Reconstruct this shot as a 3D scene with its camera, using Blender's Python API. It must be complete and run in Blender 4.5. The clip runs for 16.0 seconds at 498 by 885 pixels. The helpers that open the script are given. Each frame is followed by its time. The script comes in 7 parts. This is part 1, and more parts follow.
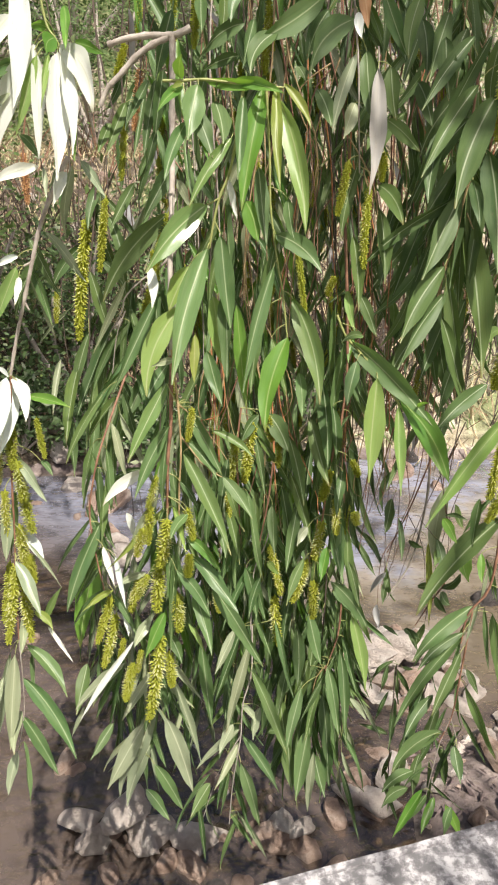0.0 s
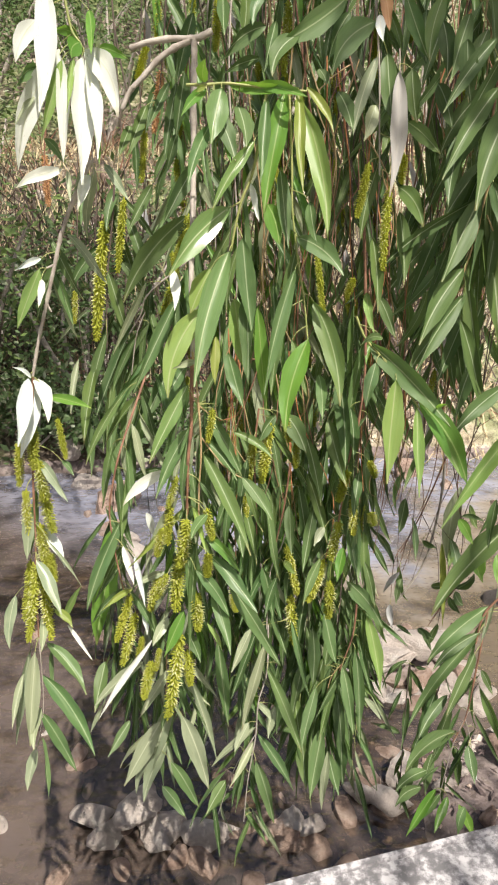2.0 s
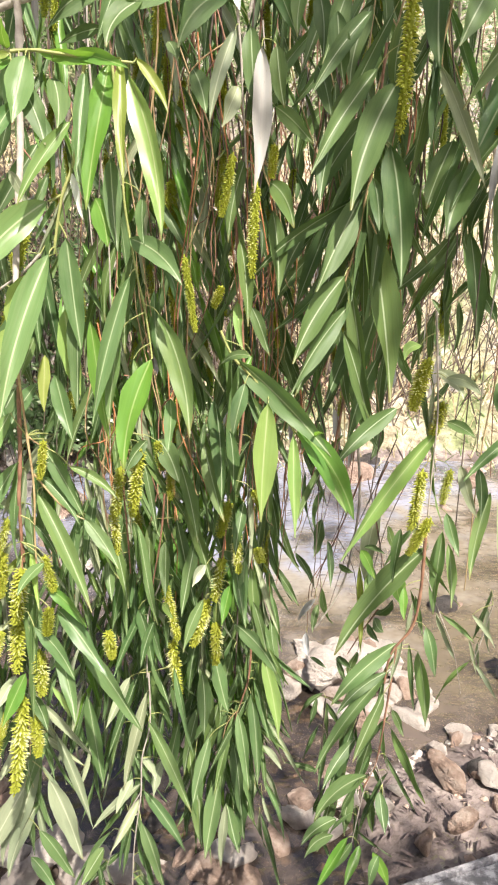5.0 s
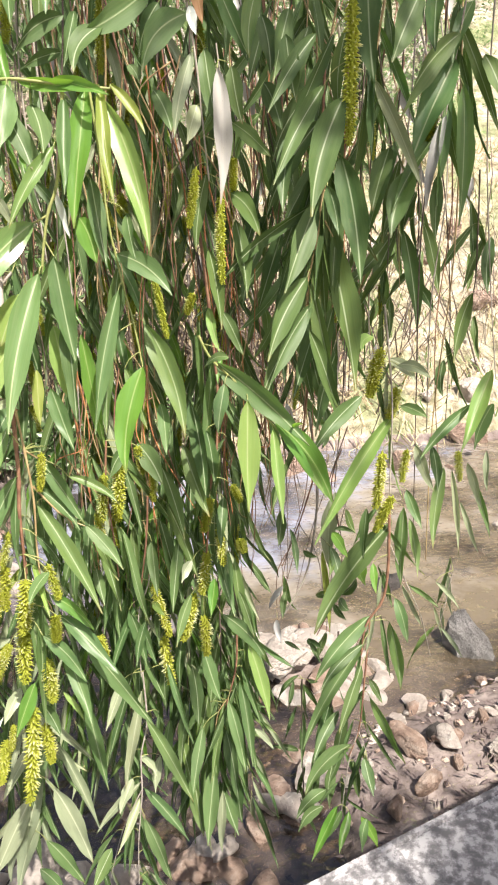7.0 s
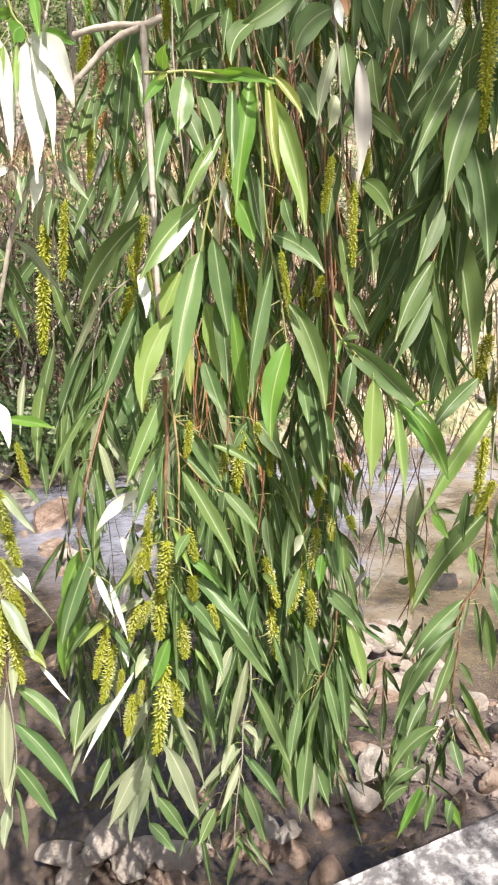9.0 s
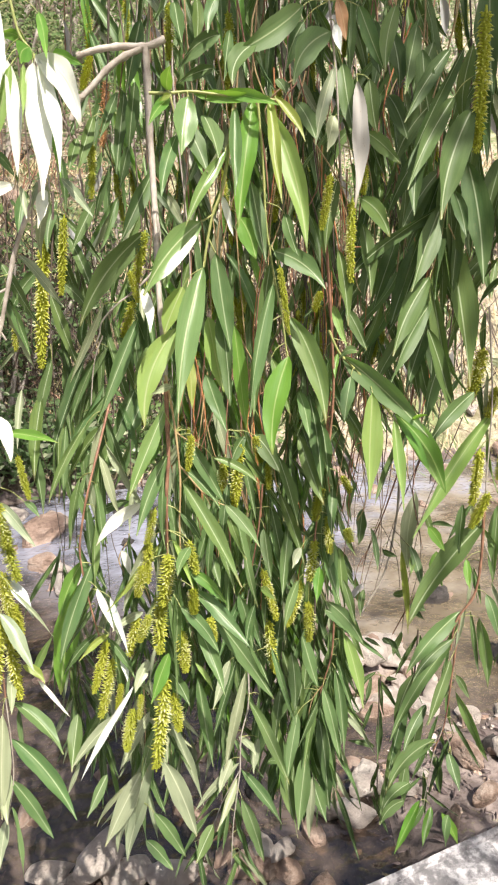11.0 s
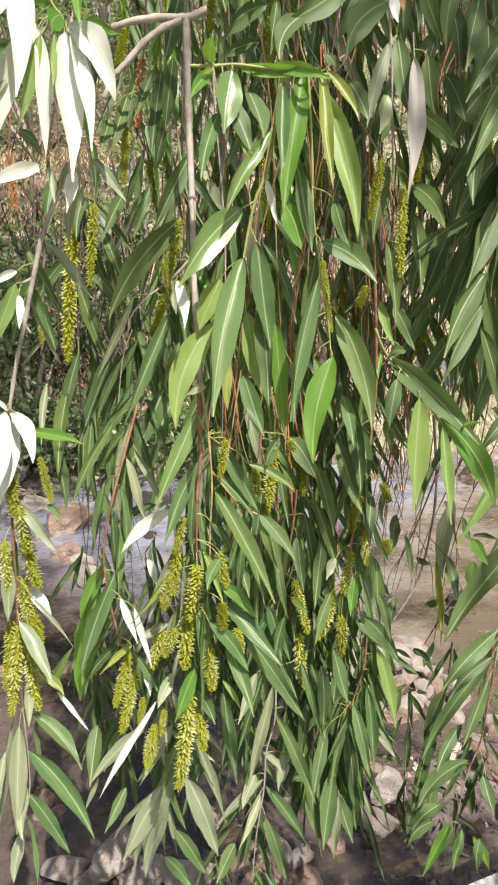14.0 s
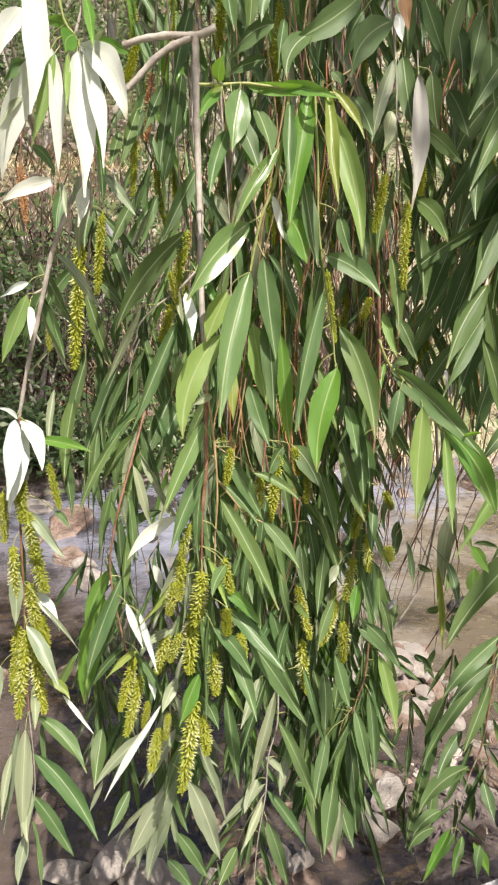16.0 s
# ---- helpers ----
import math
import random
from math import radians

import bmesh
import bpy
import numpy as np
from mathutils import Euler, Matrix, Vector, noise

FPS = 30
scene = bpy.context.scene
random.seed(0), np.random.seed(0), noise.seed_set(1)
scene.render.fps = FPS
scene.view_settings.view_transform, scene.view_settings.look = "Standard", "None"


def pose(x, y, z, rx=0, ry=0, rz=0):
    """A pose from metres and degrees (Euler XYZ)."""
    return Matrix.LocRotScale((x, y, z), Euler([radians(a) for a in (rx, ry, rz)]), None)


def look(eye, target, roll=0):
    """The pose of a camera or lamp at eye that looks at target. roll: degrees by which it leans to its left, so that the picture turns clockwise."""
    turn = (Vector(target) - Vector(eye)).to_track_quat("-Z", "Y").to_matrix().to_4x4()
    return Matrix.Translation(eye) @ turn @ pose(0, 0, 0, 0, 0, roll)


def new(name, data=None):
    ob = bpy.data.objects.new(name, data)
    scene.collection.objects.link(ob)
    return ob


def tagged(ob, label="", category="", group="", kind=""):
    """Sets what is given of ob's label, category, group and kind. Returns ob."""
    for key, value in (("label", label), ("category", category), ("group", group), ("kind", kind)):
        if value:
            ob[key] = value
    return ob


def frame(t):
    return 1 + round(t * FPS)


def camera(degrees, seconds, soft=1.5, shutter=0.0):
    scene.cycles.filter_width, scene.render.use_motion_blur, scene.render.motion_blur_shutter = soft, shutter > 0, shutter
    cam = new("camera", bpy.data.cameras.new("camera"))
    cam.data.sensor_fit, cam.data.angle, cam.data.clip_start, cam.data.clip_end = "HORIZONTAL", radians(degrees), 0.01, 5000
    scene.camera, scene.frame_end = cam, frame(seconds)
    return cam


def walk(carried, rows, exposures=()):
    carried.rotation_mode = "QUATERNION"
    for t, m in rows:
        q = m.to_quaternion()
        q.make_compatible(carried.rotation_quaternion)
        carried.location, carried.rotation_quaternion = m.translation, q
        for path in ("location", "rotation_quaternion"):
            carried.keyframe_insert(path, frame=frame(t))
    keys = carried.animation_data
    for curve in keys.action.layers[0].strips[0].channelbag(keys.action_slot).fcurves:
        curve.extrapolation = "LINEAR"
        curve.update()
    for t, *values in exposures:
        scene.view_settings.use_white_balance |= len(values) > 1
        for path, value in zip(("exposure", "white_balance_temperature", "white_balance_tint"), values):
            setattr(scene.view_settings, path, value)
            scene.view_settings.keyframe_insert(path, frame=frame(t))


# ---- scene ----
cam = camera(42.8, 16.0, soft=2.1)
METRES, EYE, TILT, LEAN, TURN = 0.5, 1.5, -17.0, 0.0, 0.0
ROWS = [
    (0.0, 0.0, 0.0, 0.0, 0.0, 0.0, 0.0),
    (0.5, -0.0212, -0.0032, 0.0034, -0.58, -0.03, 0.45),
    (1.0, -0.0066, -0.0065, 0.0077, 0.01, -0.15, 0.41),
    (1.5, 0.0116, -0.0161, 0.0124, 0.79, -0.21, -0.29),
    (2.0, -0.0226, -0.0078, 0.0068, 0.7, -0.22, -0.19),
    (2.5, -0.0549, 0.0588, 0.0226, 0.17, -1.1, -0.14),
    (3.0, -0.0222, 0.1139, 0.0365, 0.89, -1.28, -1.32),
    (3.5, 0.029, 0.1396, 0.0416, 2.39, -0.63, -2.91),
    (4.0, 0.1164, 0.1516, 0.0432, -0.2, -0.66, -0.94),
    (4.5, 0.1732, 0.1671, 0.0567, -1.26, -0.33, -0.55),
    (7.0, 0.0626, 0.102, 0.0594, -9.22, -0.46, 5.04),
    (7.5, -0.0411, 0.081, 0.0551, -7.68, 0.17, 4.56),
    (8.0, -0.1037, 0.0618, 0.0286, -5.04, -0.41, 4.02),
    (10.5, -0.1146, 0.0685, 0.0249, -6.39, 0.62, 3.37),
    (11.0, -0.1309, 0.058, 0.026, -6.46, 0.94, 3.8),
    (11.5, -0.1424, 0.0646, 0.032, -6.68, 1.14, 3.64),
    (12.0, -0.1256, 0.0718, 0.0375, -6.91, 0.62, 3.94),
    (12.5, -0.1317, 0.0764, 0.0412, -6.31, 0.78, 2.98),
    (13.0, -0.1412, 0.0945, 0.0353, -5.39, 0.34, 2.88),
    (13.5, -0.1467, 0.1325, 0.0426, -4.42, -0.05, 2.59),
    (14.0, -0.1447, 0.1402, 0.049, -4.38, 0.42, 2.36),
    (14.5, -0.1441, 0.1271, 0.0487, -4.62, 0.78, 2.4),
    (15.0, -0.1513, 0.1241, 0.0496, -4.4, 0.89, 1.99),
    (15.5, -0.1547, 0.1211, 0.0536, -4.43, 0.89, 2.13),
    (16.0, -0.1514, 0.1221, 0.0572, -4.22, 0.79, 2.0),
]
EXPOSURES = [(0.0, 0.58), (2.0, 0.58), (3.5, 0.52), (4.0, 0.98), (4.5, 1.14), (7.0, 1.06), (8.0, 0.92), (10.5, 0.92), (12.5, 0.91), (13.0, 0.85), (13.5, 0.63), (14.0, 0.60), (16.0, 0.60)]
walk(cam, [(t, pose(0, 0, EYE, TILT, LEAN, TURN) @ pose(METRES * x, METRES * y, METRES * z, 90 + pitch, roll, yaw)) for t, x, y, z, yaw, pitch, roll in ROWS], EXPOSURES)

# ---- light ----
world = bpy.data.worlds.new("world")
scene.world = world
world.use_nodes = True
wn = world.node_tree
sky = wn.nodes.new("ShaderNodeTexSky")
sky.sky_type = "NISHITA"
sky.sun_disc = False
sky.dust_density = 5.0
sky.air_density = 0.8
SUN_FROM = Vector((0.35, -0.8, 1.25)).normalized()
sky.sun_elevation = math.asin(SUN_FROM.z)
sky.sun_rotation = math.atan2(SUN_FROM.x, SUN_FROM.y)
wn.links.new(sky.outputs[0], wn.nodes["Background"].inputs[0])
wn.nodes["Background"].inputs[1].default_value = 0.078
sun = new("sun", bpy.data.lights.new("sun", "SUN"))
sun.data.energy = 5.0
sun.data.angle = radians(0.53)
sun.data.color = (1.0, 0.93, 0.83)
sun.matrix_world = look(SUN_FROM * 20, (0, 0, 0))


# ---- materials ----
def nodes_of(name):
    m = bpy.data.materials.new(name)
    m.use_nodes = True
    nt = m.node_tree
    return m, nt, nt.nodes["Principled BSDF"], nt.nodes["Material Output"]


def add(nt, kind, **values):
    n = nt.nodes.new(kind)
    for key, value in values.items():
        if key in n.inputs:
            n.inputs[key].default_value = value
    return n


def math_node(nt, op, a, b):
    n = nt.nodes.new("ShaderNodeMath")
    n.operation = op
    for k, v in enumerate((a, b)):
        if isinstance(v, (int, float)):
            n.inputs[k].default_value = v
        else:
            nt.links.new(v, n.inputs[k])
    return n.outputs[0]


def mix(nt, fac, a, b):
    n = nt.nodes.new("ShaderNodeMix")
    n.data_type = "RGBA"
    for k, v in ((0, fac), (6, a), (7, b)):
        if isinstance(v, (int, float)):
            n.inputs[k].default_value = v
        elif isinstance(v, tuple):
            n.inputs[k].default_value = (*v, 1)
        else:
            nt.links.new(v, n.inputs[k])
    return n.outputs[2]


def ramp(nt, fac, *stops):
    n = nt.nodes.new("ShaderNodeValToRGB")
    e = n.color_ramp.elements
    while len(e) < len(stops):
        e.new(0.5)
    for k, (p, c) in enumerate(stops):
        e[k].position, e[k].color = p, (*c, 1)
    nt.links.new(fac, n.inputs[0])
    return n.outputs[0]


def noise_of(nt, scale, detail=4.0, coords=None, rough=0.6):
    n = add(nt, "ShaderNodeTexNoise", Scale=scale, Detail=detail, Roughness=rough)
    if coords is not None:
        nt.links.new(coords, n.inputs["Vector"])
    return n.outputs[0]


def bump(nt, height, bsdf, strength, distance):
    n = add(nt, "ShaderNodeBump", Strength=strength, Distance=distance)
    nt.links.new(height, n.inputs["Height"])
    nt.links.new(n.outputs[0], bsdf.inputs["Normal"])
    return n.outputs[0]


def leaf_material(name, dark, light, rib, glow, through_part=0.4, rough=0.4, gloss=0.5):
    """A leaf with a pale midrib, faint side veins, blotches and light that comes through it."""
    m, nt, bsdf, out = nodes_of(name)
    uv = nt.nodes.new("ShaderNodeTexCoord").outputs["UV"]
    sep = nt.nodes.new("ShaderNodeSeparateXYZ")
    nt.links.new(uv, sep.inputs[0])
    across = math_node(nt, "ABSOLUTE", math_node(nt, "SUBTRACT", sep.outputs[0], 0.5), 0)
    rnd = nt.nodes.new("ShaderNodeObjectInfo").outputs["Random"]
    other = math_node(nt, "FRACT", math_node(nt, "MULTIPLY", rnd, 17.3), 0)
    body = mix(nt, rnd, dark, light)
    yellowed = tuple(v * k for v, k in zip(light, (1.06, 1.02, 0.88) if light[2] > 0.2 else (1.20, 1.10, 0.70)))
    bluish = tuple(v * k for v, k in zip(dark, (0.84, 1.03, 1.15)))
    body = mix(nt, ramp(nt, other, (0.62, (0, 0, 0)), (0.95, (0.75, 0.75, 0.75))), body, yellowed)
    body = mix(nt, ramp(nt, other, (0.05, (0.65, 0.65, 0.65)), (0.38, (0, 0, 0))), body, bluish)
    obj = nt.nodes.new("ShaderNodeTexCoord").outputs["Object"]
    at = nt.nodes.new("ShaderNodeVectorMath")
    at.operation = "ADD"
    nt.links.new(obj, at.inputs[0])
    nt.links.new(math_node(nt, "MULTIPLY", rnd, 37.0), at.inputs[1])
    obj = at.outputs[0]
    blotch = noise_of(nt, 4.0, 5.0, obj)
    body = mix(nt, ramp(nt, blotch, (0.36, (0, 0, 0)), (0.70, (0.75, 0.75, 0.75))), body, light)
    # a film of dust, thicker on some leaves than on others
    film = math_node(nt, "MULTIPLY", math_node(nt, "FRACT", math_node(nt, "MULTIPLY", rnd, 31.7), 0), ramp(nt, noise_of(nt, 2.2, 6.0, obj, 0.7), (0.34, (0.08, 0.08, 0.08)), (0.66, (0.42, 0.42, 0.42))))
    dust = tuple(0.5 * v + k for v, k in zip(light, (0.105, 0.115, 0.085)))
    body = mix(nt, film, body, dust)
    streak = nt.nodes.new("ShaderNodeMapping")
    streak.inputs["Scale"].default_value = (14.0, 1.6, 1.0)
    nt.links.new(obj, streak.inputs[0])
    body = mix(nt, ramp(nt, noise_of(nt, 1.0, 4.0, streak.outputs[0]), (0.38, (0.35, 0.35, 0.35)), (0.62, (0, 0, 0))), body, dark)
    veins = math_node(nt, "SINE", math_node(nt, "MULTIPLY", math_node(nt, "SUBTRACT", sep.outputs[1], math_node(nt, "MULTIPLY", across, 0.28)), 210.0), 0)
    spots = math_node(nt, "MULTIPLY", math_node(nt, "GREATER_THAN", noise_of(nt, 28.0, 2.0, obj), 0.69), 0.4)
    body = mix(nt, spots, body, (0.18, 0.12, 0.05))
    tip = ramp(nt, math_node(nt, "ADD", sep.outputs[1], math_node(nt, "MULTIPLY", math_node(nt, "SUBTRACT", other, 1.0), 0.16)), (0.86, (0, 0, 0)), (0.99, (0.7, 0.7, 0.7)))
    body = mix(nt, tip, body, (0.34, 0.25, 0.10))
    line = ramp(nt, across, (0.004, (0.78, 0.78, 0.78)), (0.019, (0, 0, 0)))
    col = mix(nt, line, body, rib)
    nt.links.new(col, bsdf.inputs["Base Color"])
    nt.links.new(math_node(nt, "ADD", math_node(nt, "MULTIPLY", blotch, 0.22), rough - 0.12), bsdf.inputs["Roughness"])
    bsdf.inputs["Specular IOR Level"].default_value = gloss
    bsdf.inputs["Coat Weight"].default_value = 0.12 if gloss > 0.4 else 0.0
    bsdf.inputs["Coat Roughness"].default_value = 0.38
    height = math_node(nt, "ADD", math_node(nt, "MULTIPLY", line, 0.6), math_node(nt, "ADD", math_node(nt, "MULTIPLY", veins, 0.010), math_node(nt, "MULTIPLY", blotch, 0.8)))
    bump(nt, height, bsdf, 0.35, 0.0006)
    tr = nt.nodes.new("ShaderNodeBsdfTranslucent")
    nt.links.new(mix(nt, 0.35, glow, col), tr.inputs[0])
    ms = nt.nodes.new("ShaderNodeMixShader")
    ms.inputs[0].default_value = through_part
    nt.links.new(bsdf.outputs[0], ms.inputs[1])
    nt.links.new(tr.outputs[0], ms.inputs[2])
    nt.links.new(ms.outputs[0], out.inputs[0])
    return m


LEAF = {
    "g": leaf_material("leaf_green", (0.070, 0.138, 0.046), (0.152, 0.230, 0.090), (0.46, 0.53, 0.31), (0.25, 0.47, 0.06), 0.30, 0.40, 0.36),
    # darker copy of the green leaf, with the curtain's shade in its colour
    "d": leaf_material("leaf_shaded_green", (0.046, 0.090, 0.030), (0.112, 0.172, 0.058), (0.42, 0.48, 0.31), (0.16, 0.28, 0.05), 0.20, 0.50, 0.24),
    "b": leaf_material("leaf_fresh_green", (0.085, 0.225, 0.030), (0.165, 0.330, 0.060), (0.45, 0.55, 0.22), (0.36, 0.62, 0.05), 0.42, 0.38),
    # pale underside, its base also lightened for sheen and sunlit haze
    "p": leaf_material("leaf_pale_underside_lit", (0.195, 0.232, 0.135), (0.350, 0.388, 0.250), (0.55, 0.58, 0.40), (0.30, 0.40, 0.14), 0.22, 0.36),
    # silvery underside whitened further: blown-out sun glare put into the colour
    "w": leaf_material("leaf_silvery_glare", (0.640, 0.660, 0.610), (0.790, 0.805, 0.760), (0.66, 0.68, 0.52), (0.40, 0.48, 0.22), 0.28, 0.34),
    "q": leaf_material("leaf_pale_lime", (0.190, 0.315, 0.075), (0.290, 0.420, 0.125), (0.52, 0.56, 0.30), (0.42, 0.56, 0.12), 0.40, 0.38),
    "o": leaf_material("leaf_dry_orange", (0.330, 0.170, 0.090), (0.500, 0.290, 0.150), (0.50, 0.35, 0.20), (0.45, 0.20, 0.05), 0.25, 0.6),
    "y": leaf_material("leaf_yellow_green", (0.220, 0.290, 0.045), (0.330, 0.370, 0.090), (0.55, 0.55, 0.25), (0.46, 0.58, 0.06), 0.42, 0.42),
    "s": leaf_material("leaf_glossy_green", (0.095, 0.185, 0.058), (0.175, 0.272, 0.095), (0.50, 0.55, 0.32), (0.28, 0.50, 0.06), 0.28, 0.24),
    "x": leaf_material("leaf_dry_grey", (0.360, 0.350, 0.352), (0.460, 0.445, 0.445), (0.42, 0.39, 0.36), (0.26, 0.22, 0.16), 0.20, 0.70),
}


def bark_material(name, a, b, rough=0.75):
    m, nt, bsdf, out = nodes_of(name)
    obj = nt.nodes.new("ShaderNodeTexCoord").outputs["Object"]
    n = noise_of(nt, 90.0, 5.0, obj)
    nt.links.new(ramp(nt, n, (0.3, a), (0.7, b)), bsdf.inputs["Base Color"])
    bsdf.inputs["Roughness"].default_value = rough
    bump(nt, noise_of(nt, 400.0, 4.0, obj), bsdf, 0.5, 0.0008)
    return m


BARK = {
    "grey": bark_material("bark_grey", (0.24, 0.20, 0.17), (0.48, 0.43, 0.38)),
    "red": bark_material("bark_red_brown", (0.13, 0.058, 0.036), (0.33, 0.175, 0.110), 0.65),
    "rust": bark_material("bark_rust", (0.27, 0.095, 0.040), (0.56, 0.245, 0.105), 0.65),
    "twig": bark_material("bark_dark_twig", (0.05, 0.038, 0.032), (0.15, 0.11, 0.085), 0.8),
    "straw": bark_material("bark_straw", (0.26, 0.17, 0.08), (0.46, 0.34, 0.18), 0.6),
    "green": bark_material("bark_green", (0.20, 0.24, 0.07), (0.36, 0.36, 0.14), 0.5),
}


def catkin_material():
    m, nt, bsdf, out = nodes_of("catkin_yellow_green")
    rnd = nt.nodes.new("ShaderNodeObjectInfo").outputs["Random"]
    geo = nt.nodes.new("ShaderNodeNewGeometry").outputs["Random Per Island"]
    sep = nt.nodes.new("ShaderNodeSeparateXYZ")
    nt.links.new(nt.nodes.new("ShaderNodeTexCoord").outputs["Object"], sep.inputs[0])
    flat = nt.nodes.new("ShaderNodeCombineXYZ")
    nt.links.new(sep.outputs[0], flat.inputs[0])
    nt.links.new(sep.outputs[2], flat.inputs[2])
    dist = nt.nodes.new("ShaderNodeVectorMath")
    dist.operation = "LENGTH"
    nt.links.new(flat.outputs[0], dist.inputs[0])
    # olive at the spine, lime along the flowers, cream at their tips
    col = ramp(nt, dist.outputs["Value"], (0.10, (0.46, 0.49, 0.05)), (0.27, (0.56, 0.58, 0.07)), (0.37, (0.70, 0.70, 0.18)), (0.46, (0.94, 0.92, 0.66)))
    col = mix(nt, math_node(nt, "MULTIPLY", geo, 0.4), col, (0.44, 0.46, 0.05))
    col = mix(nt, math_node(nt, "MULTIPLY", rnd, 0.35), col, (0.38, 0.44, 0.06))
    nt.links.new(col, bsdf.inputs["Base Color"])
    bsdf.inputs["Roughness"].default_value = 0.7
    tr = nt.nodes.new("ShaderNodeBsdfTranslucent")
    nt.links.new(col, tr.inputs[0])
    ms = nt.nodes.new("ShaderNodeMixShader")
    ms.inputs[0].default_value = 0.50
    nt.links.new(bsdf.outputs[0], ms.inputs[1])
    nt.links.new(tr.outputs[0], ms.inputs[2])
    nt.links.new(ms.outputs[0], out.inputs[0])
    return m


CATKIN = catkin_material()
CATKIN_DRY = bark_material("catkin_dry", (0.42, 0.20, 0.085), (0.62, 0.37, 0.18), 0.8)


def stone_material(name, a, b, c):
    m, nt, bsdf, out = nodes_of(name)
    obj = nt.nodes.new("ShaderNodeTexCoord").outputs["Object"]
    rnd = nt.nodes.new("ShaderNodeObjectInfo").outputs["Random"]
    shift = nt.nodes.new("ShaderNodeVectorMath")
    shift.operation = "ADD"
    nt.links.new(obj, shift.inputs[0])
    nt.links.new(math_node(nt, "MULTIPLY", rnd, 40.0), shift.inputs[1])
    at = shift.outputs[0]
    col = ramp(nt, noise_of(nt, 1.2, 4.0, at), (0.35, a), (0.5, b), (0.68, c))
    col = mix(nt, math_node(nt, "MULTIPLY", rnd, 0.5), col, b)
    fine = noise_of(nt, 9.0, 6.0, at, 0.7)
    col = mix(nt, math_node(nt, "MULTIPLY", fine, 0.4), col, a)
    nt.links.new(col, bsdf.inputs["Base Color"])
    bsdf.inputs["Roughness"].default_value = 0.75
    bump(nt, fine, bsdf, 0.7, 0.11)
    return m


STONE = stone_material("stone_tan", (0.22, 0.145, 0.11), (0.47, 0.335, 0.265), (0.66, 0.54, 0.46))
# pale stone, whitened further to stand in for direct sun
STONE_PALE_LIT = stone_material("stone_pale_lit", (0.40, 0.335, 0.295), (0.63, 0.55, 0.495), (0.83, 0.78, 0.72))
STONE_GREY = stone_material("stone_grey", (0.08, 0.075, 0.075), (0.22, 0.21, 0.205), (0.42, 0.40, 0.39))
STONE_DARK = stone_material("stone_dark_wet", (0.035, 0.030, 0.030), (0.08, 0.07, 0.065), (0.16, 0.13, 0.12))


def concrete_material():
    m, nt, bsdf, out = nodes_of("concrete_weathered")
    obj = nt.nodes.new("ShaderNodeTexCoord").outputs["Object"]
    fine, coarse = noise_of(nt, 62.0, 6.0, obj, 0.66), noise_of(nt, 14.0, 5.0, obj)
    col = ramp(nt, fine, (0.41, (0.11, 0.105, 0.112)), (0.50, (0.25, 0.238, 0.25)), (0.575, (0.50, 0.485, 0.50)))
    col = mix(nt, math_node(nt, "MULTIPLY", coarse, 0.3), col, (0.28, 0.276, 0.28))
    nt.links.new(col, bsdf.inputs["Base Color"])
    bsdf.inputs["Roughness"].default_value = 0.9
    bump(nt, fine, bsdf, 0.6, 0.003)
    return m


CONCRETE = concrete_material()


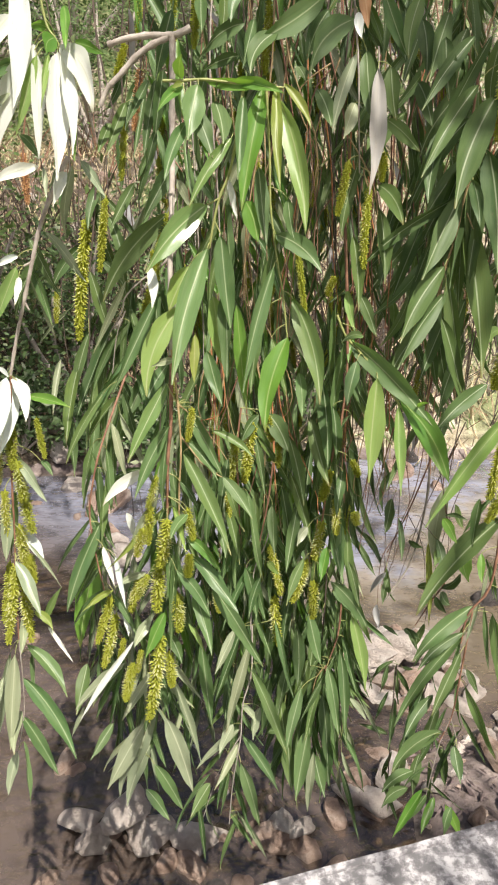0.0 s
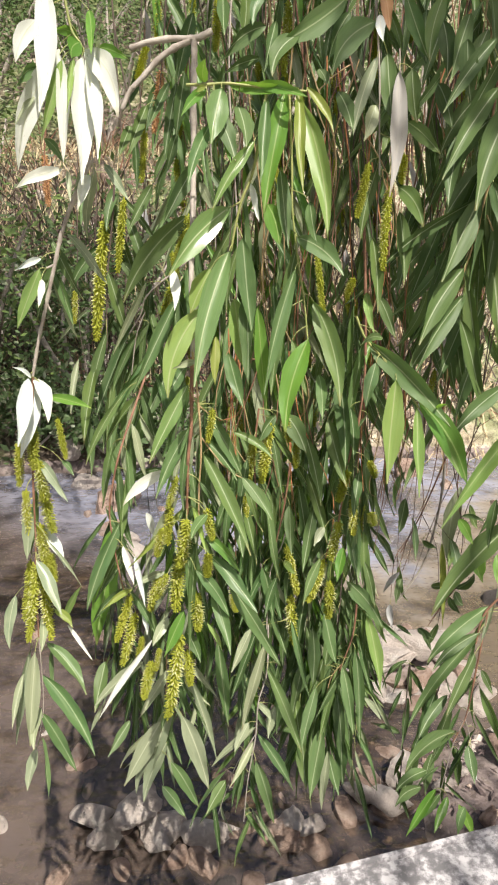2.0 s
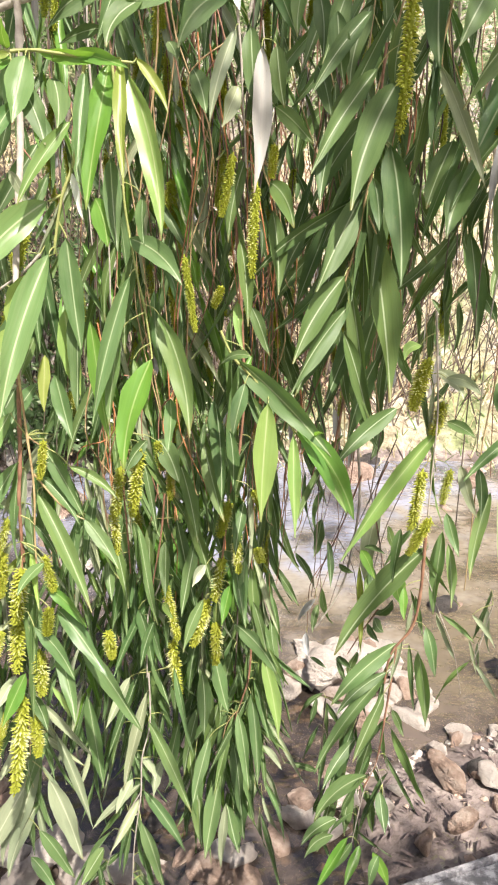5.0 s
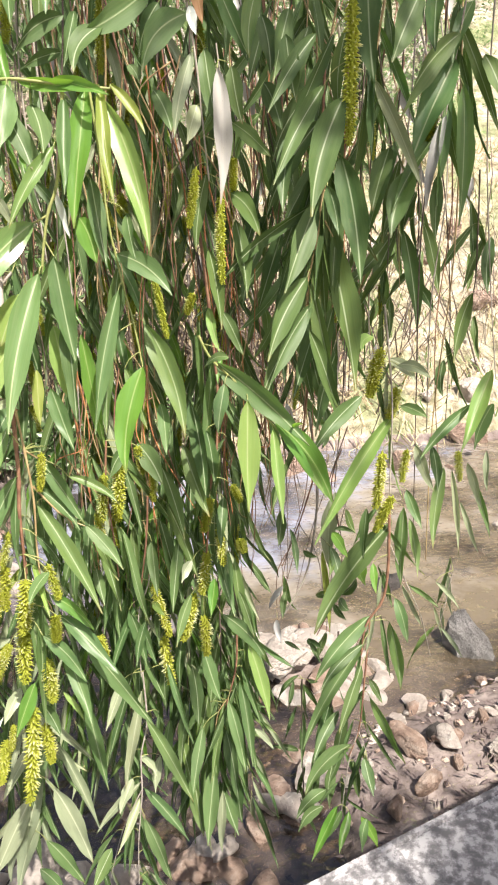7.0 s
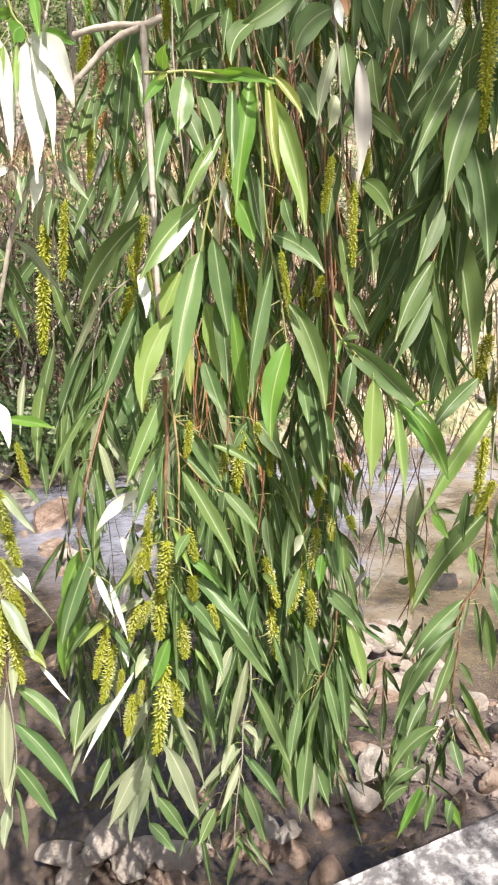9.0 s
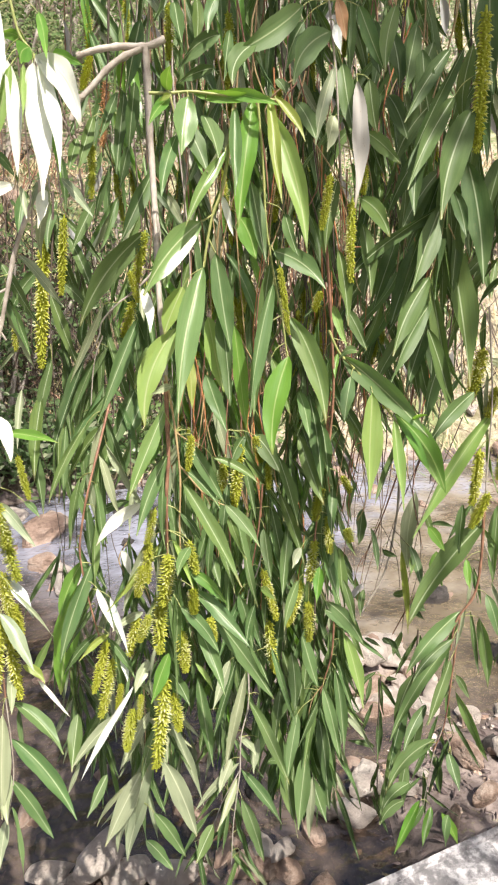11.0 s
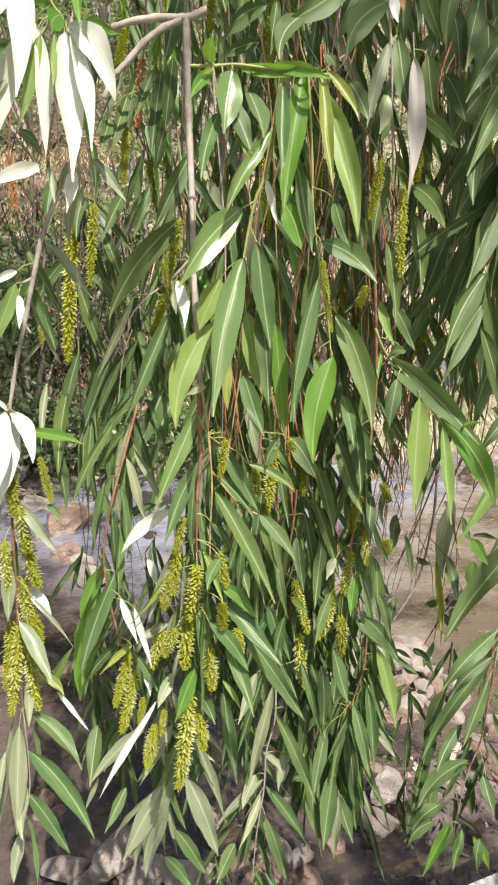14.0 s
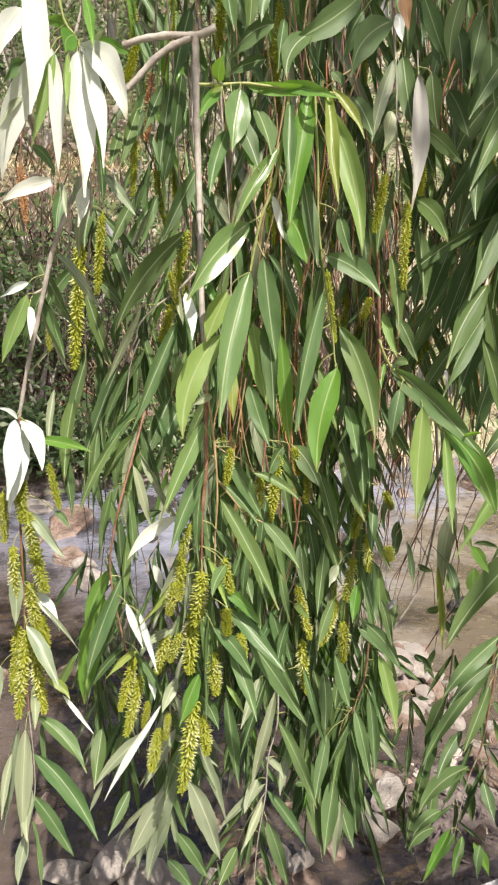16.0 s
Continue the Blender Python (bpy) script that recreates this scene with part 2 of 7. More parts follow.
def ground_material():
    m, nt, bsdf, out = nodes_of("ground_soil_litter")
    obj = nt.nodes.new("ShaderNodeTexCoord").outputs["Object"]
    sep = nt.nodes.new("ShaderNodeSeparateXYZ")
    nt.links.new(obj, sep.inputs[0])
    big, mid, fine = noise_of(nt, 1.1, 5.0, obj), noise_of(nt, 9.0, 6.0, obj), noise_of(nt, 60.0, 5.0, obj)
    bed = ramp(nt, mid, (0.3, (0.085, 0.066, 0.052)), (0.5, (0.22, 0.175, 0.14)), (0.72, (0.40, 0.34, 0.29)))
    dry = ramp(nt, mid, (0.3, (0.15, 0.11, 0.07)), (0.5, (0.37, 0.32, 0.235)), (0.7, (0.62, 0.57, 0.465)))
    litter = ramp(nt, mid, (0.36, (0.030, 0.022, 0.016)), (0.52, (0.10, 0.075, 0.05)), (0.66, (0.42, 0.36, 0.28)))
    dry = mix(nt, ramp(nt, math_node(nt, "ADD", math_node(nt, "MULTIPLY", sep.outputs[0], 0.35), big), (0.30, (1, 1, 1)), (0.80, (0, 0, 0))), dry, litter)
    green = ramp(nt, mid, (0.3, (0.05, 0.08, 0.02)), (0.7, (0.22, 0.28, 0.09)))
    cell = add(nt, "ShaderNodeTexVoronoi", Scale=13.0)
    nt.links.new(obj, cell.inputs["Vector"])
    tint = nt.nodes.new("ShaderNodeSeparateColor")
    nt.links.new(cell.outputs["Color"], tint.inputs[0])
    pebble = ramp(nt, tint.outputs[0], (0.0, (0.09, 0.07, 0.055)), (0.5, (0.26, 0.20, 0.165)), (1.0, (0.48, 0.41, 0.36)))
    edge = ramp(nt, cell.outputs["Distance"], (0.30, (0, 0, 0)), (0.62, (1, 1, 1)))
    bed = mix(nt, 0.65, bed, mix(nt, edge, pebble, (0.06, 0.045, 0.035)))
    bank = mix(nt, ramp(nt, big, (0.46, (0, 0, 0)), (0.62, (0.8, 0.8, 0.8))), dry, green)
    # strand sand, darkened to mauve for the shade band by the wall
    sand = ramp(nt, mid, (0.3, (0.10, 0.078, 0.075)), (0.5, (0.19, 0.15, 0.142)), (0.7, (0.34, 0.285, 0.265)))
    bed = mix(nt, ramp(nt, math_node(nt, "ADD", sep.outputs[2], math_node(nt, "MULTIPLY", mid, 0.03)), (0.012, (0, 0, 0)), (0.035, (0.85, 0.85, 0.85))), bed, sand)
    up = math_node(nt, "GREATER_THAN", math_node(nt, "ADD", sep.outputs[2], math_node(nt, "MULTIPLY", fine, 0.08)), 0.10)
    col = mix(nt, up, bed, bank)
    col = mix(nt, math_node(nt, "MULTIPLY", math_node(nt, "GREATER_THAN", fine, 0.57), 0.4), col, (0.08, 0.06, 0.04))
    nt.links.new(col, bsdf.inputs["Base Color"])
    bsdf.inputs["Roughness"].default_value = 0.9
    bump(nt, mid, bsdf, 0.8, 0.05)
    return m


GROUND = ground_material()


def water_material():
    """Shallow brownish water: what lies below shows through, the gloss follows Fresnel."""
    m, nt, bsdf, out = nodes_of("creek_water")
    nt.nodes.remove(bsdf)
    obj = nt.nodes.new("ShaderNodeTexCoord").outputs["Object"]
    stretch = nt.nodes.new("ShaderNodeMapping")
    stretch.inputs["Scale"].default_value = (0.9, 1.25, 1.0)
    nt.links.new(obj, stretch.inputs[0])
    a, b = noise_of(nt, 4.5, 3.0, stretch.outputs[0]), noise_of(nt, 15.0, 2.0, stretch.outputs[0])
    height = math_node(nt, "ADD", a, math_node(nt, "MULTIPLY", b, 0.3))
    bp = add(nt, "ShaderNodeBump", Strength=1.0, Distance=0.045)
    nt.links.new(height, bp.inputs["Height"])
    clear = nt.nodes.new("ShaderNodeBsdfTransparent")
    clear.inputs[0].default_value = (0.72, 0.63, 0.52, 1)
    gloss = nt.nodes.new("ShaderNodeBsdfGlossy")
    gloss.inputs["Roughness"].default_value = 0.05
    nt.links.new(bp.outputs[0], gloss.inputs["Normal"])
    fr = nt.nodes.new("ShaderNodeFresnel")
    fr.inputs[0].default_value = 1.9
    nt.links.new(bp.outputs[0], fr.inputs["Normal"])
    silt_sky = nt.nodes.new("ShaderNodeBsdfDiffuse")
    place = nt.nodes.new("ShaderNodeSeparateXYZ")
    nt.links.new(obj, place.inputs[0])
    # grey-blue sky sheen painted in the open creek, olive-brown where it pools beyond the strand
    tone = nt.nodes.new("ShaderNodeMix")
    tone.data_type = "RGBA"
    # dark brown near the wall, partly for the shade cast there
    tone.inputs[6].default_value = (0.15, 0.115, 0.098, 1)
    nt.links.new(tone.outputs[2], silt_sky.inputs[0])
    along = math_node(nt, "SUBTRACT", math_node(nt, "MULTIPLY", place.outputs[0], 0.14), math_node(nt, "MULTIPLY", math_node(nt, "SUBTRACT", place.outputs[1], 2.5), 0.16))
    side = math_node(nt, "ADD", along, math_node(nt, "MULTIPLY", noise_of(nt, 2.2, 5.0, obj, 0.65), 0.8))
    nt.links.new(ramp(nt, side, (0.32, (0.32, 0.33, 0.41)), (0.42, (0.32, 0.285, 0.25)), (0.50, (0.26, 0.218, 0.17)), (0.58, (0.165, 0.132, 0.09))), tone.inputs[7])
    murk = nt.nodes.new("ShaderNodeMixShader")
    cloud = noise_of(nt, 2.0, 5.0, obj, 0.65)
    far_tone = ramp(nt, math_node(nt, "ADD", math_node(nt, "MULTIPLY", place.outputs[1], 0.25), math_node(nt, "MULTIPLY", place.outputs[0], 0.18)), (0.53, (0.04, 0.04, 0.04)), (0.70, (1.0, 1.0, 1.0)))
    nt.links.new(far_tone, tone.inputs[0])
    far_part = math_node(nt, "MULTIPLY", far_tone, ramp(nt, cloud, (0.34, (0.16, 0.16, 0.16)), (0.56, (0.85, 0.85, 0.85))))
    near_part = math_node(nt, "MULTIPLY", math_node(nt, "SUBTRACT", 1.0, far_tone), ramp(nt, cloud, (0.40, (0.10, 0.10, 0.10)), (0.60, (0.75, 0.75, 0.75))))
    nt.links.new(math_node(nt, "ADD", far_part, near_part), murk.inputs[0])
    nt.links.new(clear.outputs[0], murk.inputs[1])
    nt.links.new(silt_sky.outputs[0], murk.inputs[2])
    ms = nt.nodes.new("ShaderNodeMixShader")
    nt.links.new(fr.outputs[0], ms.inputs[0])
    nt.links.new(murk.outputs[0], ms.inputs[1])
    nt.links.new(gloss.outputs[0], ms.inputs[2])
    nt.links.new(ms.outputs[0], out.inputs[0])
    return m


WATER = water_material()
# dead leaves with the wall's mauve shade mixed into their colour
LITTER_SHADED = bark_material("dead_leaf_shaded", (0.075, 0.055, 0.053), (0.19, 0.145, 0.14), 0.8)
STRAW = bark_material("straw_dry", (0.34, 0.26, 0.14), (0.62, 0.52, 0.34), 0.8)


# ---- the ground, the creek and the wall ----
def mesh_object(name, verts, faces, material, parent=None, smooth=False):
    me = bpy.data.meshes.new(name)
    me.from_pydata(verts, [], faces)
    me.materials.append(material)
    if smooth:
        me.polygons.foreach_set("use_smooth", [True] * len(me.polygons))
    me.update()
    ob = new(name, me)
    ob.parent = parent
    return ob


def part(name, bm, material, parent, label=""):
    me = bpy.data.meshes.new(name)
    bm.to_mesh(me)
    bm.free()
    me.materials.append(material)
    ob = new(name, me)
    ob.parent = parent
    if label:
        ob["label"] = label
    return ob


def step(a, b, v):
    v = min(max((v - a) / (b - a), 0.0), 1.0)
    return v * v * (3 - 2 * v)


def ground_z(x, y):
    """Path behind the wall, the creek's bed, the far bank and the land beyond."""
    bend = 0.35 * math.sin(0.6 * x + 0.8)
    n = noise.noise(Vector((x * 0.9, y * 0.9, 3.1))) * 0.10 + noise.noise(Vector((x * 3.1, y * 3.1, 7.7))) * 0.04
    shore = y - 0.28 * x - 0.57
    if shore < -0.2:
        return 0.15 + 0.25 * n
    strand = 0.135 * (1 - step(0.75, 1.12, shore)) * step(0.15, 0.7, x)
    toe = 0.10 * (1 - step(0.25, 0.75, shore)) * step(-0.6, 0.1, x)
    bar = 0.11 * math.exp(-((x - 0.55) / 0.24) ** 2 - ((y - 2.05) / 0.17) ** 2)
    bed = -0.08 + n * 0.5 + max(strand, toe) + bar
    far = y - bend
    bank = 0.42 * step(3.9, 4.7, far) + 2.2 * step(4.5, 8.5, far) + 3.2 * step(8.5, 15, far) + 5.6 * step(12, 22, far) + 4.0 * step(22, 60, far)
    back = 0.13 * (1 - step(0.1, 0.45, y - 0.28 * x))
    return bed * (1 - 0.5 * step(6, 12, abs(y))) + bank + back + (0.5 * n * step(4, 6, far))


def spread(lo, near_lo, near_hi, hi, fine):
    """Sample lines, fine in the near stretch and ever wider towards the horizon."""
    out = list(np.arange(near_lo, near_hi + 1e-6, fine))
    s, v = fine, near_hi
    while v < hi:
        s *= 1.35
        v += s
        out.append(min(v, hi))
    s, v = fine, near_lo
    while v > lo:
        s *= 1.35
        v -= s
        out.insert(0, max(v, lo))
    return out


xs, ys = spread(-900, -4.0, 5.0, 900, 0.11), spread(-900, -0.6, 9.5, 900, 0.11)
verts = [(x, y, ground_z(x, y)) for y in ys for x in xs]
faces = [(j * len(xs) + i, j * len(xs) + i + 1, (j + 1) * len(xs) + i + 1, (j + 1) * len(xs) + i) for j in range(len(ys) - 1) for i in range(len(xs) - 1)]
tagged(mesh_object("ground", verts, faces, GROUND, smooth=True), "creek bed and far bank of tan soil, pebbles and dry litter", "ground", kind="structure")

bm = bmesh.new()
bmesh.ops.create_grid(bm, x_segments=90, y_segments=40, size=1.0)
for v in bm.verts:
    v.co = Vector((v.co.x * 14, 2.35 + v.co.y * 2.25 + 0.28 * max(min(v.co.x * 14, 3), -3) * (1 - v.co.y) * 0.5, 0.0))
    v.co.z = 0.012 * noise.noise(v.co * 2.2) + 0.006 * noise.noise(v.co * 6)
tagged(part("water", bm, WATER, None), "shallow brown creek water with small ripples and partly painted sky reflections", "water", kind="structure")


# the concrete wall by the path: its top is level, its creek edge sharp, with a narrow groove along it
def wall_along(x, back):
    return 0.565 - back + 0.28 * x


profile = [(0.0, -0.35), (0.0, 0.776), (0.0025, 0.780), (0.009, 0.780), (0.0105, 0.775), (0.013, 0.775), (0.0145, 0.780), (0.42, 0.780), (0.432, 0.768), (0.432, -0.35)]
verts, faces = [], []
stations = list(np.arange(-6.0, 6.01, 0.04))
for x in stations:
    for back, z in profile:
        chip = 0.0008 * noise.noise(Vector((x * 25, back * 30, z * 9))) + 0.0007 * noise.noise(Vector((x * 70, back * 60, 2.0)))
        verts.append((x, wall_along(x, back) + (chip if z > 0.7 else 0), z + (0.6 * chip if z > 0.7 else 0)))
k = len(profile)
for i in range(len(stations) - 1):
    for j in range(k - 1):
        faces.append((i * k + j, i * k + j + 1, (i + 1) * k + j + 1, (i + 1) * k + j))
tagged(mesh_object("wall_path", verts, faces, CONCRETE), "weathered grey speckled concrete wall top with a grooved edge", "wall", kind="structure")


# ---- stones ----
def stone_mesh(seed, flat, material):
    """A broken creek stone: a ball cut by random planes, its edges worn and its faces rough."""
    r = random.Random(seed)
    bm = bmesh.new()
    bmesh.ops.create_icosphere(bm, subdivisions=3, radius=1.0)
    o = Vector((seed * 7.3, seed * 3.1, seed))
    cuts = [(Vector((r.gauss(0, 1), r.gauss(0, 1), r.gauss(0, 0.8))).normalized(), r.uniform(0.52, 0.90)) for _ in range(11)]
    for v in bm.verts:
        n = v.co.normalized()
        reach = 1.25
        for axis, depth in cuts:
            toward = n.dot(axis)
            if toward > 0.05:
                reach = min(reach, depth / toward)
        k = 0.95 * reach + 0.05 + 0.08 * noise.noise(n * 2.1 + o) + 0.08 * noise.noise(n * 5 + o) + 0.05 * noise.noise(n * 12 + o)
        v.co = Vector((n.x * k, n.y * k * 0.85, n.z * k * flat))
    for fa in bm.faces:
        fa.smooth = seed % 2 == 0
    me = bpy.data.meshes.new("stone")
    bm.to_mesh(me)
    bm.free()
    me.materials.append(material)
    return me


STONES = [stone_mesh(s, fl, mt) for s, fl, mt in ((1, 0.62, STONE), (2, 0.75, STONE), (3, 0.55, STONE), (4, 0.6, STONE_PALE_LIT), (5, 0.7, STONE_PALE_LIT), (6, 0.6, STONE_DARK), (7, 0.75, STONE_DARK), (8, 0.8, STONE), (9, 0.9, STONE_GREY))]
STONE_LABEL = ("broken pinkish-tan creek stone lying in the shallow water", "pale creek stone, whitened for sunlight, standing out of the water", "dark wet creek stone lying in the shallow water", "angular grey rock standing in the shallow creek")
rs = random.Random(11)


def stone(x, y, size, form, lift=0.0):
    ob = new("stone", STONES[form])
    ob.location = (x, y, max(ground_z(x, y), -0.035) + size * (0.40 + lift))
    ob.rotation_euler = (rs.uniform(-0.3, 0.3), rs.uniform(-0.3, 0.3), rs.uniform(0, 6.28))
    ob.scale = (size, size * rs.uniform(0.75, 1.05), size * rs.uniform(0.8, 1.1))
    tone = 1 if form in (3, 4) else 2 if form in (5, 6) else 3 if form == 8 else 0
    return tagged(ob, STONE_LABEL[tone], "stone", "creek stones")


# ---- willow parts ----
def leaf_mesh(bow, curl, fold, twist):
    """A lance-shaped leaf of unit length and width along +y, with a short stalk; bow bends it sideways, curl out of its plane."""
    rows = 16
    slim = 6.0
    verts, faces, uvs = [], [], []
    for r in range(rows):
        s = r / (rows - 1)
        half = 0.5 * (max(s, 0.0) ** 0.75 * (1 - s) ** 1.15) / 0.2733
        half = max(half * (1 + 0.04 * math.sin(s * 19 + bow * 40)), 0.012)
        for c in range(5):
            u = (c - 2) / 2
            x = u * half
            z = fold * abs(u) ** 1.3 * half * 0.9 - curl * (s - 0.15) ** 2 + 0.022 * math.sin(s * 11 + 2 * u + curl * 30) * abs(u)
            turn = twist * (s - 0.25)
            verts.append((x * math.cos(turn) + z * slim * math.sin(turn) + bow * slim * 4 * s * (1 - s) * 0.8, s, z * math.cos(turn) - x / slim * 1.8 * math.sin(turn)))
            uvs.append((0.5 + 0.5 * u * max(half, 0.1), s))
    for r in range(rows - 1):
        for c in range(4):
            a = r * 5 + c
            faces.append((a, a + 1, a + 6, a + 5))
    me = bpy.data.meshes.new("leaf")
    me.from_pydata(verts, [], faces)
    layer = me.uv_layers.new(name="UVMap")
    for loop in me.loops:
        layer.data[loop.index].uv = uvs[loop.vertex_index]
    me.polygons.foreach_set("use_smooth", [True] * len(me.polygons))
    me.materials.append(LEAF["g"])
    return me


BOWS = (-0.12, -0.08, -0.04, 0.0, 0.04, 0.08, 0.12)
CURLS = ((0.10, 0.15, 0.35), (-0.08, 0.21, -0.4), (0.26, 0.12, 0.9), (0.02, 0.16, -1.1))
LEAVES = {}
for bow in BOWS:
    for n, (curl, fold, twist) in enumerate(CURLS):
        me = leaf_mesh(bow, curl, fold, twist)
        LEAVES[bow, n] = me


def catkin_mesh(seed):
    """A drooping catkin of unit length along +y: a thin spine set all round with small pointed flowers."""
    r = random.Random(seed)
    bm = bmesh.new()
    side, out = r.uniform(-0.10, 0.10), r.uniform(-0.06, 0.06)

    def spine(s):
        return Vector((side * math.sin(s * 3.0), s, out * math.sin(s * 2.6)))

    rings = []
    for k in range(9):
        s = k / 8
        c, w = spine(s), 0.15 * (1.1 - 0.45 * s) * min(1.0, 0.35 + 6 * s, 0.25 + 7 * (1 - s))
        rings.append([bm.verts.new(c + Vector((w * math.cos(a), 0, w * math.sin(a)))) for a in (0, 1.257, 2.513, 3.770, 5.027)])
    for p, q in zip(rings, rings[1:]):
        for i in range(5):
            bm.faces.new((p[i], p[(i + 1) % 5], q[(i + 1) % 5], q[i]))
    count = 330
    for k in range(count):
        s = 0.05 + 0.95 * (k + r.uniform(0, 0.8)) / count
        a = k * 2.39996 + r.uniform(-0.4, 0.4)
        reach = 0.5 * (0.30 + 0.70 * math.sin(min(0.10 + s * 0.86, 1) * math.pi) ** 0.6) * r.uniform(0.62, 1.15)
        d = Vector((math.cos(a), 0, math.sin(a)))
        # across is stretched by the width on placing, so flowers are sized for both
        t = Vector((-d.z, 0, d.x))
        c = spine(s)
        root, mid, tip = c + d * 0.03, c + d * reach * 0.66, c + d * reach + Vector((0, r.uniform(-0.004, 0.022), 0))
        up = Vector((0, 0.0095, 0))
        wide = 0.056
        ring = [bm.verts.new(mid + t * wide), bm.verts.new(mid + up), bm.verts.new(mid - t * wide), bm.verts.new(mid - up)]
        v0, v1 = bm.verts.new(root), bm.verts.new(tip)
        for i in range(4):
            bm.faces.new((v0, ring[i], ring[(i + 1) % 4]))
            bm.faces.new((v1, ring[(i + 1) % 4], ring[i]))
    me = bpy.data.meshes.new("catkin")
    bm.to_mesh(me)
    bm.free()
    me.materials.append(CATKIN)
    return me


CATKINS = [catkin_mesh(s) for s in range(5)]
FACING = Vector((-0.03, 0.0, 1.45))
BRANCH_LABEL = {
    "lit": "sunlit hanging willow branch with pale leaves and catkins",
    "front": "leafy green willow sprig with glossy lance-shaped leaves",
    "mid": "hanging willow branch with long green leaves and catkins",
    "far": "shaded willow branch with sparse dark leaves behind the curtain",
    "bare": "cluster of bare reddish willow twigs hanging down",
    "back": "hanging reddish willow twigs with dark narrow leaves",
}
LEAF_LABEL = {"x": "dry grey curled leaf", "o": "withered orange leaf", "y": "yellowing leaf"}
rw = random.Random(23)
made = {}


def branch(key, top=None, label=""):
    b = new("willow_branch")
    b.empty_display_size = 0.05
    made[b.name] = {"top": top, "lines": [], "key": key}
    if top is not None:
        b.location = top
    return tagged(b, label or BRANCH_LABEL[key], "willow branch", "willow branches")


def settle(b, ob, m):
    ob.parent = b
    ob.matrix_basis = Matrix.Translation(-b.location) @ m


def tube(pts, r0, r1, sides=6, knots=True):
    """Verts and faces of a tapering, slightly knotted shoot that glides through the points."""
    fine = []
    n = len(pts)
    for i in range(n - 1):
        p0, p1, p2, p3 = pts[max(i - 1, 0)], pts[i], pts[i + 1], pts[min(i + 2, n - 1)]
        for k in range(5):
            t = k / 5
            fine.append(0.5 * ((2 * p1) + (p2 - p0) * t + (2 * p0 - 5 * p1 + 4 * p2 - p3) * t * t + (3 * p1 - p0 - 3 * p2 + p3) * t ** 3))
    fine.append(pts[-1])
    verts, faces = [], []
    for i, p in enumerate(fine):
        d = (fine[min(i + 1, len(fine) - 1)] - fine[max(i - 1, 0)]).normalized()
        u = d.orthogonal().normalized()
        v = d.cross(u)
        r = (r0 + (r1 - r0) * i / (len(fine) - 1)) * (1 + (0.30 * max(0, math.sin(i * 2.4)) ** 4 if knots else 0))
        for s in range(sides):
            a = s * 2 * math.pi / sides
            verts.append(p + (u * math.cos(a) + v * math.sin(a)) * r)
    for i in range(len(fine) - 1):
        for s in range(sides):
            a, b = i * sides + s, i * sides + (s + 1) % sides
            faces.append((a, b, b + sides, a + sides))
    return verts, faces, fine


def twig(b, r0, r1, *pts, bark=None):
    pts = [Vector(p) for p in pts]
    info = made[b.name]
    if info["top"] is None:
        info["top"] = pts[0]
        b.location = pts[0]
    verts, faces, fine = tube(pts, r0, r1)
    info["lines"] += fine
    if bark is None:
        bark = "green" if info["key"] == "front" else "grey" if r0 > 0.0019 else "red"
    ob = mesh_object("twig", [v - b.location for v in verts], faces, BARK[bark], b, smooth=True)
    return ob


def stalk(b, p):
    """A short stalk from the foot of a leaf or catkin to the nearest shoot of its branch."""
    lines = made[b.name]["lines"]
    near = min(lines, key=lambda q: (q - p).length_squared + 6 * max(0, p.z + 0.7 * math.hypot(p.x - q.x, p.y - q.y) - q.z) ** 2)
    gap = (near - p).length
    if 0.002 < gap < 0.034:
        bend = (near + p) / 2 + Vector(((p.x - near.x) * 0.12, (p.y - near.y) * 0.12, 0.06 * gap))
        made[b.name].setdefault("stalks", []).append([near, bend, p])


def leaf(b, foot, tip, width, bow=0.0, roll=0, kind="g", forms=(0, 1)):
    foot, tip = Vector(foot), Vector(tip)
    y = (tip - foot)
    length = y.length
    y.normalize()
    z = (FACING - (foot + tip) / 2).normalized()
    x = y.cross(z).normalized()
    z = x.cross(y)
    q = Matrix((x, y, z)).transposed().to_4x4() @ Matrix.Rotation(radians(roll), 4, "Y")
    ob = new("leaf", LEAVES[min(BOWS, key=lambda v: abs(v - bow)), rw.choice(forms)])
    settle(b, ob, Matrix.Translation(foot) @ q @ Matrix.Diagonal((width, length, length * 0.55, 1)))
    ob.material_slots[0].link = "OBJECT"
    ob.material_slots[0].material = LEAF[kind]
    if kind in LEAF_LABEL:
        ob["label"] = LEAF_LABEL[kind]
    stalk(b, foot)
    return ob


def catkin(b, foot, tip, width, dry=False):
    foot, tip = Vector(foot), Vector(tip)
    y = tip - foot
    length = y.length
    y.normalize()
    x = y.orthogonal().normalized()
    q = Matrix((x, y, x.cross(y))).transposed().to_4x4() @ Matrix.Rotation(rw.uniform(0, 6.28), 4, "Y")
    ob = new("catkin", rw.choice(CATKINS))
    if dry:
        ob.material_slots[0].link = "OBJECT"
        ob.material_slots[0].material = CATKIN_DRY
        ob["label"] = "withered orange-brown catkin"
    settle(b, ob, Matrix.Translation(foot) @ q @ Matrix.Diagonal((1.14 * width, length, 1.14 * width, 1)))
    stalk(b, foot)
    return ob


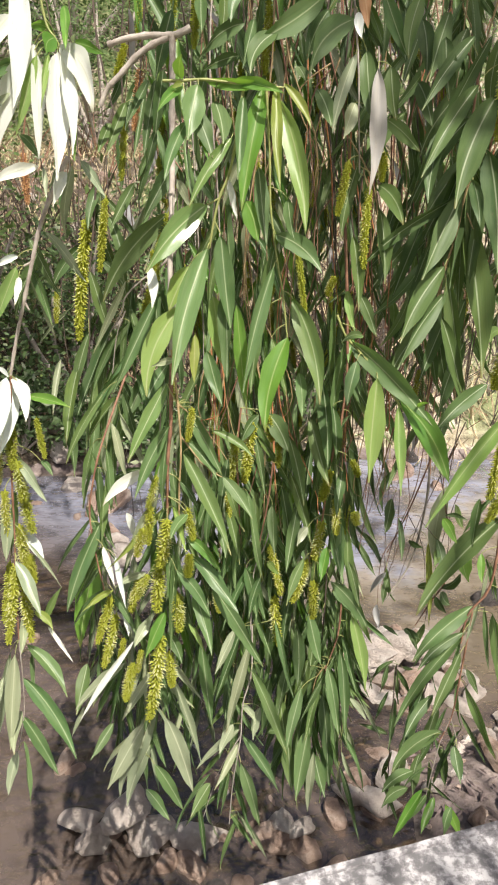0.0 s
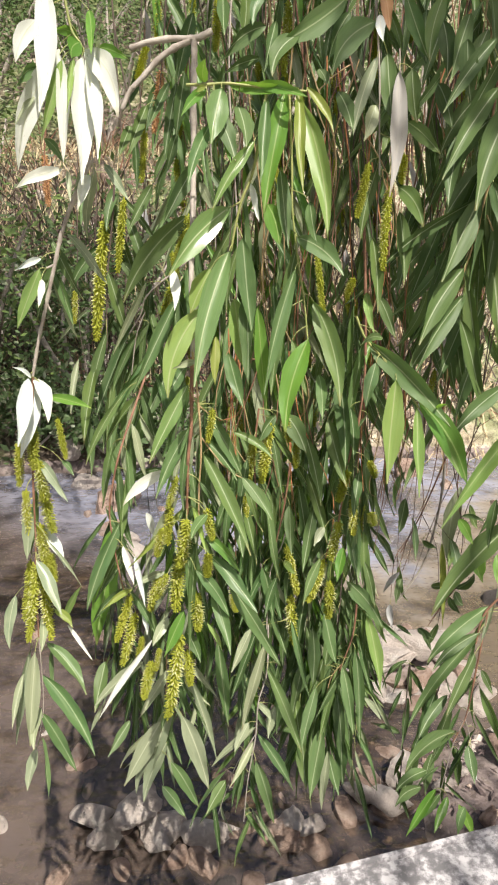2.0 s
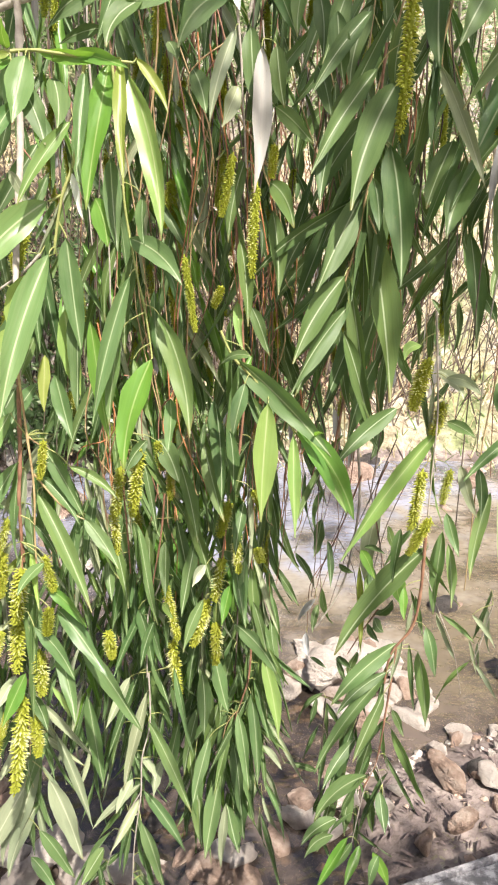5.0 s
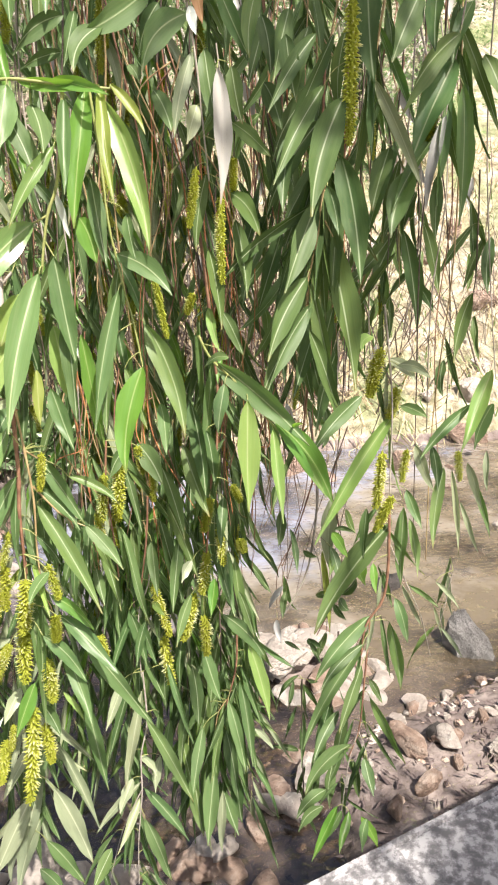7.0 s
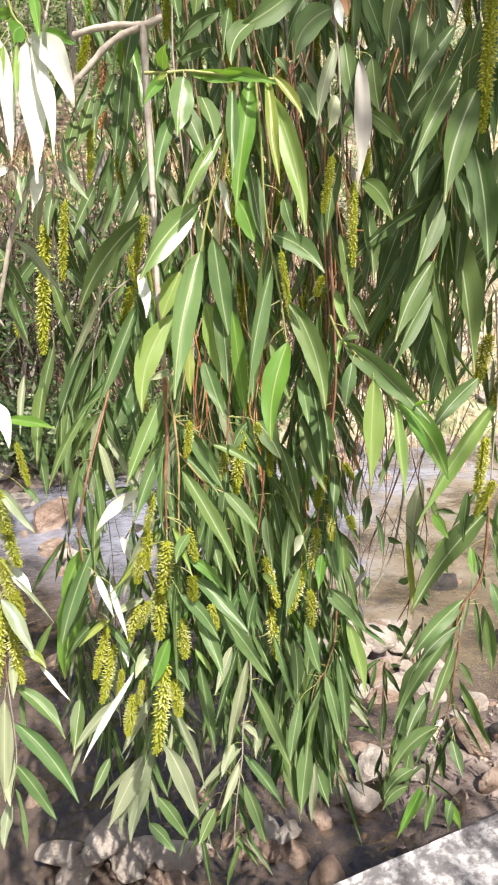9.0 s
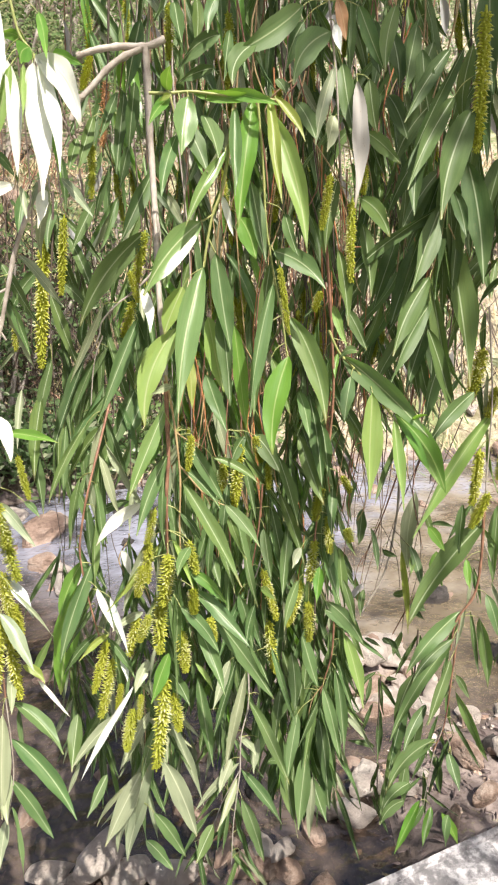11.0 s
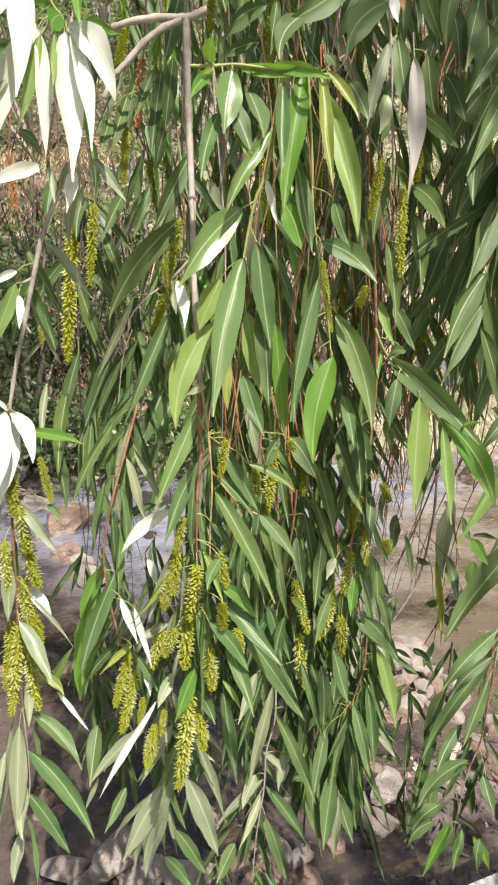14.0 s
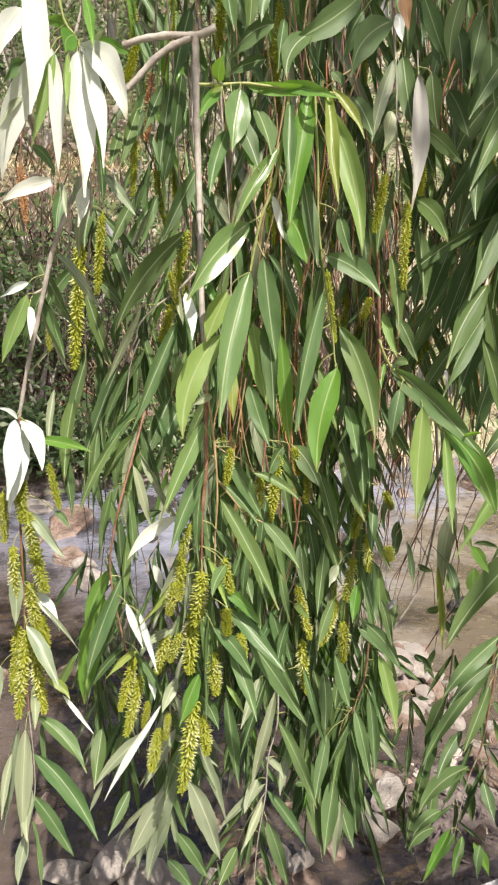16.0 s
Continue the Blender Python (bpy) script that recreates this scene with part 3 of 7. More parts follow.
def finish_branches():
    """The fine stalks of each branch, joined into one part."""
    for name, info in made.items():
        b = bpy.data.objects[name]
        verts, faces = [], []
        for pts in info.get("stalks", ()):
            v, f, _ = tube(pts, 0.0006, 0.0004, 4, False)
            faces += [tuple(i + len(verts) for i in q) for q in f]
            verts += [p - b.location for p in v]
        if verts:
            tagged(mesh_object("side_shoot", verts, faces, BARK["green"], b, smooth=True), kind="stuff")


def hang(key, x, y, top, low, leaves, kinds, reach=0.09, sway=0.06, bark=None, catkins=0, width=0.0125, slant=0.0, start=0.0):
    """A hanging branch that droops from top to low, with leaves set alternately down its length."""
    b = branch(key, Vector((x, y, top)))
    n = 6
    drift = rw.uniform(-sway, sway), rw.uniform(-sway, sway)
    pts = [Vector((x + drift[0] * (k / n) + 0.026 * rw.uniform(-1, 1), y + drift[1] * (k / n) + 0.012 * rw.uniform(-1, 1), top + (low - top) * k / n)) for k in range(n + 1)]
    twig(b, 0.0011, 0.0004, *pts, bark=bark)
    for k in range(leaves):
        s = start + (1 - start) * (k + rw.uniform(0.1, 0.9)) / leaves
        i = min(int(s * n), n - 1)
        p = pts[i].lerp(pts[i + 1], s * n - i)
        a = rw.uniform(0, 6.28)
        out = rw.uniform(0.15, 0.75)
        d = Vector((math.cos(a) * out + slant, math.sin(a) * out * 0.6 - 0.22, -1)).normalized()
        length = reach * rw.uniform(0.75, 1.3)
        foot = p + Vector((d.x, d.y, 0.2)) * 0.008
        leaf(b, foot, foot + d * length, width * rw.uniform(0.75, 1.25), rw.choice(BOWS), rw.uniform(-55, 40), rw.choice(kinds), (0, 1, 2, 3))
    for k in range(catkins):
        s = rw.uniform(0.2, 0.95)
        i = min(int(s * n), n - 1)
        p = pts[i].lerp(pts[i + 1], s * n - i)
        catkin(b, p, p + Vector((rw.uniform(-0.01, 0.01), rw.uniform(-0.01, 0.01), -rw.uniform(0.035, 0.075))), 0.0115)
    return b


def fringe(b, count, kinds, reach, width):
    """Narrow leaves set along the shoots of a branch, on their far side."""
    lines = made[b.name]["lines"]
    for _ in range(count):
        p = rw.choice(lines) + Vector((rw.gauss(0, 0.008), rw.uniform(0.004, 0.03), rw.gauss(0, 0.006)))
        side = rw.gauss(0, 0.38)
        d = Vector((side, rw.uniform(-0.30, 0.12), -1)).normalized()
        leaf(b, p, p + d * reach * rw.uniform(0.7, 1.25), width * rw.uniform(0.75, 1.2), -0.10 * side + rw.uniform(-0.03, 0.03), rw.uniform(-45, 45), rw.choice(kinds), (0, 1, 2))


# ---- the curtain: the branches nearest the path ----

b = branch('lit', label='arching willow sprig with drooping silvery leaves whitened for sun glare')
twig(b, 0.0011, 0.0008, (-0.165, 0.580, 1.695), (-0.161, 0.580, 1.670), (-0.155, 0.580, 1.661), (-0.152, 0.580, 1.654), bark='green')
twig(b, 0.0008, 0.0005, (-0.152, 0.580, 1.654), (-0.148, 0.580, 1.654), (-0.140, 0.580, 1.657), bark='green')
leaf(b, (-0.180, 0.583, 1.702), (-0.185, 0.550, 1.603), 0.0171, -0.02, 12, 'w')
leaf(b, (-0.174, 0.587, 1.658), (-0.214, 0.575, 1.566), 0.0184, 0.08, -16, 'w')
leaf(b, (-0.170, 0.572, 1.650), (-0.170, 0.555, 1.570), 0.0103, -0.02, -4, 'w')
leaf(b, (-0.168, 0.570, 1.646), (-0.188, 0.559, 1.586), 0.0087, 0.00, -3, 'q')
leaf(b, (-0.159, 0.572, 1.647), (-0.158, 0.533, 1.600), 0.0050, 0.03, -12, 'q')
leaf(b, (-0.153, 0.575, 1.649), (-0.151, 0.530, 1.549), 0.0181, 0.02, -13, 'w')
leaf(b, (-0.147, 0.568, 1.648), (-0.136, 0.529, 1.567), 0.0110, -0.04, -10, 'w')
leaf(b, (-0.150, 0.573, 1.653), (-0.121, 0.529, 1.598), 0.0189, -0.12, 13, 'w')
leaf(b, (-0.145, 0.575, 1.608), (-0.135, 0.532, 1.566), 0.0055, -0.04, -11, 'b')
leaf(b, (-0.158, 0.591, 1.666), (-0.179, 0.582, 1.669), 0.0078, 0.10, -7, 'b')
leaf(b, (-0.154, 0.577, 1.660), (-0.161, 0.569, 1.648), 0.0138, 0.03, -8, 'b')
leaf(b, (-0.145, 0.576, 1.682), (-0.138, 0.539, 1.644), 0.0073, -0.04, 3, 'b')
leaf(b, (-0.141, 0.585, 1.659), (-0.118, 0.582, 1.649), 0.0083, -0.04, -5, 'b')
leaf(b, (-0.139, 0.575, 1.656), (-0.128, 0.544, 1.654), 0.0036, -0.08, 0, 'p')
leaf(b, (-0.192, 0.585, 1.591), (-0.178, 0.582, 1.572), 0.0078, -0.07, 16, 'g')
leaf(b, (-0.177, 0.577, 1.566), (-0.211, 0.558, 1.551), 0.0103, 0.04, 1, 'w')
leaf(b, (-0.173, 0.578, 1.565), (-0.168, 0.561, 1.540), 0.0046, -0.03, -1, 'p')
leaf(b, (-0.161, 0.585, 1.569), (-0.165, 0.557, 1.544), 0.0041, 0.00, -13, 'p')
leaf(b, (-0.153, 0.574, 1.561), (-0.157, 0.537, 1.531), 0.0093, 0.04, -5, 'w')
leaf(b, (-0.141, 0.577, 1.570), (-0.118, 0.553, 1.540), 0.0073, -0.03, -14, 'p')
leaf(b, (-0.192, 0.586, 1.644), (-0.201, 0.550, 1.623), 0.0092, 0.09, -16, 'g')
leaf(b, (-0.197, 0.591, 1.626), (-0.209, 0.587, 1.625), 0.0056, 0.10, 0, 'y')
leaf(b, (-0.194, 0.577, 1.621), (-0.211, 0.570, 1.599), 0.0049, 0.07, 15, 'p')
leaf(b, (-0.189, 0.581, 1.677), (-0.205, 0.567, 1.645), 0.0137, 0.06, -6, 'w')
twig(b, 0.0009, 0.0006, (-0.152, 0.580, 1.654), (-0.151, 0.580, 1.611), (-0.151, 0.580, 1.574), (-0.151, 0.580, 1.562), bark='grey')

b = branch('mid', label='shaded willow shoot with withered orange catkins')
twig(b, 0.0012, 0.0006, (-0.101, 0.720, 1.743), (-0.105, 0.720, 1.704), (-0.109, 0.720, 1.672), (-0.119, 0.720, 1.606), bark='twig')
twig(b, 0.0010, 0.0005, (-0.227, 0.720, 1.639), (-0.235, 0.720, 1.596), (-0.234, 0.720, 1.552), bark='red')
catkin(b, (-0.109, 0.725, 1.677), (-0.118, 0.717, 1.615), 0.0107, dry=True)
catkin(b, (-0.236, 0.724, 1.598), (-0.235, 0.720, 1.544), 0.0096, dry=True)
catkin(b, (-0.128, 0.720, 1.629), (-0.133, 0.711, 1.567), 0.0094)
catkin(b, (-0.122, 0.713, 1.694), (-0.132, 0.706, 1.662), 0.0101)
catkin(b, (-0.226, 0.727, 1.739), (-0.224, 0.726, 1.733), 0.0089)
leaf(b, (-0.113, 0.726, 1.664), (-0.127, 0.710, 1.614), 0.0094, 0.04, -4, 'd')
leaf(b, (-0.141, 0.709, 1.621), (-0.146, 0.668, 1.589), 0.0099, 0.00, -9, 'd')
leaf(b, (-0.100, 0.713, 1.661), (-0.118, 0.669, 1.612), 0.0085, 0.01, 16, 'd')
leaf(b, (-0.093, 0.711, 1.661), (-0.106, 0.691, 1.588), 0.0108, -0.01, -4, 'd')
leaf(b, (-0.124, 0.711, 1.640), (-0.141, 0.670, 1.585), 0.0106, 0.01, -2, 'd')

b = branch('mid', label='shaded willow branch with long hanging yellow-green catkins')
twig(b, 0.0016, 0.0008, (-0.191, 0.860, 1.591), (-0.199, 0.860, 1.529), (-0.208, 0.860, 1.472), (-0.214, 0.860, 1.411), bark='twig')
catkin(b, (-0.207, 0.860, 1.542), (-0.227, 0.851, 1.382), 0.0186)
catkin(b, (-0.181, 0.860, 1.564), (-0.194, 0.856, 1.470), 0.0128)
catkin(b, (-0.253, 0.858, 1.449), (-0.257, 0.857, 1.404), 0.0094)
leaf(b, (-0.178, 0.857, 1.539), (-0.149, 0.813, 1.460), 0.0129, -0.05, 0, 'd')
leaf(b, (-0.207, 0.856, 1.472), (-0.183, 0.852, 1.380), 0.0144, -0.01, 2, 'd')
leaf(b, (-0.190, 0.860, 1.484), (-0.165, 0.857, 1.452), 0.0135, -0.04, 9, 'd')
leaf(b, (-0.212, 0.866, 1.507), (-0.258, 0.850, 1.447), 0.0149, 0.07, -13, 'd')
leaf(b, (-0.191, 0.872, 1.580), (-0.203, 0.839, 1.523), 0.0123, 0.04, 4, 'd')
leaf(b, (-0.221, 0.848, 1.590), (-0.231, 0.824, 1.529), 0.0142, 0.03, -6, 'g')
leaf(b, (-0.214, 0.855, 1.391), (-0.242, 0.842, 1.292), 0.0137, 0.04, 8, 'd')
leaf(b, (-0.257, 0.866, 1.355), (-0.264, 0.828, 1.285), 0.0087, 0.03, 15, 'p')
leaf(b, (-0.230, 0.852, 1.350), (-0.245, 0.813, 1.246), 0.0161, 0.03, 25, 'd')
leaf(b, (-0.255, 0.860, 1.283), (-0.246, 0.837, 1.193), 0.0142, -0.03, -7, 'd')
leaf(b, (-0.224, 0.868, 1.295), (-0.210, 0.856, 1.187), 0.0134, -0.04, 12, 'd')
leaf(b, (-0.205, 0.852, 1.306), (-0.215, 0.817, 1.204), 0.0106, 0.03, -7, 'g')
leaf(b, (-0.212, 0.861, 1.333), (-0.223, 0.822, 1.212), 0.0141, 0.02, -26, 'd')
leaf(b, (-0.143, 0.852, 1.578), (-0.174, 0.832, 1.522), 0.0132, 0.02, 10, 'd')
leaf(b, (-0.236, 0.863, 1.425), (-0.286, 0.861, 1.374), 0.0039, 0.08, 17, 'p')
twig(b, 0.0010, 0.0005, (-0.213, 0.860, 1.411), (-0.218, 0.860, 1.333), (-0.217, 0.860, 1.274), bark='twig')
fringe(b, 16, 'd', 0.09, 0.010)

b = branch('lit', label='brown willow shoot with silvery glare-white leaves and yellow catkins')
twig(b, 0.0022, 0.0016, (-0.157, 0.600, 1.576), (-0.173, 0.600, 1.548), (-0.188, 0.600, 1.516), (-0.197, 0.600, 1.488), (-0.208, 0.600, 1.453), (-0.218, 0.600, 1.421), (-0.228, 0.600, 1.384), bark='grey')
twig(b, 0.0013, 0.0008, (-0.197, 0.600, 1.488), (-0.206, 0.600, 1.484), bark='grey')
twig(b, 0.0012, 0.0009, (-0.208, 0.600, 1.453), (-0.204, 0.600, 1.445), bark='grey')
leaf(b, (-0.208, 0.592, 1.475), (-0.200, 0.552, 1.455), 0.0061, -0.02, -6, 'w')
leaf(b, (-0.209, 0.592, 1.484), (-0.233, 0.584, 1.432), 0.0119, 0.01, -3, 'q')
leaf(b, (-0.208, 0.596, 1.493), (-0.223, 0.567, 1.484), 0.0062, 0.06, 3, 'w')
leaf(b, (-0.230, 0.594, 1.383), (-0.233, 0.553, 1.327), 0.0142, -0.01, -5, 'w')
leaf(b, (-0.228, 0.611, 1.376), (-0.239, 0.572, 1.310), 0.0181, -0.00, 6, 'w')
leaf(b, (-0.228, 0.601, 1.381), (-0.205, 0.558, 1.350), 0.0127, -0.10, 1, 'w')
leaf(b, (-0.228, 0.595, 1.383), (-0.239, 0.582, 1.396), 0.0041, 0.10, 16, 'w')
leaf(b, (-0.212, 0.595, 1.365), (-0.167, 0.579, 1.356), 0.0095, -0.02, -13, 'b')
twig(b, 0.0014, 0.0008, (-0.228, 0.600, 1.384), (-0.234, 0.600, 1.328), (-0.239, 0.600, 1.269), (-0.242, 0.600, 1.219), (-0.247, 0.600, 1.160), (-0.251, 0.600, 1.092), bark='red')
catkin(b, (-0.233, 0.599, 1.339), (-0.233, 0.592, 1.291), 0.0135)
catkin(b, (-0.208, 0.601, 1.343), (-0.201, 0.595, 1.301), 0.0082)
catkin(b, (-0.230, 0.595, 1.301), (-0.225, 0.590, 1.257), 0.0137)
catkin(b, (-0.229, 0.600, 1.274), (-0.221, 0.597, 1.220), 0.0152)
catkin(b, (-0.244, 0.594, 1.270), (-0.247, 0.593, 1.217), 0.0109)
catkin(b, (-0.238, 0.605, 1.227), (-0.231, 0.597, 1.179), 0.0147)
catkin(b, (-0.228, 0.598, 1.196), (-0.225, 0.594, 1.163), 0.0114)
catkin(b, (-0.253, 0.607, 1.184), (-0.264, 0.600, 1.113), 0.0119)
catkin(b, (-0.241, 0.597, 1.187), (-0.257, 0.587, 1.095), 0.0130)
catkin(b, (-0.239, 0.601, 1.183), (-0.235, 0.596, 1.092), 0.0142)
catkin(b, (-0.252, 0.608, 1.315), (-0.254, 0.602, 1.269), 0.0108)
leaf(b, (-0.230, 0.600, 1.299), (-0.197, 0.568, 1.266), 0.0101, -0.03, 16, 'p')
leaf(b, (-0.231, 0.610, 1.292), (-0.205, 0.583, 1.269), 0.0058, -0.03, 8, 'b')
leaf(b, (-0.247, 0.595, 1.250), (-0.249, 0.584, 1.194), 0.0120, -0.02, -6, 'p')
leaf(b, (-0.238, 0.612, 1.219), (-0.212, 0.589, 1.183), 0.0112, -0.03, -12, 'w')
leaf(b, (-0.240, 0.589, 1.192), (-0.210, 0.559, 1.146), 0.0130, -0.02, -9, 'p')
leaf(b, (-0.225, 0.589, 1.213), (-0.194, 0.583, 1.165), 0.0038, -0.04, -17, 'p')
leaf(b, (-0.219, 0.601, 1.119), (-0.194, 0.588, 1.164), 0.0077, -0.02, 10, 'q')
leaf(b, (-0.228, 0.594, 1.131), (-0.207, 0.582, 1.115), 0.0086, -0.08, 7, 'y')
leaf(b, (-0.216, 0.595, 1.111), (-0.186, 0.573, 1.082), 0.0043, -0.04, 0, 'w')
leaf(b, (-0.247, 0.609, 1.115), (-0.238, 0.569, 1.096), 0.0091, -0.02, -17, 'p')
leaf(b, (-0.253, 0.591, 1.080), (-0.267, 0.578, 0.967), 0.0160, 0.02, 4, 'p')
leaf(b, (-0.264, 0.606, 1.072), (-0.294, 0.604, 0.946), 0.0098, 0.03, -5, 'p')
leaf(b, (-0.245, 0.606, 1.081), (-0.199, 0.579, 1.032), 0.0143, -0.08, -17, 'g')
leaf(b, (-0.252, 0.601, 1.043), (-0.192, 0.570, 0.960), 0.0166, -0.07, 13, 'g')
leaf(b, (-0.259, 0.601, 0.992), (-0.225, 0.600, 0.905), 0.0137, -0.03, 3, 'g')
leaf(b, (-0.260, 0.605, 0.995), (-0.257, 0.562, 0.974), 0.0109, 0.03, 12, 'p')
leaf(b, (-0.272, 0.608, 0.935), (-0.282, 0.587, 0.891), 0.0120, -0.00, 14, 'p')
leaf(b, (-0.272, 0.599, 1.045), (-0.278, 0.565, 1.000), 0.0077, 0.03, 12, 'p')
leaf(b, (-0.273, 0.605, 1.141), (-0.280, 0.585, 1.087), 0.0115, 0.03, 5, 'p')
leaf(b, (-0.207, 0.599, 1.298), (-0.193, 0.585, 1.287), 0.0060, -0.08, 0, 'g')
twig(b, 0.0008, 0.0004, (-0.251, 0.600, 1.092), (-0.252, 0.600, 1.039), (-0.256, 0.600, 0.991), (-0.270, 0.600, 0.935), bark='grey')
fringe(b, 10, 'pgd', 0.075, 0.0085)

b = branch('mid', label='willow shoot with long dark narrow drooping leaves')
twig(b, 0.0013, 0.0007, (-0.076, 0.690, 1.498), (-0.095, 0.690, 1.480), (-0.117, 0.690, 1.465), (-0.132, 0.690, 1.449), (-0.136, 0.690, 1.435), (-0.150, 0.690, 1.413), bark='grey')
twig(b, 0.0008, 0.0005, (-0.132, 0.690, 1.436), (-0.143, 0.690, 1.409), (-0.151, 0.690, 1.361), bark='grey')
leaf(b, (-0.081, 0.691, 1.535), (-0.151, 0.669, 1.448), 0.0224, 0.08, -19, 'd')
leaf(b, (-0.071, 0.692, 1.589), (-0.104, 0.656, 1.526), 0.0152, 0.02, -13, 'd')
leaf(b, (-0.128, 0.680, 1.467), (-0.167, 0.677, 1.392), 0.0072, 0.02, -6, 'p')
leaf(b, (-0.144, 0.688, 1.408), (-0.173, 0.685, 1.348), 0.0074, 0.06, 7, 'g')
leaf(b, (-0.095, 0.679, 1.452), (-0.141, 0.641, 1.358), 0.0140, 0.02, 4, 'g')
leaf(b, (-0.133, 0.698, 1.431), (-0.143, 0.693, 1.356), 0.0067, -0.01, 11, 'd')
leaf(b, (-0.087, 0.689, 1.424), (-0.105, 0.680, 1.382), 0.0097, 0.01, -3, 'g')
leaf(b, (-0.104, 0.682, 1.381), (-0.134, 0.654, 1.322), 0.0145, 0.02, 8, 'd')
leaf(b, (-0.139, 0.696, 1.341), (-0.166, 0.683, 1.257), 0.0164, 0.00, 21, 'd')
leaf(b, (-0.121, 0.681, 1.343), (-0.156, 0.662, 1.270), 0.0124, 0.06, 6, 'g')
leaf(b, (-0.120, 0.690, 1.257), (-0.166, 0.674, 1.241), 0.0101, 0.10, -20, 'd')
leaf(b, (-0.088, 0.685, 1.380), (-0.115, 0.659, 1.331), 0.0141, 0.06, 14, 'g')
catkin(b, (-0.082, 0.691, 1.536), (-0.097, 0.683, 1.478), 0.0122)
catkin(b, (-0.099, 0.686, 1.470), (-0.112, 0.680, 1.434), 0.0121)
catkin(b, (-0.100, 0.686, 1.499), (-0.094, 0.677, 1.468), 0.0088)
leaf(b, (-0.092, 0.690, 1.611), (-0.104, 0.684, 1.573), 0.0088, 0.00, -2, 'd')
leaf(b, (-0.082, 0.687, 1.664), (-0.092, 0.681, 1.605), 0.0132, -0.01, -23, 'd')
leaf(b, (-0.073, 0.694, 1.716), (-0.092, 0.690, 1.656), 0.0142, 0.00, -2, 'd')
fringe(b, 18, 'dgd', 0.10, 0.010)

b = branch('mid', label='low willow shoot with broad green and glare-white silvery leaves')
twig(b, 0.0012, 0.0008, (-0.124, 0.660, 1.386), (-0.137, 0.620, 1.343), (-0.149, 0.600, 1.305), (-0.158, 0.600, 1.271), (-0.163, 0.600, 1.240), (-0.160, 0.600, 1.196), (-0.153, 0.600, 1.147), bark='red')
leaf(b, (-0.101, 0.597, 1.289), (-0.144, 0.577, 1.259), 0.0121, 0.09, -14, 'w')
leaf(b, (-0.153, 0.601, 1.229), (-0.189, 0.576, 1.139), 0.0149, 0.05, -16, 'g')
leaf(b, (-0.202, 0.770, 1.121), (-0.238, 0.755, 0.972), 0.0307, -0.00, 8, 'b')
leaf(b, (-0.190, 0.770, 1.153), (-0.225, 0.755, 1.082), 0.0169, 0.06, 11, 'b')
leaf(b, (-0.149, 0.591, 1.208), (-0.134, 0.563, 1.178), 0.0067, -0.01, 12, 'w')
leaf(b, (-0.138, 0.595, 1.195), (-0.122, 0.553, 1.159), 0.0059, -0.00, 10, 'w')
leaf(b, (-0.081, 0.597, 1.252), (-0.140, 0.565, 1.197), 0.0072, 0.02, -5, 'y')
leaf(b, (-0.143, 0.595, 1.155), (-0.170, 0.567, 1.147), 0.0065, 0.09, 0, 'y')
leaf(b, (-0.109, 0.602, 1.172), (-0.137, 0.576, 1.170), 0.0080, 0.06, -3, 'p')
leaf(b, (-0.123, 0.590, 1.246), (-0.117, 0.589, 1.219), 0.0077, -0.05, -10, 'w')
catkin(b, (-0.146, 0.600, 1.146), (-0.163, 0.589, 1.094), 0.0117)
catkin(b, (-0.143, 0.603, 1.123), (-0.160, 0.598, 1.058), 0.0133)
catkin(b, (-0.114, 0.599, 1.171), (-0.125, 0.595, 1.129), 0.0126)
catkin(b, (-0.137, 0.607, 1.090), (-0.143, 0.596, 1.066), 0.0086)
catkin(b, (-0.126, 0.597, 1.065), (-0.137, 0.592, 1.018), 0.0138)
catkin(b, (-0.117, 0.595, 1.083), (-0.121, 0.587, 1.059), 0.0085)
leaf(b, (-0.124, 0.590, 1.096), (-0.178, 0.551, 1.024), 0.0067, 0.07, -12, 'w')
leaf(b, (-0.136, 0.594, 1.066), (-0.193, 0.582, 1.015), 0.0119, 0.04, 9, 'p')
leaf(b, (-0.188, 0.604, 1.000), (-0.205, 0.603, 0.960), 0.0049, 0.01, -5, 'p')
leaf(b, (-0.135, 0.606, 1.123), (-0.130, 0.592, 1.101), 0.0069, -0.04, 6, 'w')
leaf(b, (-0.108, 0.604, 1.116), (-0.123, 0.583, 1.094), 0.0114, 0.02, -13, 'p')
fringe(b, 26, 'gpdg', 0.075, 0.0080)

b = branch('mid', label='lower willow shoot with drooping olive leaves paled for sunlit haze')
twig(b, 0.0010, 0.0005, (-0.120, 0.660, 1.040), (-0.124, 0.660, 0.965), (-0.137, 0.660, 0.887), bark='straw')
leaf(b, (-0.115, 0.664, 0.962), (-0.161, 0.651, 0.823), 0.0199, 0.01, 8, 'p')
leaf(b, (-0.130, 0.652, 0.936), (-0.180, 0.643, 0.846), 0.0207, 0.02, 2, 'p')
leaf(b, (-0.126, 0.664, 0.892), (-0.157, 0.636, 0.823), 0.0158, 0.05, 6, 'p')
leaf(b, (-0.103, 0.652, 0.945), (-0.073, 0.636, 0.842), 0.0218, -0.05, 8, 'p')
leaf(b, (-0.095, 0.665, 0.995), (-0.063, 0.658, 0.871), 0.0108, -0.05, -11, 'p')
leaf(b, (-0.120, 0.653, 0.873), (-0.087, 0.651, 0.797), 0.0156, -0.03, 8, 'g')
leaf(b, (-0.133, 0.654, 0.832), (-0.103, 0.634, 0.800), 0.0141, -0.03, 10, 'g')
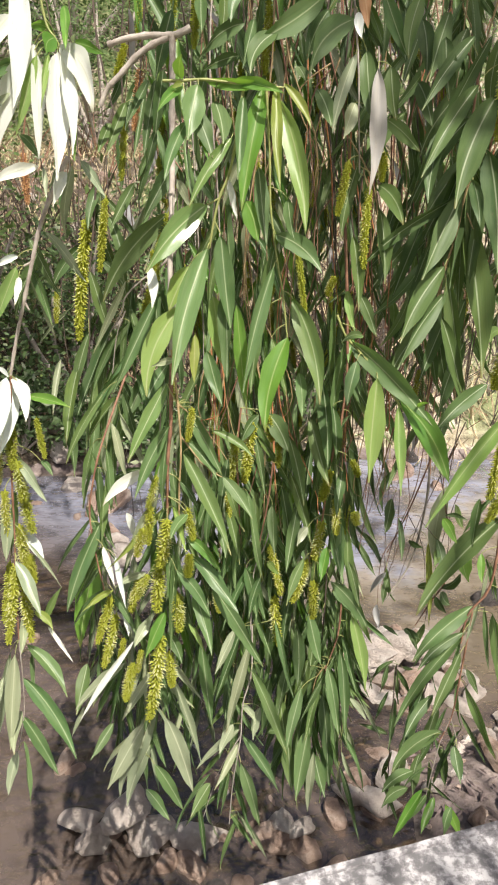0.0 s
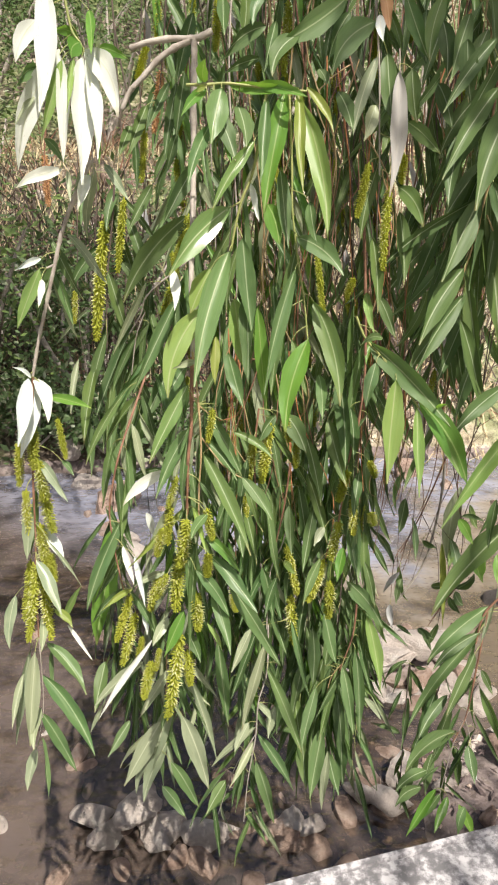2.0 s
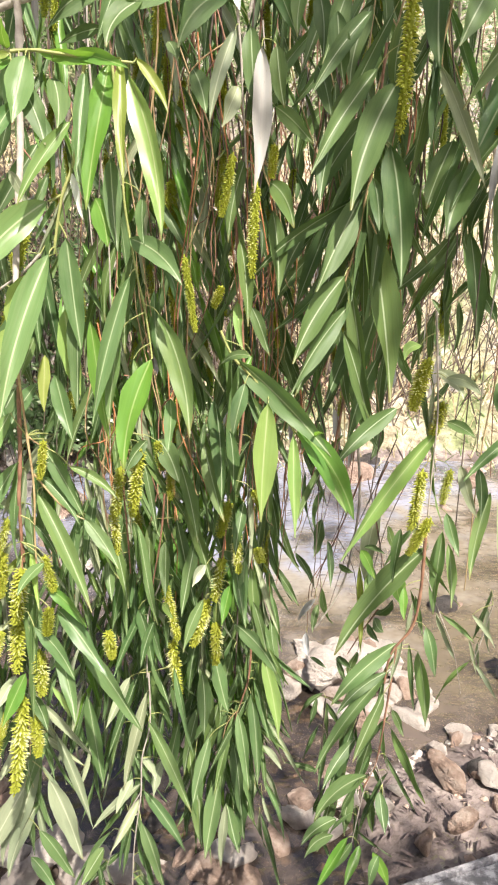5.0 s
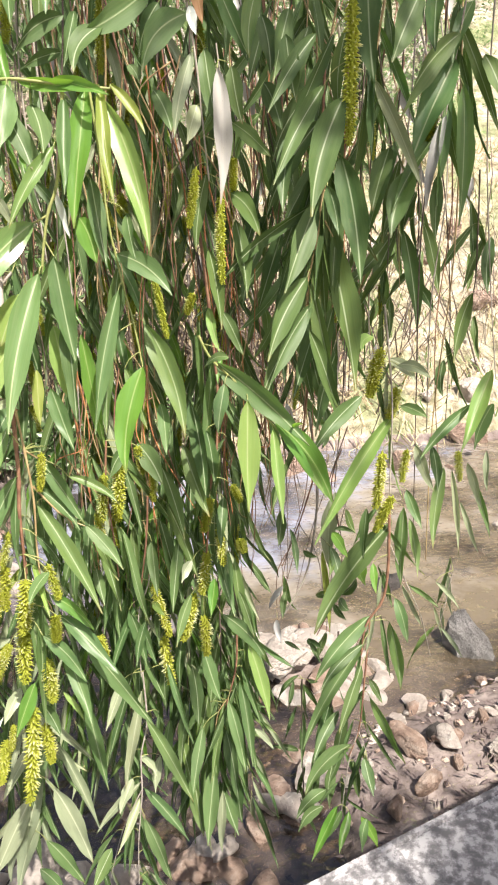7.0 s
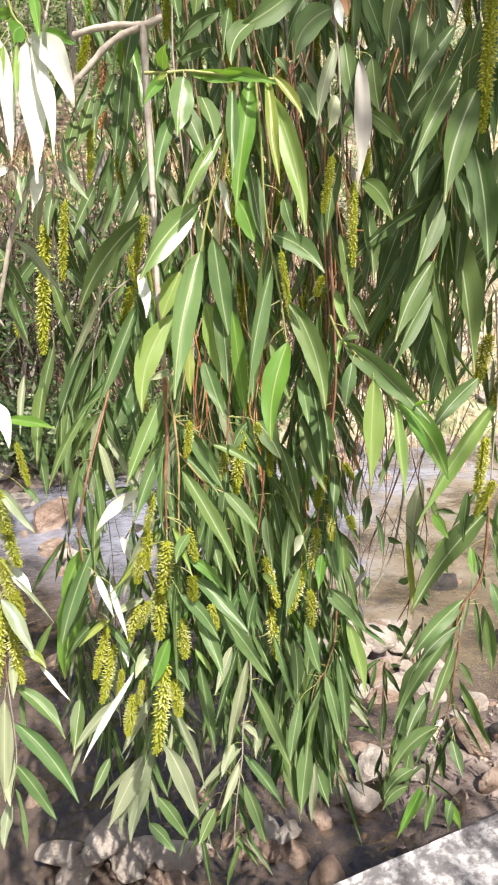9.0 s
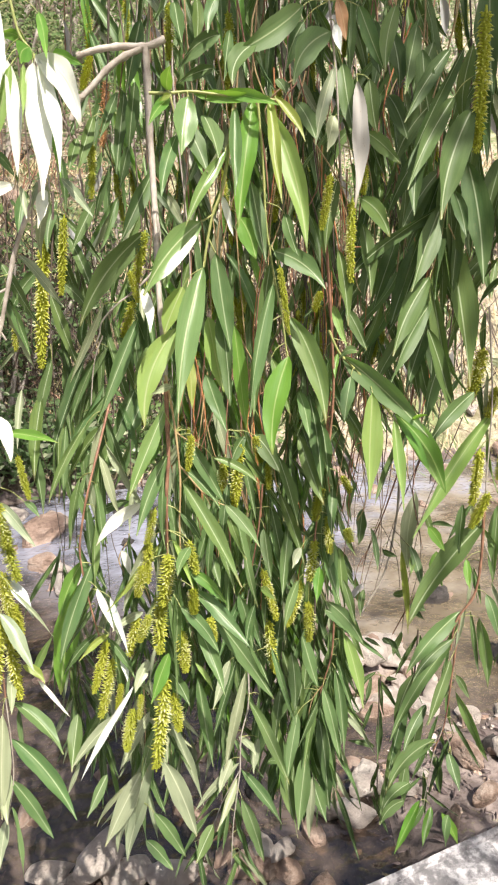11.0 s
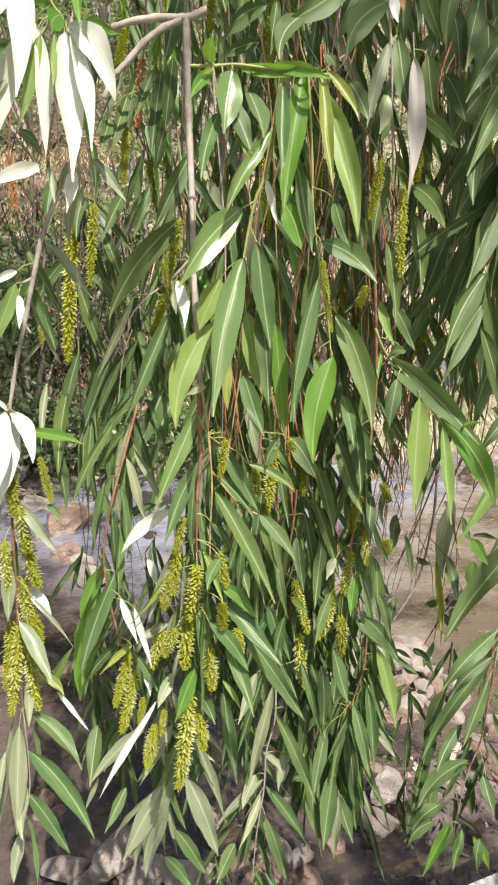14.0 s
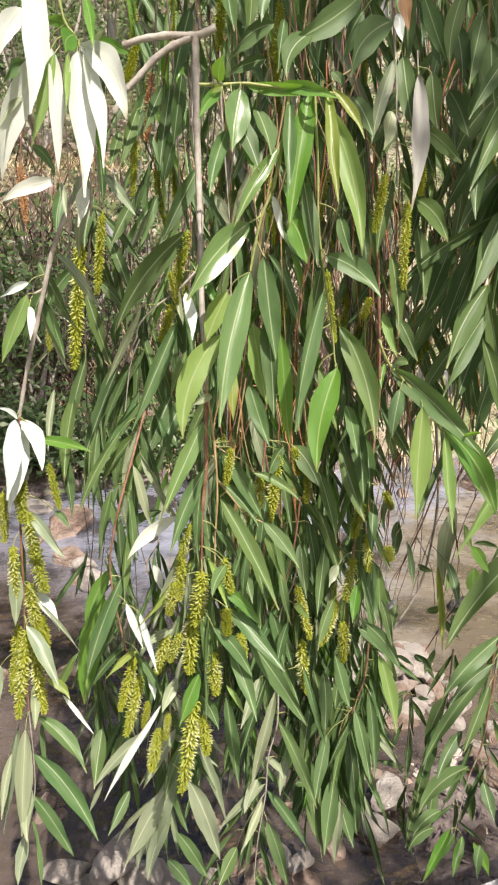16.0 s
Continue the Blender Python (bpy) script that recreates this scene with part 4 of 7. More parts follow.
leaf(b, (-0.143, 0.658, 0.898), (-0.171, 0.656, 0.815), 0.0117, 0.05, 15, 'p')
leaf(b, (-0.104, 0.665, 0.997), (-0.132, 0.655, 0.916), 0.0129, 0.05, -14, 'g')
leaf(b, (-0.115, 0.659, 1.011), (-0.153, 0.629, 0.960), 0.0110, 0.02, 0, 'p')
leaf(b, (-0.058, 0.667, 1.044), (-0.048, 0.665, 0.920), 0.0143, 0.01, -1, 'g')
leaf(b, (-0.171, 0.663, 0.927), (-0.193, 0.624, 0.907), 0.0117, 0.02, 0, 'd')
leaf(b, (-0.050, 0.658, 0.838), (-0.075, 0.634, 0.809), 0.0155, 0.02, 16, 'd')
leaf(b, (-0.193, 0.650, 1.025), (-0.199, 0.606, 0.987), 0.0156, -0.01, 19, 'd')
leaf(b, (-0.160, 0.653, 1.027), (-0.192, 0.652, 0.963), 0.0121, 0.06, 3, 'd')
fringe(b, 22, 'pgpd', 0.095, 0.0080)

b = branch('mid', label='forked grey willow stem with pale leaves and catkins')
twig(b, 0.0030, 0.0024, (-0.053, 0.660, 1.691), (-0.069, 0.660, 1.685), (-0.090, 0.660, 1.685), (-0.113, 0.660, 1.682), (-0.129, 0.660, 1.677), bark='grey')
twig(b, 0.0030, 0.0022, (-0.069, 0.660, 1.685), (-0.085, 0.660, 1.679), (-0.102, 0.660, 1.669), (-0.119, 0.660, 1.653), (-0.131, 0.660, 1.642), (-0.139, 0.660, 1.627), bark='grey')
twig(b, 0.0032, 0.0022, (-0.070, 0.660, 1.685), (-0.070, 0.660, 1.666), (-0.071, 0.650, 1.626), (-0.071, 0.640, 1.581), (-0.071, 0.620, 1.535), (-0.072, 0.600, 1.482), (-0.071, 0.590, 1.437), (-0.071, 0.580, 1.406), bark='grey')
twig(b, 0.0020, 0.0014, (-0.071, 0.580, 1.406), (-0.072, 0.575, 1.374), (-0.073, 0.570, 1.341), (-0.077, 0.570, 1.306), (-0.080, 0.575, 1.251), bark='red')
twig(b, 0.0011, 0.0007, (-0.071, 0.580, 1.411), (-0.066, 0.570, 1.370), (-0.064, 0.570, 1.321), (-0.067, 0.570, 1.279), (-0.068, 0.570, 1.250), bark='straw')
twig(b, 0.0009, 0.0005, (-0.070, 0.640, 1.579), (-0.062, 0.640, 1.568), bark='red')

b = branch('mid', label='willow shoot with long green leaves and hanging catkins')
twig(b, 0.0010, 0.0007, (-0.073, 0.570, 1.341), (-0.077, 0.570, 1.306), (-0.080, 0.570, 1.248), (-0.085, 0.570, 1.198), bark='red')
twig(b, 0.0009, 0.0005, (-0.066, 0.570, 1.363), (-0.056, 0.570, 1.355), bark='straw')
twig(b, 0.0009, 0.0005, (-0.063, 0.570, 1.331), (-0.042, 0.570, 1.302), (-0.023, 0.570, 1.290), bark='straw')
leaf(b, (-0.074, 0.567, 1.342), (-0.105, 0.539, 1.282), 0.0122, 0.05, 8, 'g')
leaf(b, (-0.058, 0.580, 1.352), (-0.027, 0.566, 1.294), 0.0125, -0.04, -1, 'g')
leaf(b, (-0.063, 0.578, 1.328), (-0.031, 0.568, 1.288), 0.0100, -0.08, -13, 'g')
leaf(b, (-0.062, 0.570, 1.316), (-0.018, 0.535, 1.226), 0.0133, -0.05, -8, 'g')
leaf(b, (-0.066, 0.568, 1.288), (-0.049, 0.562, 1.260), 0.0072, -0.07, 11, 'd')
leaf(b, (-0.074, 0.577, 1.258), (-0.059, 0.534, 1.230), 0.0054, -0.05, -8, 'q')
leaf(b, (-0.062, 0.570, 1.230), (-0.029, 0.559, 1.195), 0.0106, -0.08, 10, 'b')
leaf(b, (-0.057, 0.579, 1.203), (-0.011, 0.539, 1.162), 0.0142, -0.05, -15, 'g')
leaf(b, (-0.039, 0.576, 1.173), (0.013, 0.559, 1.084), 0.0148, -0.06, 9, 'g')
leaf(b, (-0.071, 0.558, 1.199), (-0.039, 0.545, 1.153), 0.0121, -0.07, 2, 'g')
leaf(b, (-0.056, 0.569, 1.169), (-0.037, 0.532, 1.119), 0.0126, -0.05, 8, 'g')
leaf(b, (-0.070, 0.575, 1.225), (-0.081, 0.563, 1.100), 0.0070, 0.03, 2, 'g')
leaf(b, (-0.085, 0.566, 1.147), (-0.106, 0.552, 1.104), 0.0129, 0.01, -8, 'b')
leaf(b, (-0.085, 0.574, 1.119), (-0.070, 0.561, 1.089), 0.0114, -0.06, 13, 'd')
leaf(b, (-0.061, 0.559, 1.139), (-0.046, 0.553, 1.109), 0.0049, -0.07, 11, 'q')
leaf(b, (-0.034, 0.568, 1.338), (0.005, 0.557, 1.312), 0.0076, -0.10, -9, 'g')
leaf(b, (-0.025, 0.568, 1.293), (0.002, 0.552, 1.255), 0.0117, -0.03, -5, 'g')
leaf(b, (-0.074, 0.562, 1.384), (-0.108, 0.530, 1.320), 0.0129, 0.02, 0, 's')
leaf(b, (-0.066, 0.560, 1.405), (-0.084, 0.536, 1.404), 0.0063, 0.06, 4, 'p')
leaf(b, (-0.059, 0.561, 1.257), (-0.072, 0.527, 1.248), 0.0092, 0.06, 10, 'g')
catkin(b, (-0.079, 0.564, 1.251), (-0.087, 0.560, 1.201), 0.0152)
catkin(b, (-0.088, 0.577, 1.206), (-0.094, 0.571, 1.144), 0.0162)
catkin(b, (-0.090, 0.569, 1.122), (-0.107, 0.564, 1.017), 0.0166)
catkin(b, (-0.084, 0.574, 1.096), (-0.081, 0.563, 1.059), 0.0135)
catkin(b, (-0.073, 0.571, 1.168), (-0.071, 0.559, 1.128), 0.0137)
catkin(b, (-0.088, 0.572, 1.293), (-0.099, 0.570, 1.259), 0.0089)
catkin(b, (-0.096, 0.575, 1.260), (-0.100, 0.570, 1.220), 0.0112)
catkin(b, (-0.059, 0.563, 1.215), (-0.059, 0.551, 1.194), 0.0118)
catkin(b, (-0.100, 0.563, 1.192), (-0.111, 0.556, 1.168), 0.0105)
catkin(b, (-0.103, 0.570, 1.239), (-0.109, 0.559, 1.212), 0.0112)
catkin(b, (-0.060, 0.568, 1.261), (-0.054, 0.566, 1.227), 0.0111)
catkin(b, (-0.052, 0.566, 1.361), (-0.057, 0.564, 1.328), 0.0084)
fringe(b, 26, 'gdgp', 0.085, 0.0080)

b = branch('front', label='glossy fresh green willow sprig with broad lance-shaped leaves')
twig(b, 0.0012, 0.0008, (-0.069, 0.570, 1.628), (-0.053, 0.570, 1.628), (-0.037, 0.570, 1.629), (-0.017, 0.570, 1.627), (0.003, 0.570, 1.625), (0.028, 0.570, 1.623), bark='green')
twig(b, 0.0014, 0.0010, (-0.004, 0.570, 1.625), (-0.008, 0.570, 1.602), (-0.012, 0.570, 1.578), (-0.017, 0.570, 1.558), (-0.025, 0.570, 1.540), (-0.031, 0.570, 1.516), (-0.034, 0.570, 1.500), bark='green')
twig(b, 0.0009, 0.0006, (-0.025, 0.570, 1.540), (-0.035, 0.570, 1.535), bark='green')
twig(b, 0.0007, 0.0005, (-0.029, 0.570, 1.522), (-0.024, 0.570, 1.511), bark='green')
leaf(b, (-0.055, 0.571, 1.630), (-0.051, 0.555, 1.643), 0.0093, -0.04, -4, 'b')
leaf(b, (-0.054, 0.577, 1.626), (-0.070, 0.541, 1.602), 0.0081, 0.04, 4, 'b')
leaf(b, (-0.053, 0.568, 1.626), (-0.062, 0.561, 1.621), 0.0043, 0.06, 0, 'y')
leaf(b, (-0.040, 0.559, 1.623), (-0.050, 0.545, 1.581), 0.0178, -0.00, 0, 's')
leaf(b, (-0.050, 0.565, 1.598), (-0.065, 0.523, 1.551), 0.0102, 0.04, 0, 'g')
leaf(b, (-0.040, 0.569, 1.599), (-0.034, 0.545, 1.568), 0.0065, -0.05, 10, 'b')
leaf(b, (-0.060, 0.567, 1.555), (-0.050, 0.567, 1.532), 0.0075, -0.06, 11, 'p')
leaf(b, (-0.014, 0.559, 1.585), (-0.048, 0.535, 1.532), 0.0096, 0.06, 0, 's')
leaf(b, (-0.004, 0.570, 1.618), (-0.010, 0.545, 1.551), 0.0097, 0.02, -1, 'g')
leaf(b, (0.011, 0.577, 1.625), (-0.008, 0.551, 1.531), 0.0167, -0.01, 1, 'b')
leaf(b, (-0.036, 0.577, 1.630), (0.022, 0.561, 1.623), 0.0087, 0.03, 3, 'b')
leaf(b, (-0.012, 0.574, 1.629), (0.028, 0.551, 1.614), 0.0093, -0.06, -7, 'b')
leaf(b, (0.021, 0.559, 1.622), (0.023, 0.524, 1.545), 0.0089, 0.01, -6, 'y')
leaf(b, (0.029, 0.580, 1.628), (0.050, 0.568, 1.592), 0.0074, -0.07, -15, 'y')
leaf(b, (0.024, 0.576, 1.617), (0.046, 0.546, 1.509), 0.0167, -0.08, 16, 'q')
leaf(b, (-0.028, 0.580, 1.615), (-0.022, 0.549, 1.578), 0.0141, -0.05, -22, 'd')
leaf(b, (-0.046, 0.561, 1.608), (-0.030, 0.546, 1.569), 0.0143, -0.02, -27, 'd')
leaf(b, (-0.017, 0.567, 1.554), (-0.011, 0.559, 1.523), 0.0057, -0.04, 14, 'w')
leaf(b, (-0.003, 0.573, 1.538), (0.005, 0.555, 1.505), 0.0162, -0.05, 12, 'b')
leaf(b, (0.008, 0.579, 1.565), (0.014, 0.548, 1.503), 0.0126, 0.01, -22, 'd')
leaf(b, (-0.035, 0.565, 1.535), (-0.085, 0.530, 1.482), 0.0202, 0.05, 0, 's')
leaf(b, (-0.035, 0.560, 1.500), (-0.065, 0.510, 1.393), 0.0191, 0.05, 0, 's')
leaf(b, (-0.052, 0.568, 1.485), (-0.071, 0.560, 1.449), 0.0164, 0.02, 2, 'q')
leaf(b, (-0.059, 0.573, 1.452), (-0.092, 0.544, 1.377), 0.0202, 0.07, 1, 'q')
leaf(b, (-0.024, 0.568, 1.511), (-0.017, 0.557, 1.429), 0.0157, 0.01, 1, 'g')
leaf(b, (-0.032, 0.580, 1.459), (-0.023, 0.566, 1.396), 0.0167, 0.01, -14, 'q')
leaf(b, (-0.049, 0.579, 1.425), (-0.050, 0.564, 1.384), 0.0090, 0.02, -16, 'y')
leaf(b, (-0.084, 0.561, 1.485), (-0.081, 0.535, 1.452), 0.0084, -0.03, -2, 'w')
leaf(b, (-0.079, 0.566, 1.432), (-0.084, 0.561, 1.410), 0.0046, 0.04, 8, 'w')

b = branch('front', label='willow sprig with long blue-green and bright green leaves')
twig(b, 0.0010, 0.0007, (0.014, 0.570, 1.621), (0.017, 0.570, 1.572), (0.018, 0.570, 1.536), (0.021, 0.570, 1.511), (0.025, 0.570, 1.485), (0.030, 0.570, 1.459), (0.034, 0.570, 1.424), bark='green')
leaf(b, (0.022, 0.559, 1.511), (0.059, 0.538, 1.479), 0.0157, -0.09, -6, 'g')
leaf(b, (0.039, 0.578, 1.457), (0.062, 0.549, 1.367), 0.0186, -0.07, 15, 'g')
leaf(b, (0.034, 0.563, 1.425), (0.011, 0.532, 1.349), 0.0201, 0.04, 12, 'b')
leaf(b, (0.021, 0.558, 1.485), (-0.007, 0.528, 1.383), 0.0123, 0.05, -13, 'g')
leaf(b, (0.010, 0.566, 1.443), (-0.000, 0.550, 1.377), 0.0098, -0.01, 2, 'g')
leaf(b, (0.020, 0.569, 1.424), (0.032, 0.554, 1.375), 0.0087, -0.04, 7, 'g')
leaf(b, (0.046, 0.580, 1.390), (0.045, 0.537, 1.360), 0.0101, -0.04, -4, 'g')
leaf(b, (0.023, 0.578, 1.503), (0.012, 0.569, 1.428), 0.0100, 0.03, -2, 'd')
leaf(b, (-0.022, 0.574, 1.465), (-0.022, 0.541, 1.390), 0.0141, -0.02, 24, 'd')
leaf(b, (-0.011, 0.569, 1.452), (-0.003, 0.569, 1.358), 0.0123, 0.01, -13, 'b')
leaf(b, (-0.037, 0.558, 1.414), (-0.024, 0.541, 1.367), 0.0133, -0.01, 16, 'g')
leaf(b, (0.032, 0.560, 1.539), (0.034, 0.526, 1.507), 0.0092, -0.00, 17, 'd')

b = branch('mid', label='willow branch with red-brown stem, dark leaves and catkins')
twig(b, 0.0016, 0.0012, (0.098, 0.700, 1.548), (0.104, 0.700, 1.474), (0.108, 0.700, 1.406), (0.109, 0.700, 1.358), (0.105, 0.700, 1.309), bark='red')
twig(b, 0.0014, 0.0009, (0.105, 0.700, 1.309), (0.098, 0.700, 1.277), (0.094, 0.700, 1.246), (0.087, 0.700, 1.185), (0.081, 0.700, 1.135), bark='red')
twig(b, 0.0012, 0.0008, (-0.009, 0.700, 1.327), (-0.014, 0.700, 1.277), (-0.012, 0.700, 1.218), (-0.011, 0.700, 1.170), bark='red')
twig(b, 0.0012, 0.0008, (0.028, 0.700, 1.262), (0.022, 0.700, 1.209), (0.009, 0.700, 1.141), bark='red')
leaf(b, (0.022, 0.712, 1.317), (0.042, 0.678, 1.281), 0.0212, -0.06, -6, 'd')
leaf(b, (0.045, 0.695, 1.296), (0.061, 0.673, 1.219), 0.0133, -0.04, -11, 'd')
leaf(b, (0.069, 0.696, 1.316), (0.087, 0.658, 1.248), 0.0155, -0.01, -4, 'd')
leaf(b, (0.080, 0.694, 1.364), (0.087, 0.664, 1.266), 0.0170, -0.03, 26, 'd')
leaf(b, (0.095, 0.701, 1.329), (0.097, 0.682, 1.271), 0.0123, -0.03, -6, 'd')
leaf(b, (0.039, 0.710, 1.228), (0.058, 0.706, 1.118), 0.0143, 0.00, -23, 'd')
leaf(b, (0.048, 0.708, 1.248), (0.075, 0.701, 1.154), 0.0120, -0.05, 3, 'd')
leaf(b, (0.059, 0.711, 1.206), (0.043, 0.672, 1.133), 0.0135, -0.01, -15, 'd')
leaf(b, (0.117, 0.711, 1.404), (0.108, 0.691, 1.379), 0.0056, 0.03, 0, 'b')
leaf(b, (0.011, 0.711, 1.316), (-0.011, 0.684, 1.289), 0.0132, 0.06, -25, 'd')
leaf(b, (0.028, 0.697, 1.210), (0.029, 0.662, 1.161), 0.0128, 0.01, 24, 'd')
leaf(b, (-0.028, 0.704, 1.210), (-0.012, 0.676, 1.142), 0.0109, -0.04, -4, 'd')
leaf(b, (0.110, 0.705, 1.250), (0.099, 0.669, 1.207), 0.0118, 0.02, -6, 'd')
leaf(b, (0.102, 0.712, 1.171), (0.111, 0.678, 1.115), 0.0128, -0.00, -12, 'g')
leaf(b, (0.096, 0.707, 1.150), (0.086, 0.688, 1.113), 0.0122, -0.01, 17, 'b')
leaf(b, (0.070, 0.693, 1.183), (0.055, 0.674, 1.168), 0.0103, 0.06, -12, 'p')
leaf(b, (0.100, 0.697, 1.109), (0.148, 0.697, 1.038), 0.0175, -0.07, 9, 'g')
leaf(b, (0.119, 0.706, 1.173), (0.124, 0.703, 1.088), 0.0113, 0.02, -16, 'g')
leaf(b, (0.121, 0.698, 1.135), (0.135, 0.691, 1.074), 0.0099, -0.04, 0, 'd')
leaf(b, (0.067, 0.696, 1.140), (0.044, 0.675, 1.089), 0.0116, 0.05, -9, 'g')
catkin(b, (0.005, 0.707, 1.313), (-0.005, 0.695, 1.238), 0.0157)
catkin(b, (-0.014, 0.692, 1.295), (-0.021, 0.690, 1.242), 0.0131)
catkin(b, (0.034, 0.699, 1.289), (0.034, 0.696, 1.256), 0.0103)
catkin(b, (0.021, 0.704, 1.318), (0.027, 0.700, 1.287), 0.0120)
catkin(b, (0.052, 0.704, 1.499), (0.062, 0.703, 1.427), 0.0093)
catkin(b, (0.025, 0.700, 1.157), (0.039, 0.689, 1.094), 0.0132)
catkin(b, (0.032, 0.703, 1.086), (0.038, 0.702, 1.013), 0.0155)
catkin(b, (0.094, 0.694, 1.256), (0.084, 0.686, 1.218), 0.0137)
catkin(b, (0.103, 0.698, 1.220), (0.105, 0.694, 1.172), 0.0129)
catkin(b, (0.089, 0.700, 1.189), (0.079, 0.693, 1.139), 0.0144)
catkin(b, (0.072, 0.707, 1.134), (0.054, 0.705, 1.075), 0.0164)
catkin(b, (0.080, 0.701, 1.108), (0.079, 0.698, 1.055), 0.0152)
catkin(b, (0.119, 0.701, 1.265), (0.127, 0.692, 1.246), 0.0113)
catkin(b, (0.124, 0.694, 1.203), (0.128, 0.688, 1.187), 0.0142)
catkin(b, (-0.039, 0.703, 1.098), (-0.036, 0.703, 1.061), 0.0150)
catkin(b, (-0.027, 0.704, 1.250), (-0.023, 0.699, 1.192), 0.0112)
leaf(b, (-0.034, 0.700, 1.185), (-0.028, 0.673, 1.152), 0.0109, 0.00, 0, 'd')
leaf(b, (0.014, 0.689, 1.118), (-0.001, 0.672, 1.073), 0.0095, 0.04, 3, 'd')
leaf(b, (-0.004, 0.699, 1.128), (0.009, 0.694, 1.057), 0.0131, -0.04, 15, 'g')
leaf(b, (0.022, 0.697, 1.135), (0.034, 0.673, 1.130), 0.0088, -0.04, 17, 'q')
twig(b, 0.0009, 0.0006, (0.026, 0.700, 1.182), (0.019, 0.700, 1.154), (0.006, 0.700, 1.119), (0.002, 0.700, 1.038), bark='grey')
fringe(b, 46, 'dgdg', 0.095, 0.0090)

b = branch('mid', label='willow branch carrying one dry grey curled leaf')
twig(b, 0.0011, 0.0007, (0.095, 0.670, 1.725), (0.100, 0.670, 1.683), (0.103, 0.670, 1.653), (0.105, 0.670, 1.617), (0.108, 0.670, 1.570), bark='grey')
twig(b, 0.0008, 0.0005, (0.120, 0.670, 1.679), (0.122, 0.670, 1.659), bark='grey')
leaf(b, (0.101, 0.665, 1.725), (0.106, 0.658, 1.690), 0.0109, -0.03, 5, 'o')
leaf(b, (0.098, 0.659, 1.703), (0.100, 0.650, 1.680), 0.0085, 0.00, -14, 'w')
leaf(b, (0.097, 0.670, 1.701), (0.052, 0.634, 1.649), 0.0220, 0.08, 11, 'g')
leaf(b, (0.098, 0.661, 1.670), (0.077, 0.646, 1.603), 0.0117, 0.04, -17, 'p')
leaf(b, (0.101, 0.672, 1.632), (0.086, 0.646, 1.597), 0.0133, 0.00, -15, 'p')
leaf(b, (0.119, 0.660, 1.658), (0.112, 0.645, 1.548), 0.0156, -0.02, -12, 'x')
leaf(b, (0.107, 0.681, 1.577), (0.092, 0.669, 1.510), 0.0121, 0.04, -19, 'd')
leaf(b, (0.103, 0.661, 1.512), (0.109, 0.650, 1.439), 0.0119, -0.03, -6, 'd')
leaf(b, (0.132, 0.673, 1.618), (0.162, 0.662, 1.587), 0.0141, -0.04, 3, 'g')
leaf(b, (0.129, 0.679, 1.560), (0.144, 0.638, 1.521), 0.0162, -0.07, 3, 'g')
leaf(b, (0.101, 0.672, 1.458), (0.103, 0.631, 1.422), 0.0087, -0.01, 2, 'q')
leaf(b, (0.069, 0.658, 1.717), (0.004, 0.656, 1.680), 0.0202, -0.03, 11, 'g')
leaf(b, (0.005, 0.670, 1.701), (-0.007, 0.631, 1.650), 0.0094, -0.01, -4, 'd')
leaf(b, (-0.004, 0.668, 1.697), (-0.046, 0.644, 1.663), 0.0139, 0.09, -15, 'd')
leaf(b, (-0.009, 0.681, 1.674), (-0.044, 0.676, 1.661), 0.0098, 0.06, 5, 'd')
leaf(b, (0.026, 0.659, 1.688), (0.000, 0.627, 1.649), 0.0159, 0.07, 21, 'd')
leaf(b, (0.124, 0.675, 1.723), (0.147, 0.672, 1.670), 0.0141, -0.01, -13, 'g')
leaf(b, (0.159, 0.676, 1.724), (0.146, 0.664, 1.668), 0.0148, 0.04, -7, 'g')
leaf(b, (0.074, 0.679, 1.711), (0.052, 0.665, 1.667), 0.0141, 0.06, -19, 'd')
leaf(b, (0.045, 0.663, 1.661), (0.051, 0.651, 1.644), 0.0093, -0.06, -19, 'd')
leaf(b, (0.111, 0.682, 1.678), (0.113, 0.653, 1.614), 0.0167, 0.01, 8, 'd')
leaf(b, (0.131, 0.662, 1.660), (0.136, 0.656, 1.614), 0.0148, 0.01, 0, 'd')
leaf(b, (0.132, 0.680, 1.537), (0.136, 0.665, 1.465), 0.0144, -0.03, -13, 'd')
leaf(b, (0.114, 0.670, 1.454), (0.127, 0.646, 1.414), 0.0122, -0.06, 9, 'd')
leaf(b, (0.064, 0.668, 1.643), (0.073, 0.633, 1.606), 0.0144, -0.02, -21, 'd')
leaf(b, (-0.006, 0.664, 1.725), (-0.017, 0.648, 1.693), 0.0104, 0.05, 0, 'g')
leaf(b, (-0.023, 0.675, 1.728), (-0.026, 0.671, 1.690), 0.0115, -0.02, -21, 'd')
leaf(b, (-0.043, 0.660, 1.719), (-0.041, 0.621, 1.675), 0.0109, 0.01, 4, 'd')
catkin(b, (0.117, 0.663, 1.559), (0.113, 0.651, 1.480), 0.0111)
catkin(b, (0.097, 0.668, 1.582), (0.086, 0.661, 1.530), 0.0100)
catkin(b, (0.132, 0.674, 1.590), (0.130, 0.670, 1.562), 0.0097)
catkin(b, (0.088, 0.669, 1.473), (0.080, 0.665, 1.453), 0.0100)
catkin(b, (-0.047, 0.664, 1.720), (-0.051, 0.663, 1.675), 0.0100)

b = branch('front', label='forked willow sprig with bright lime-green hanging leaves')
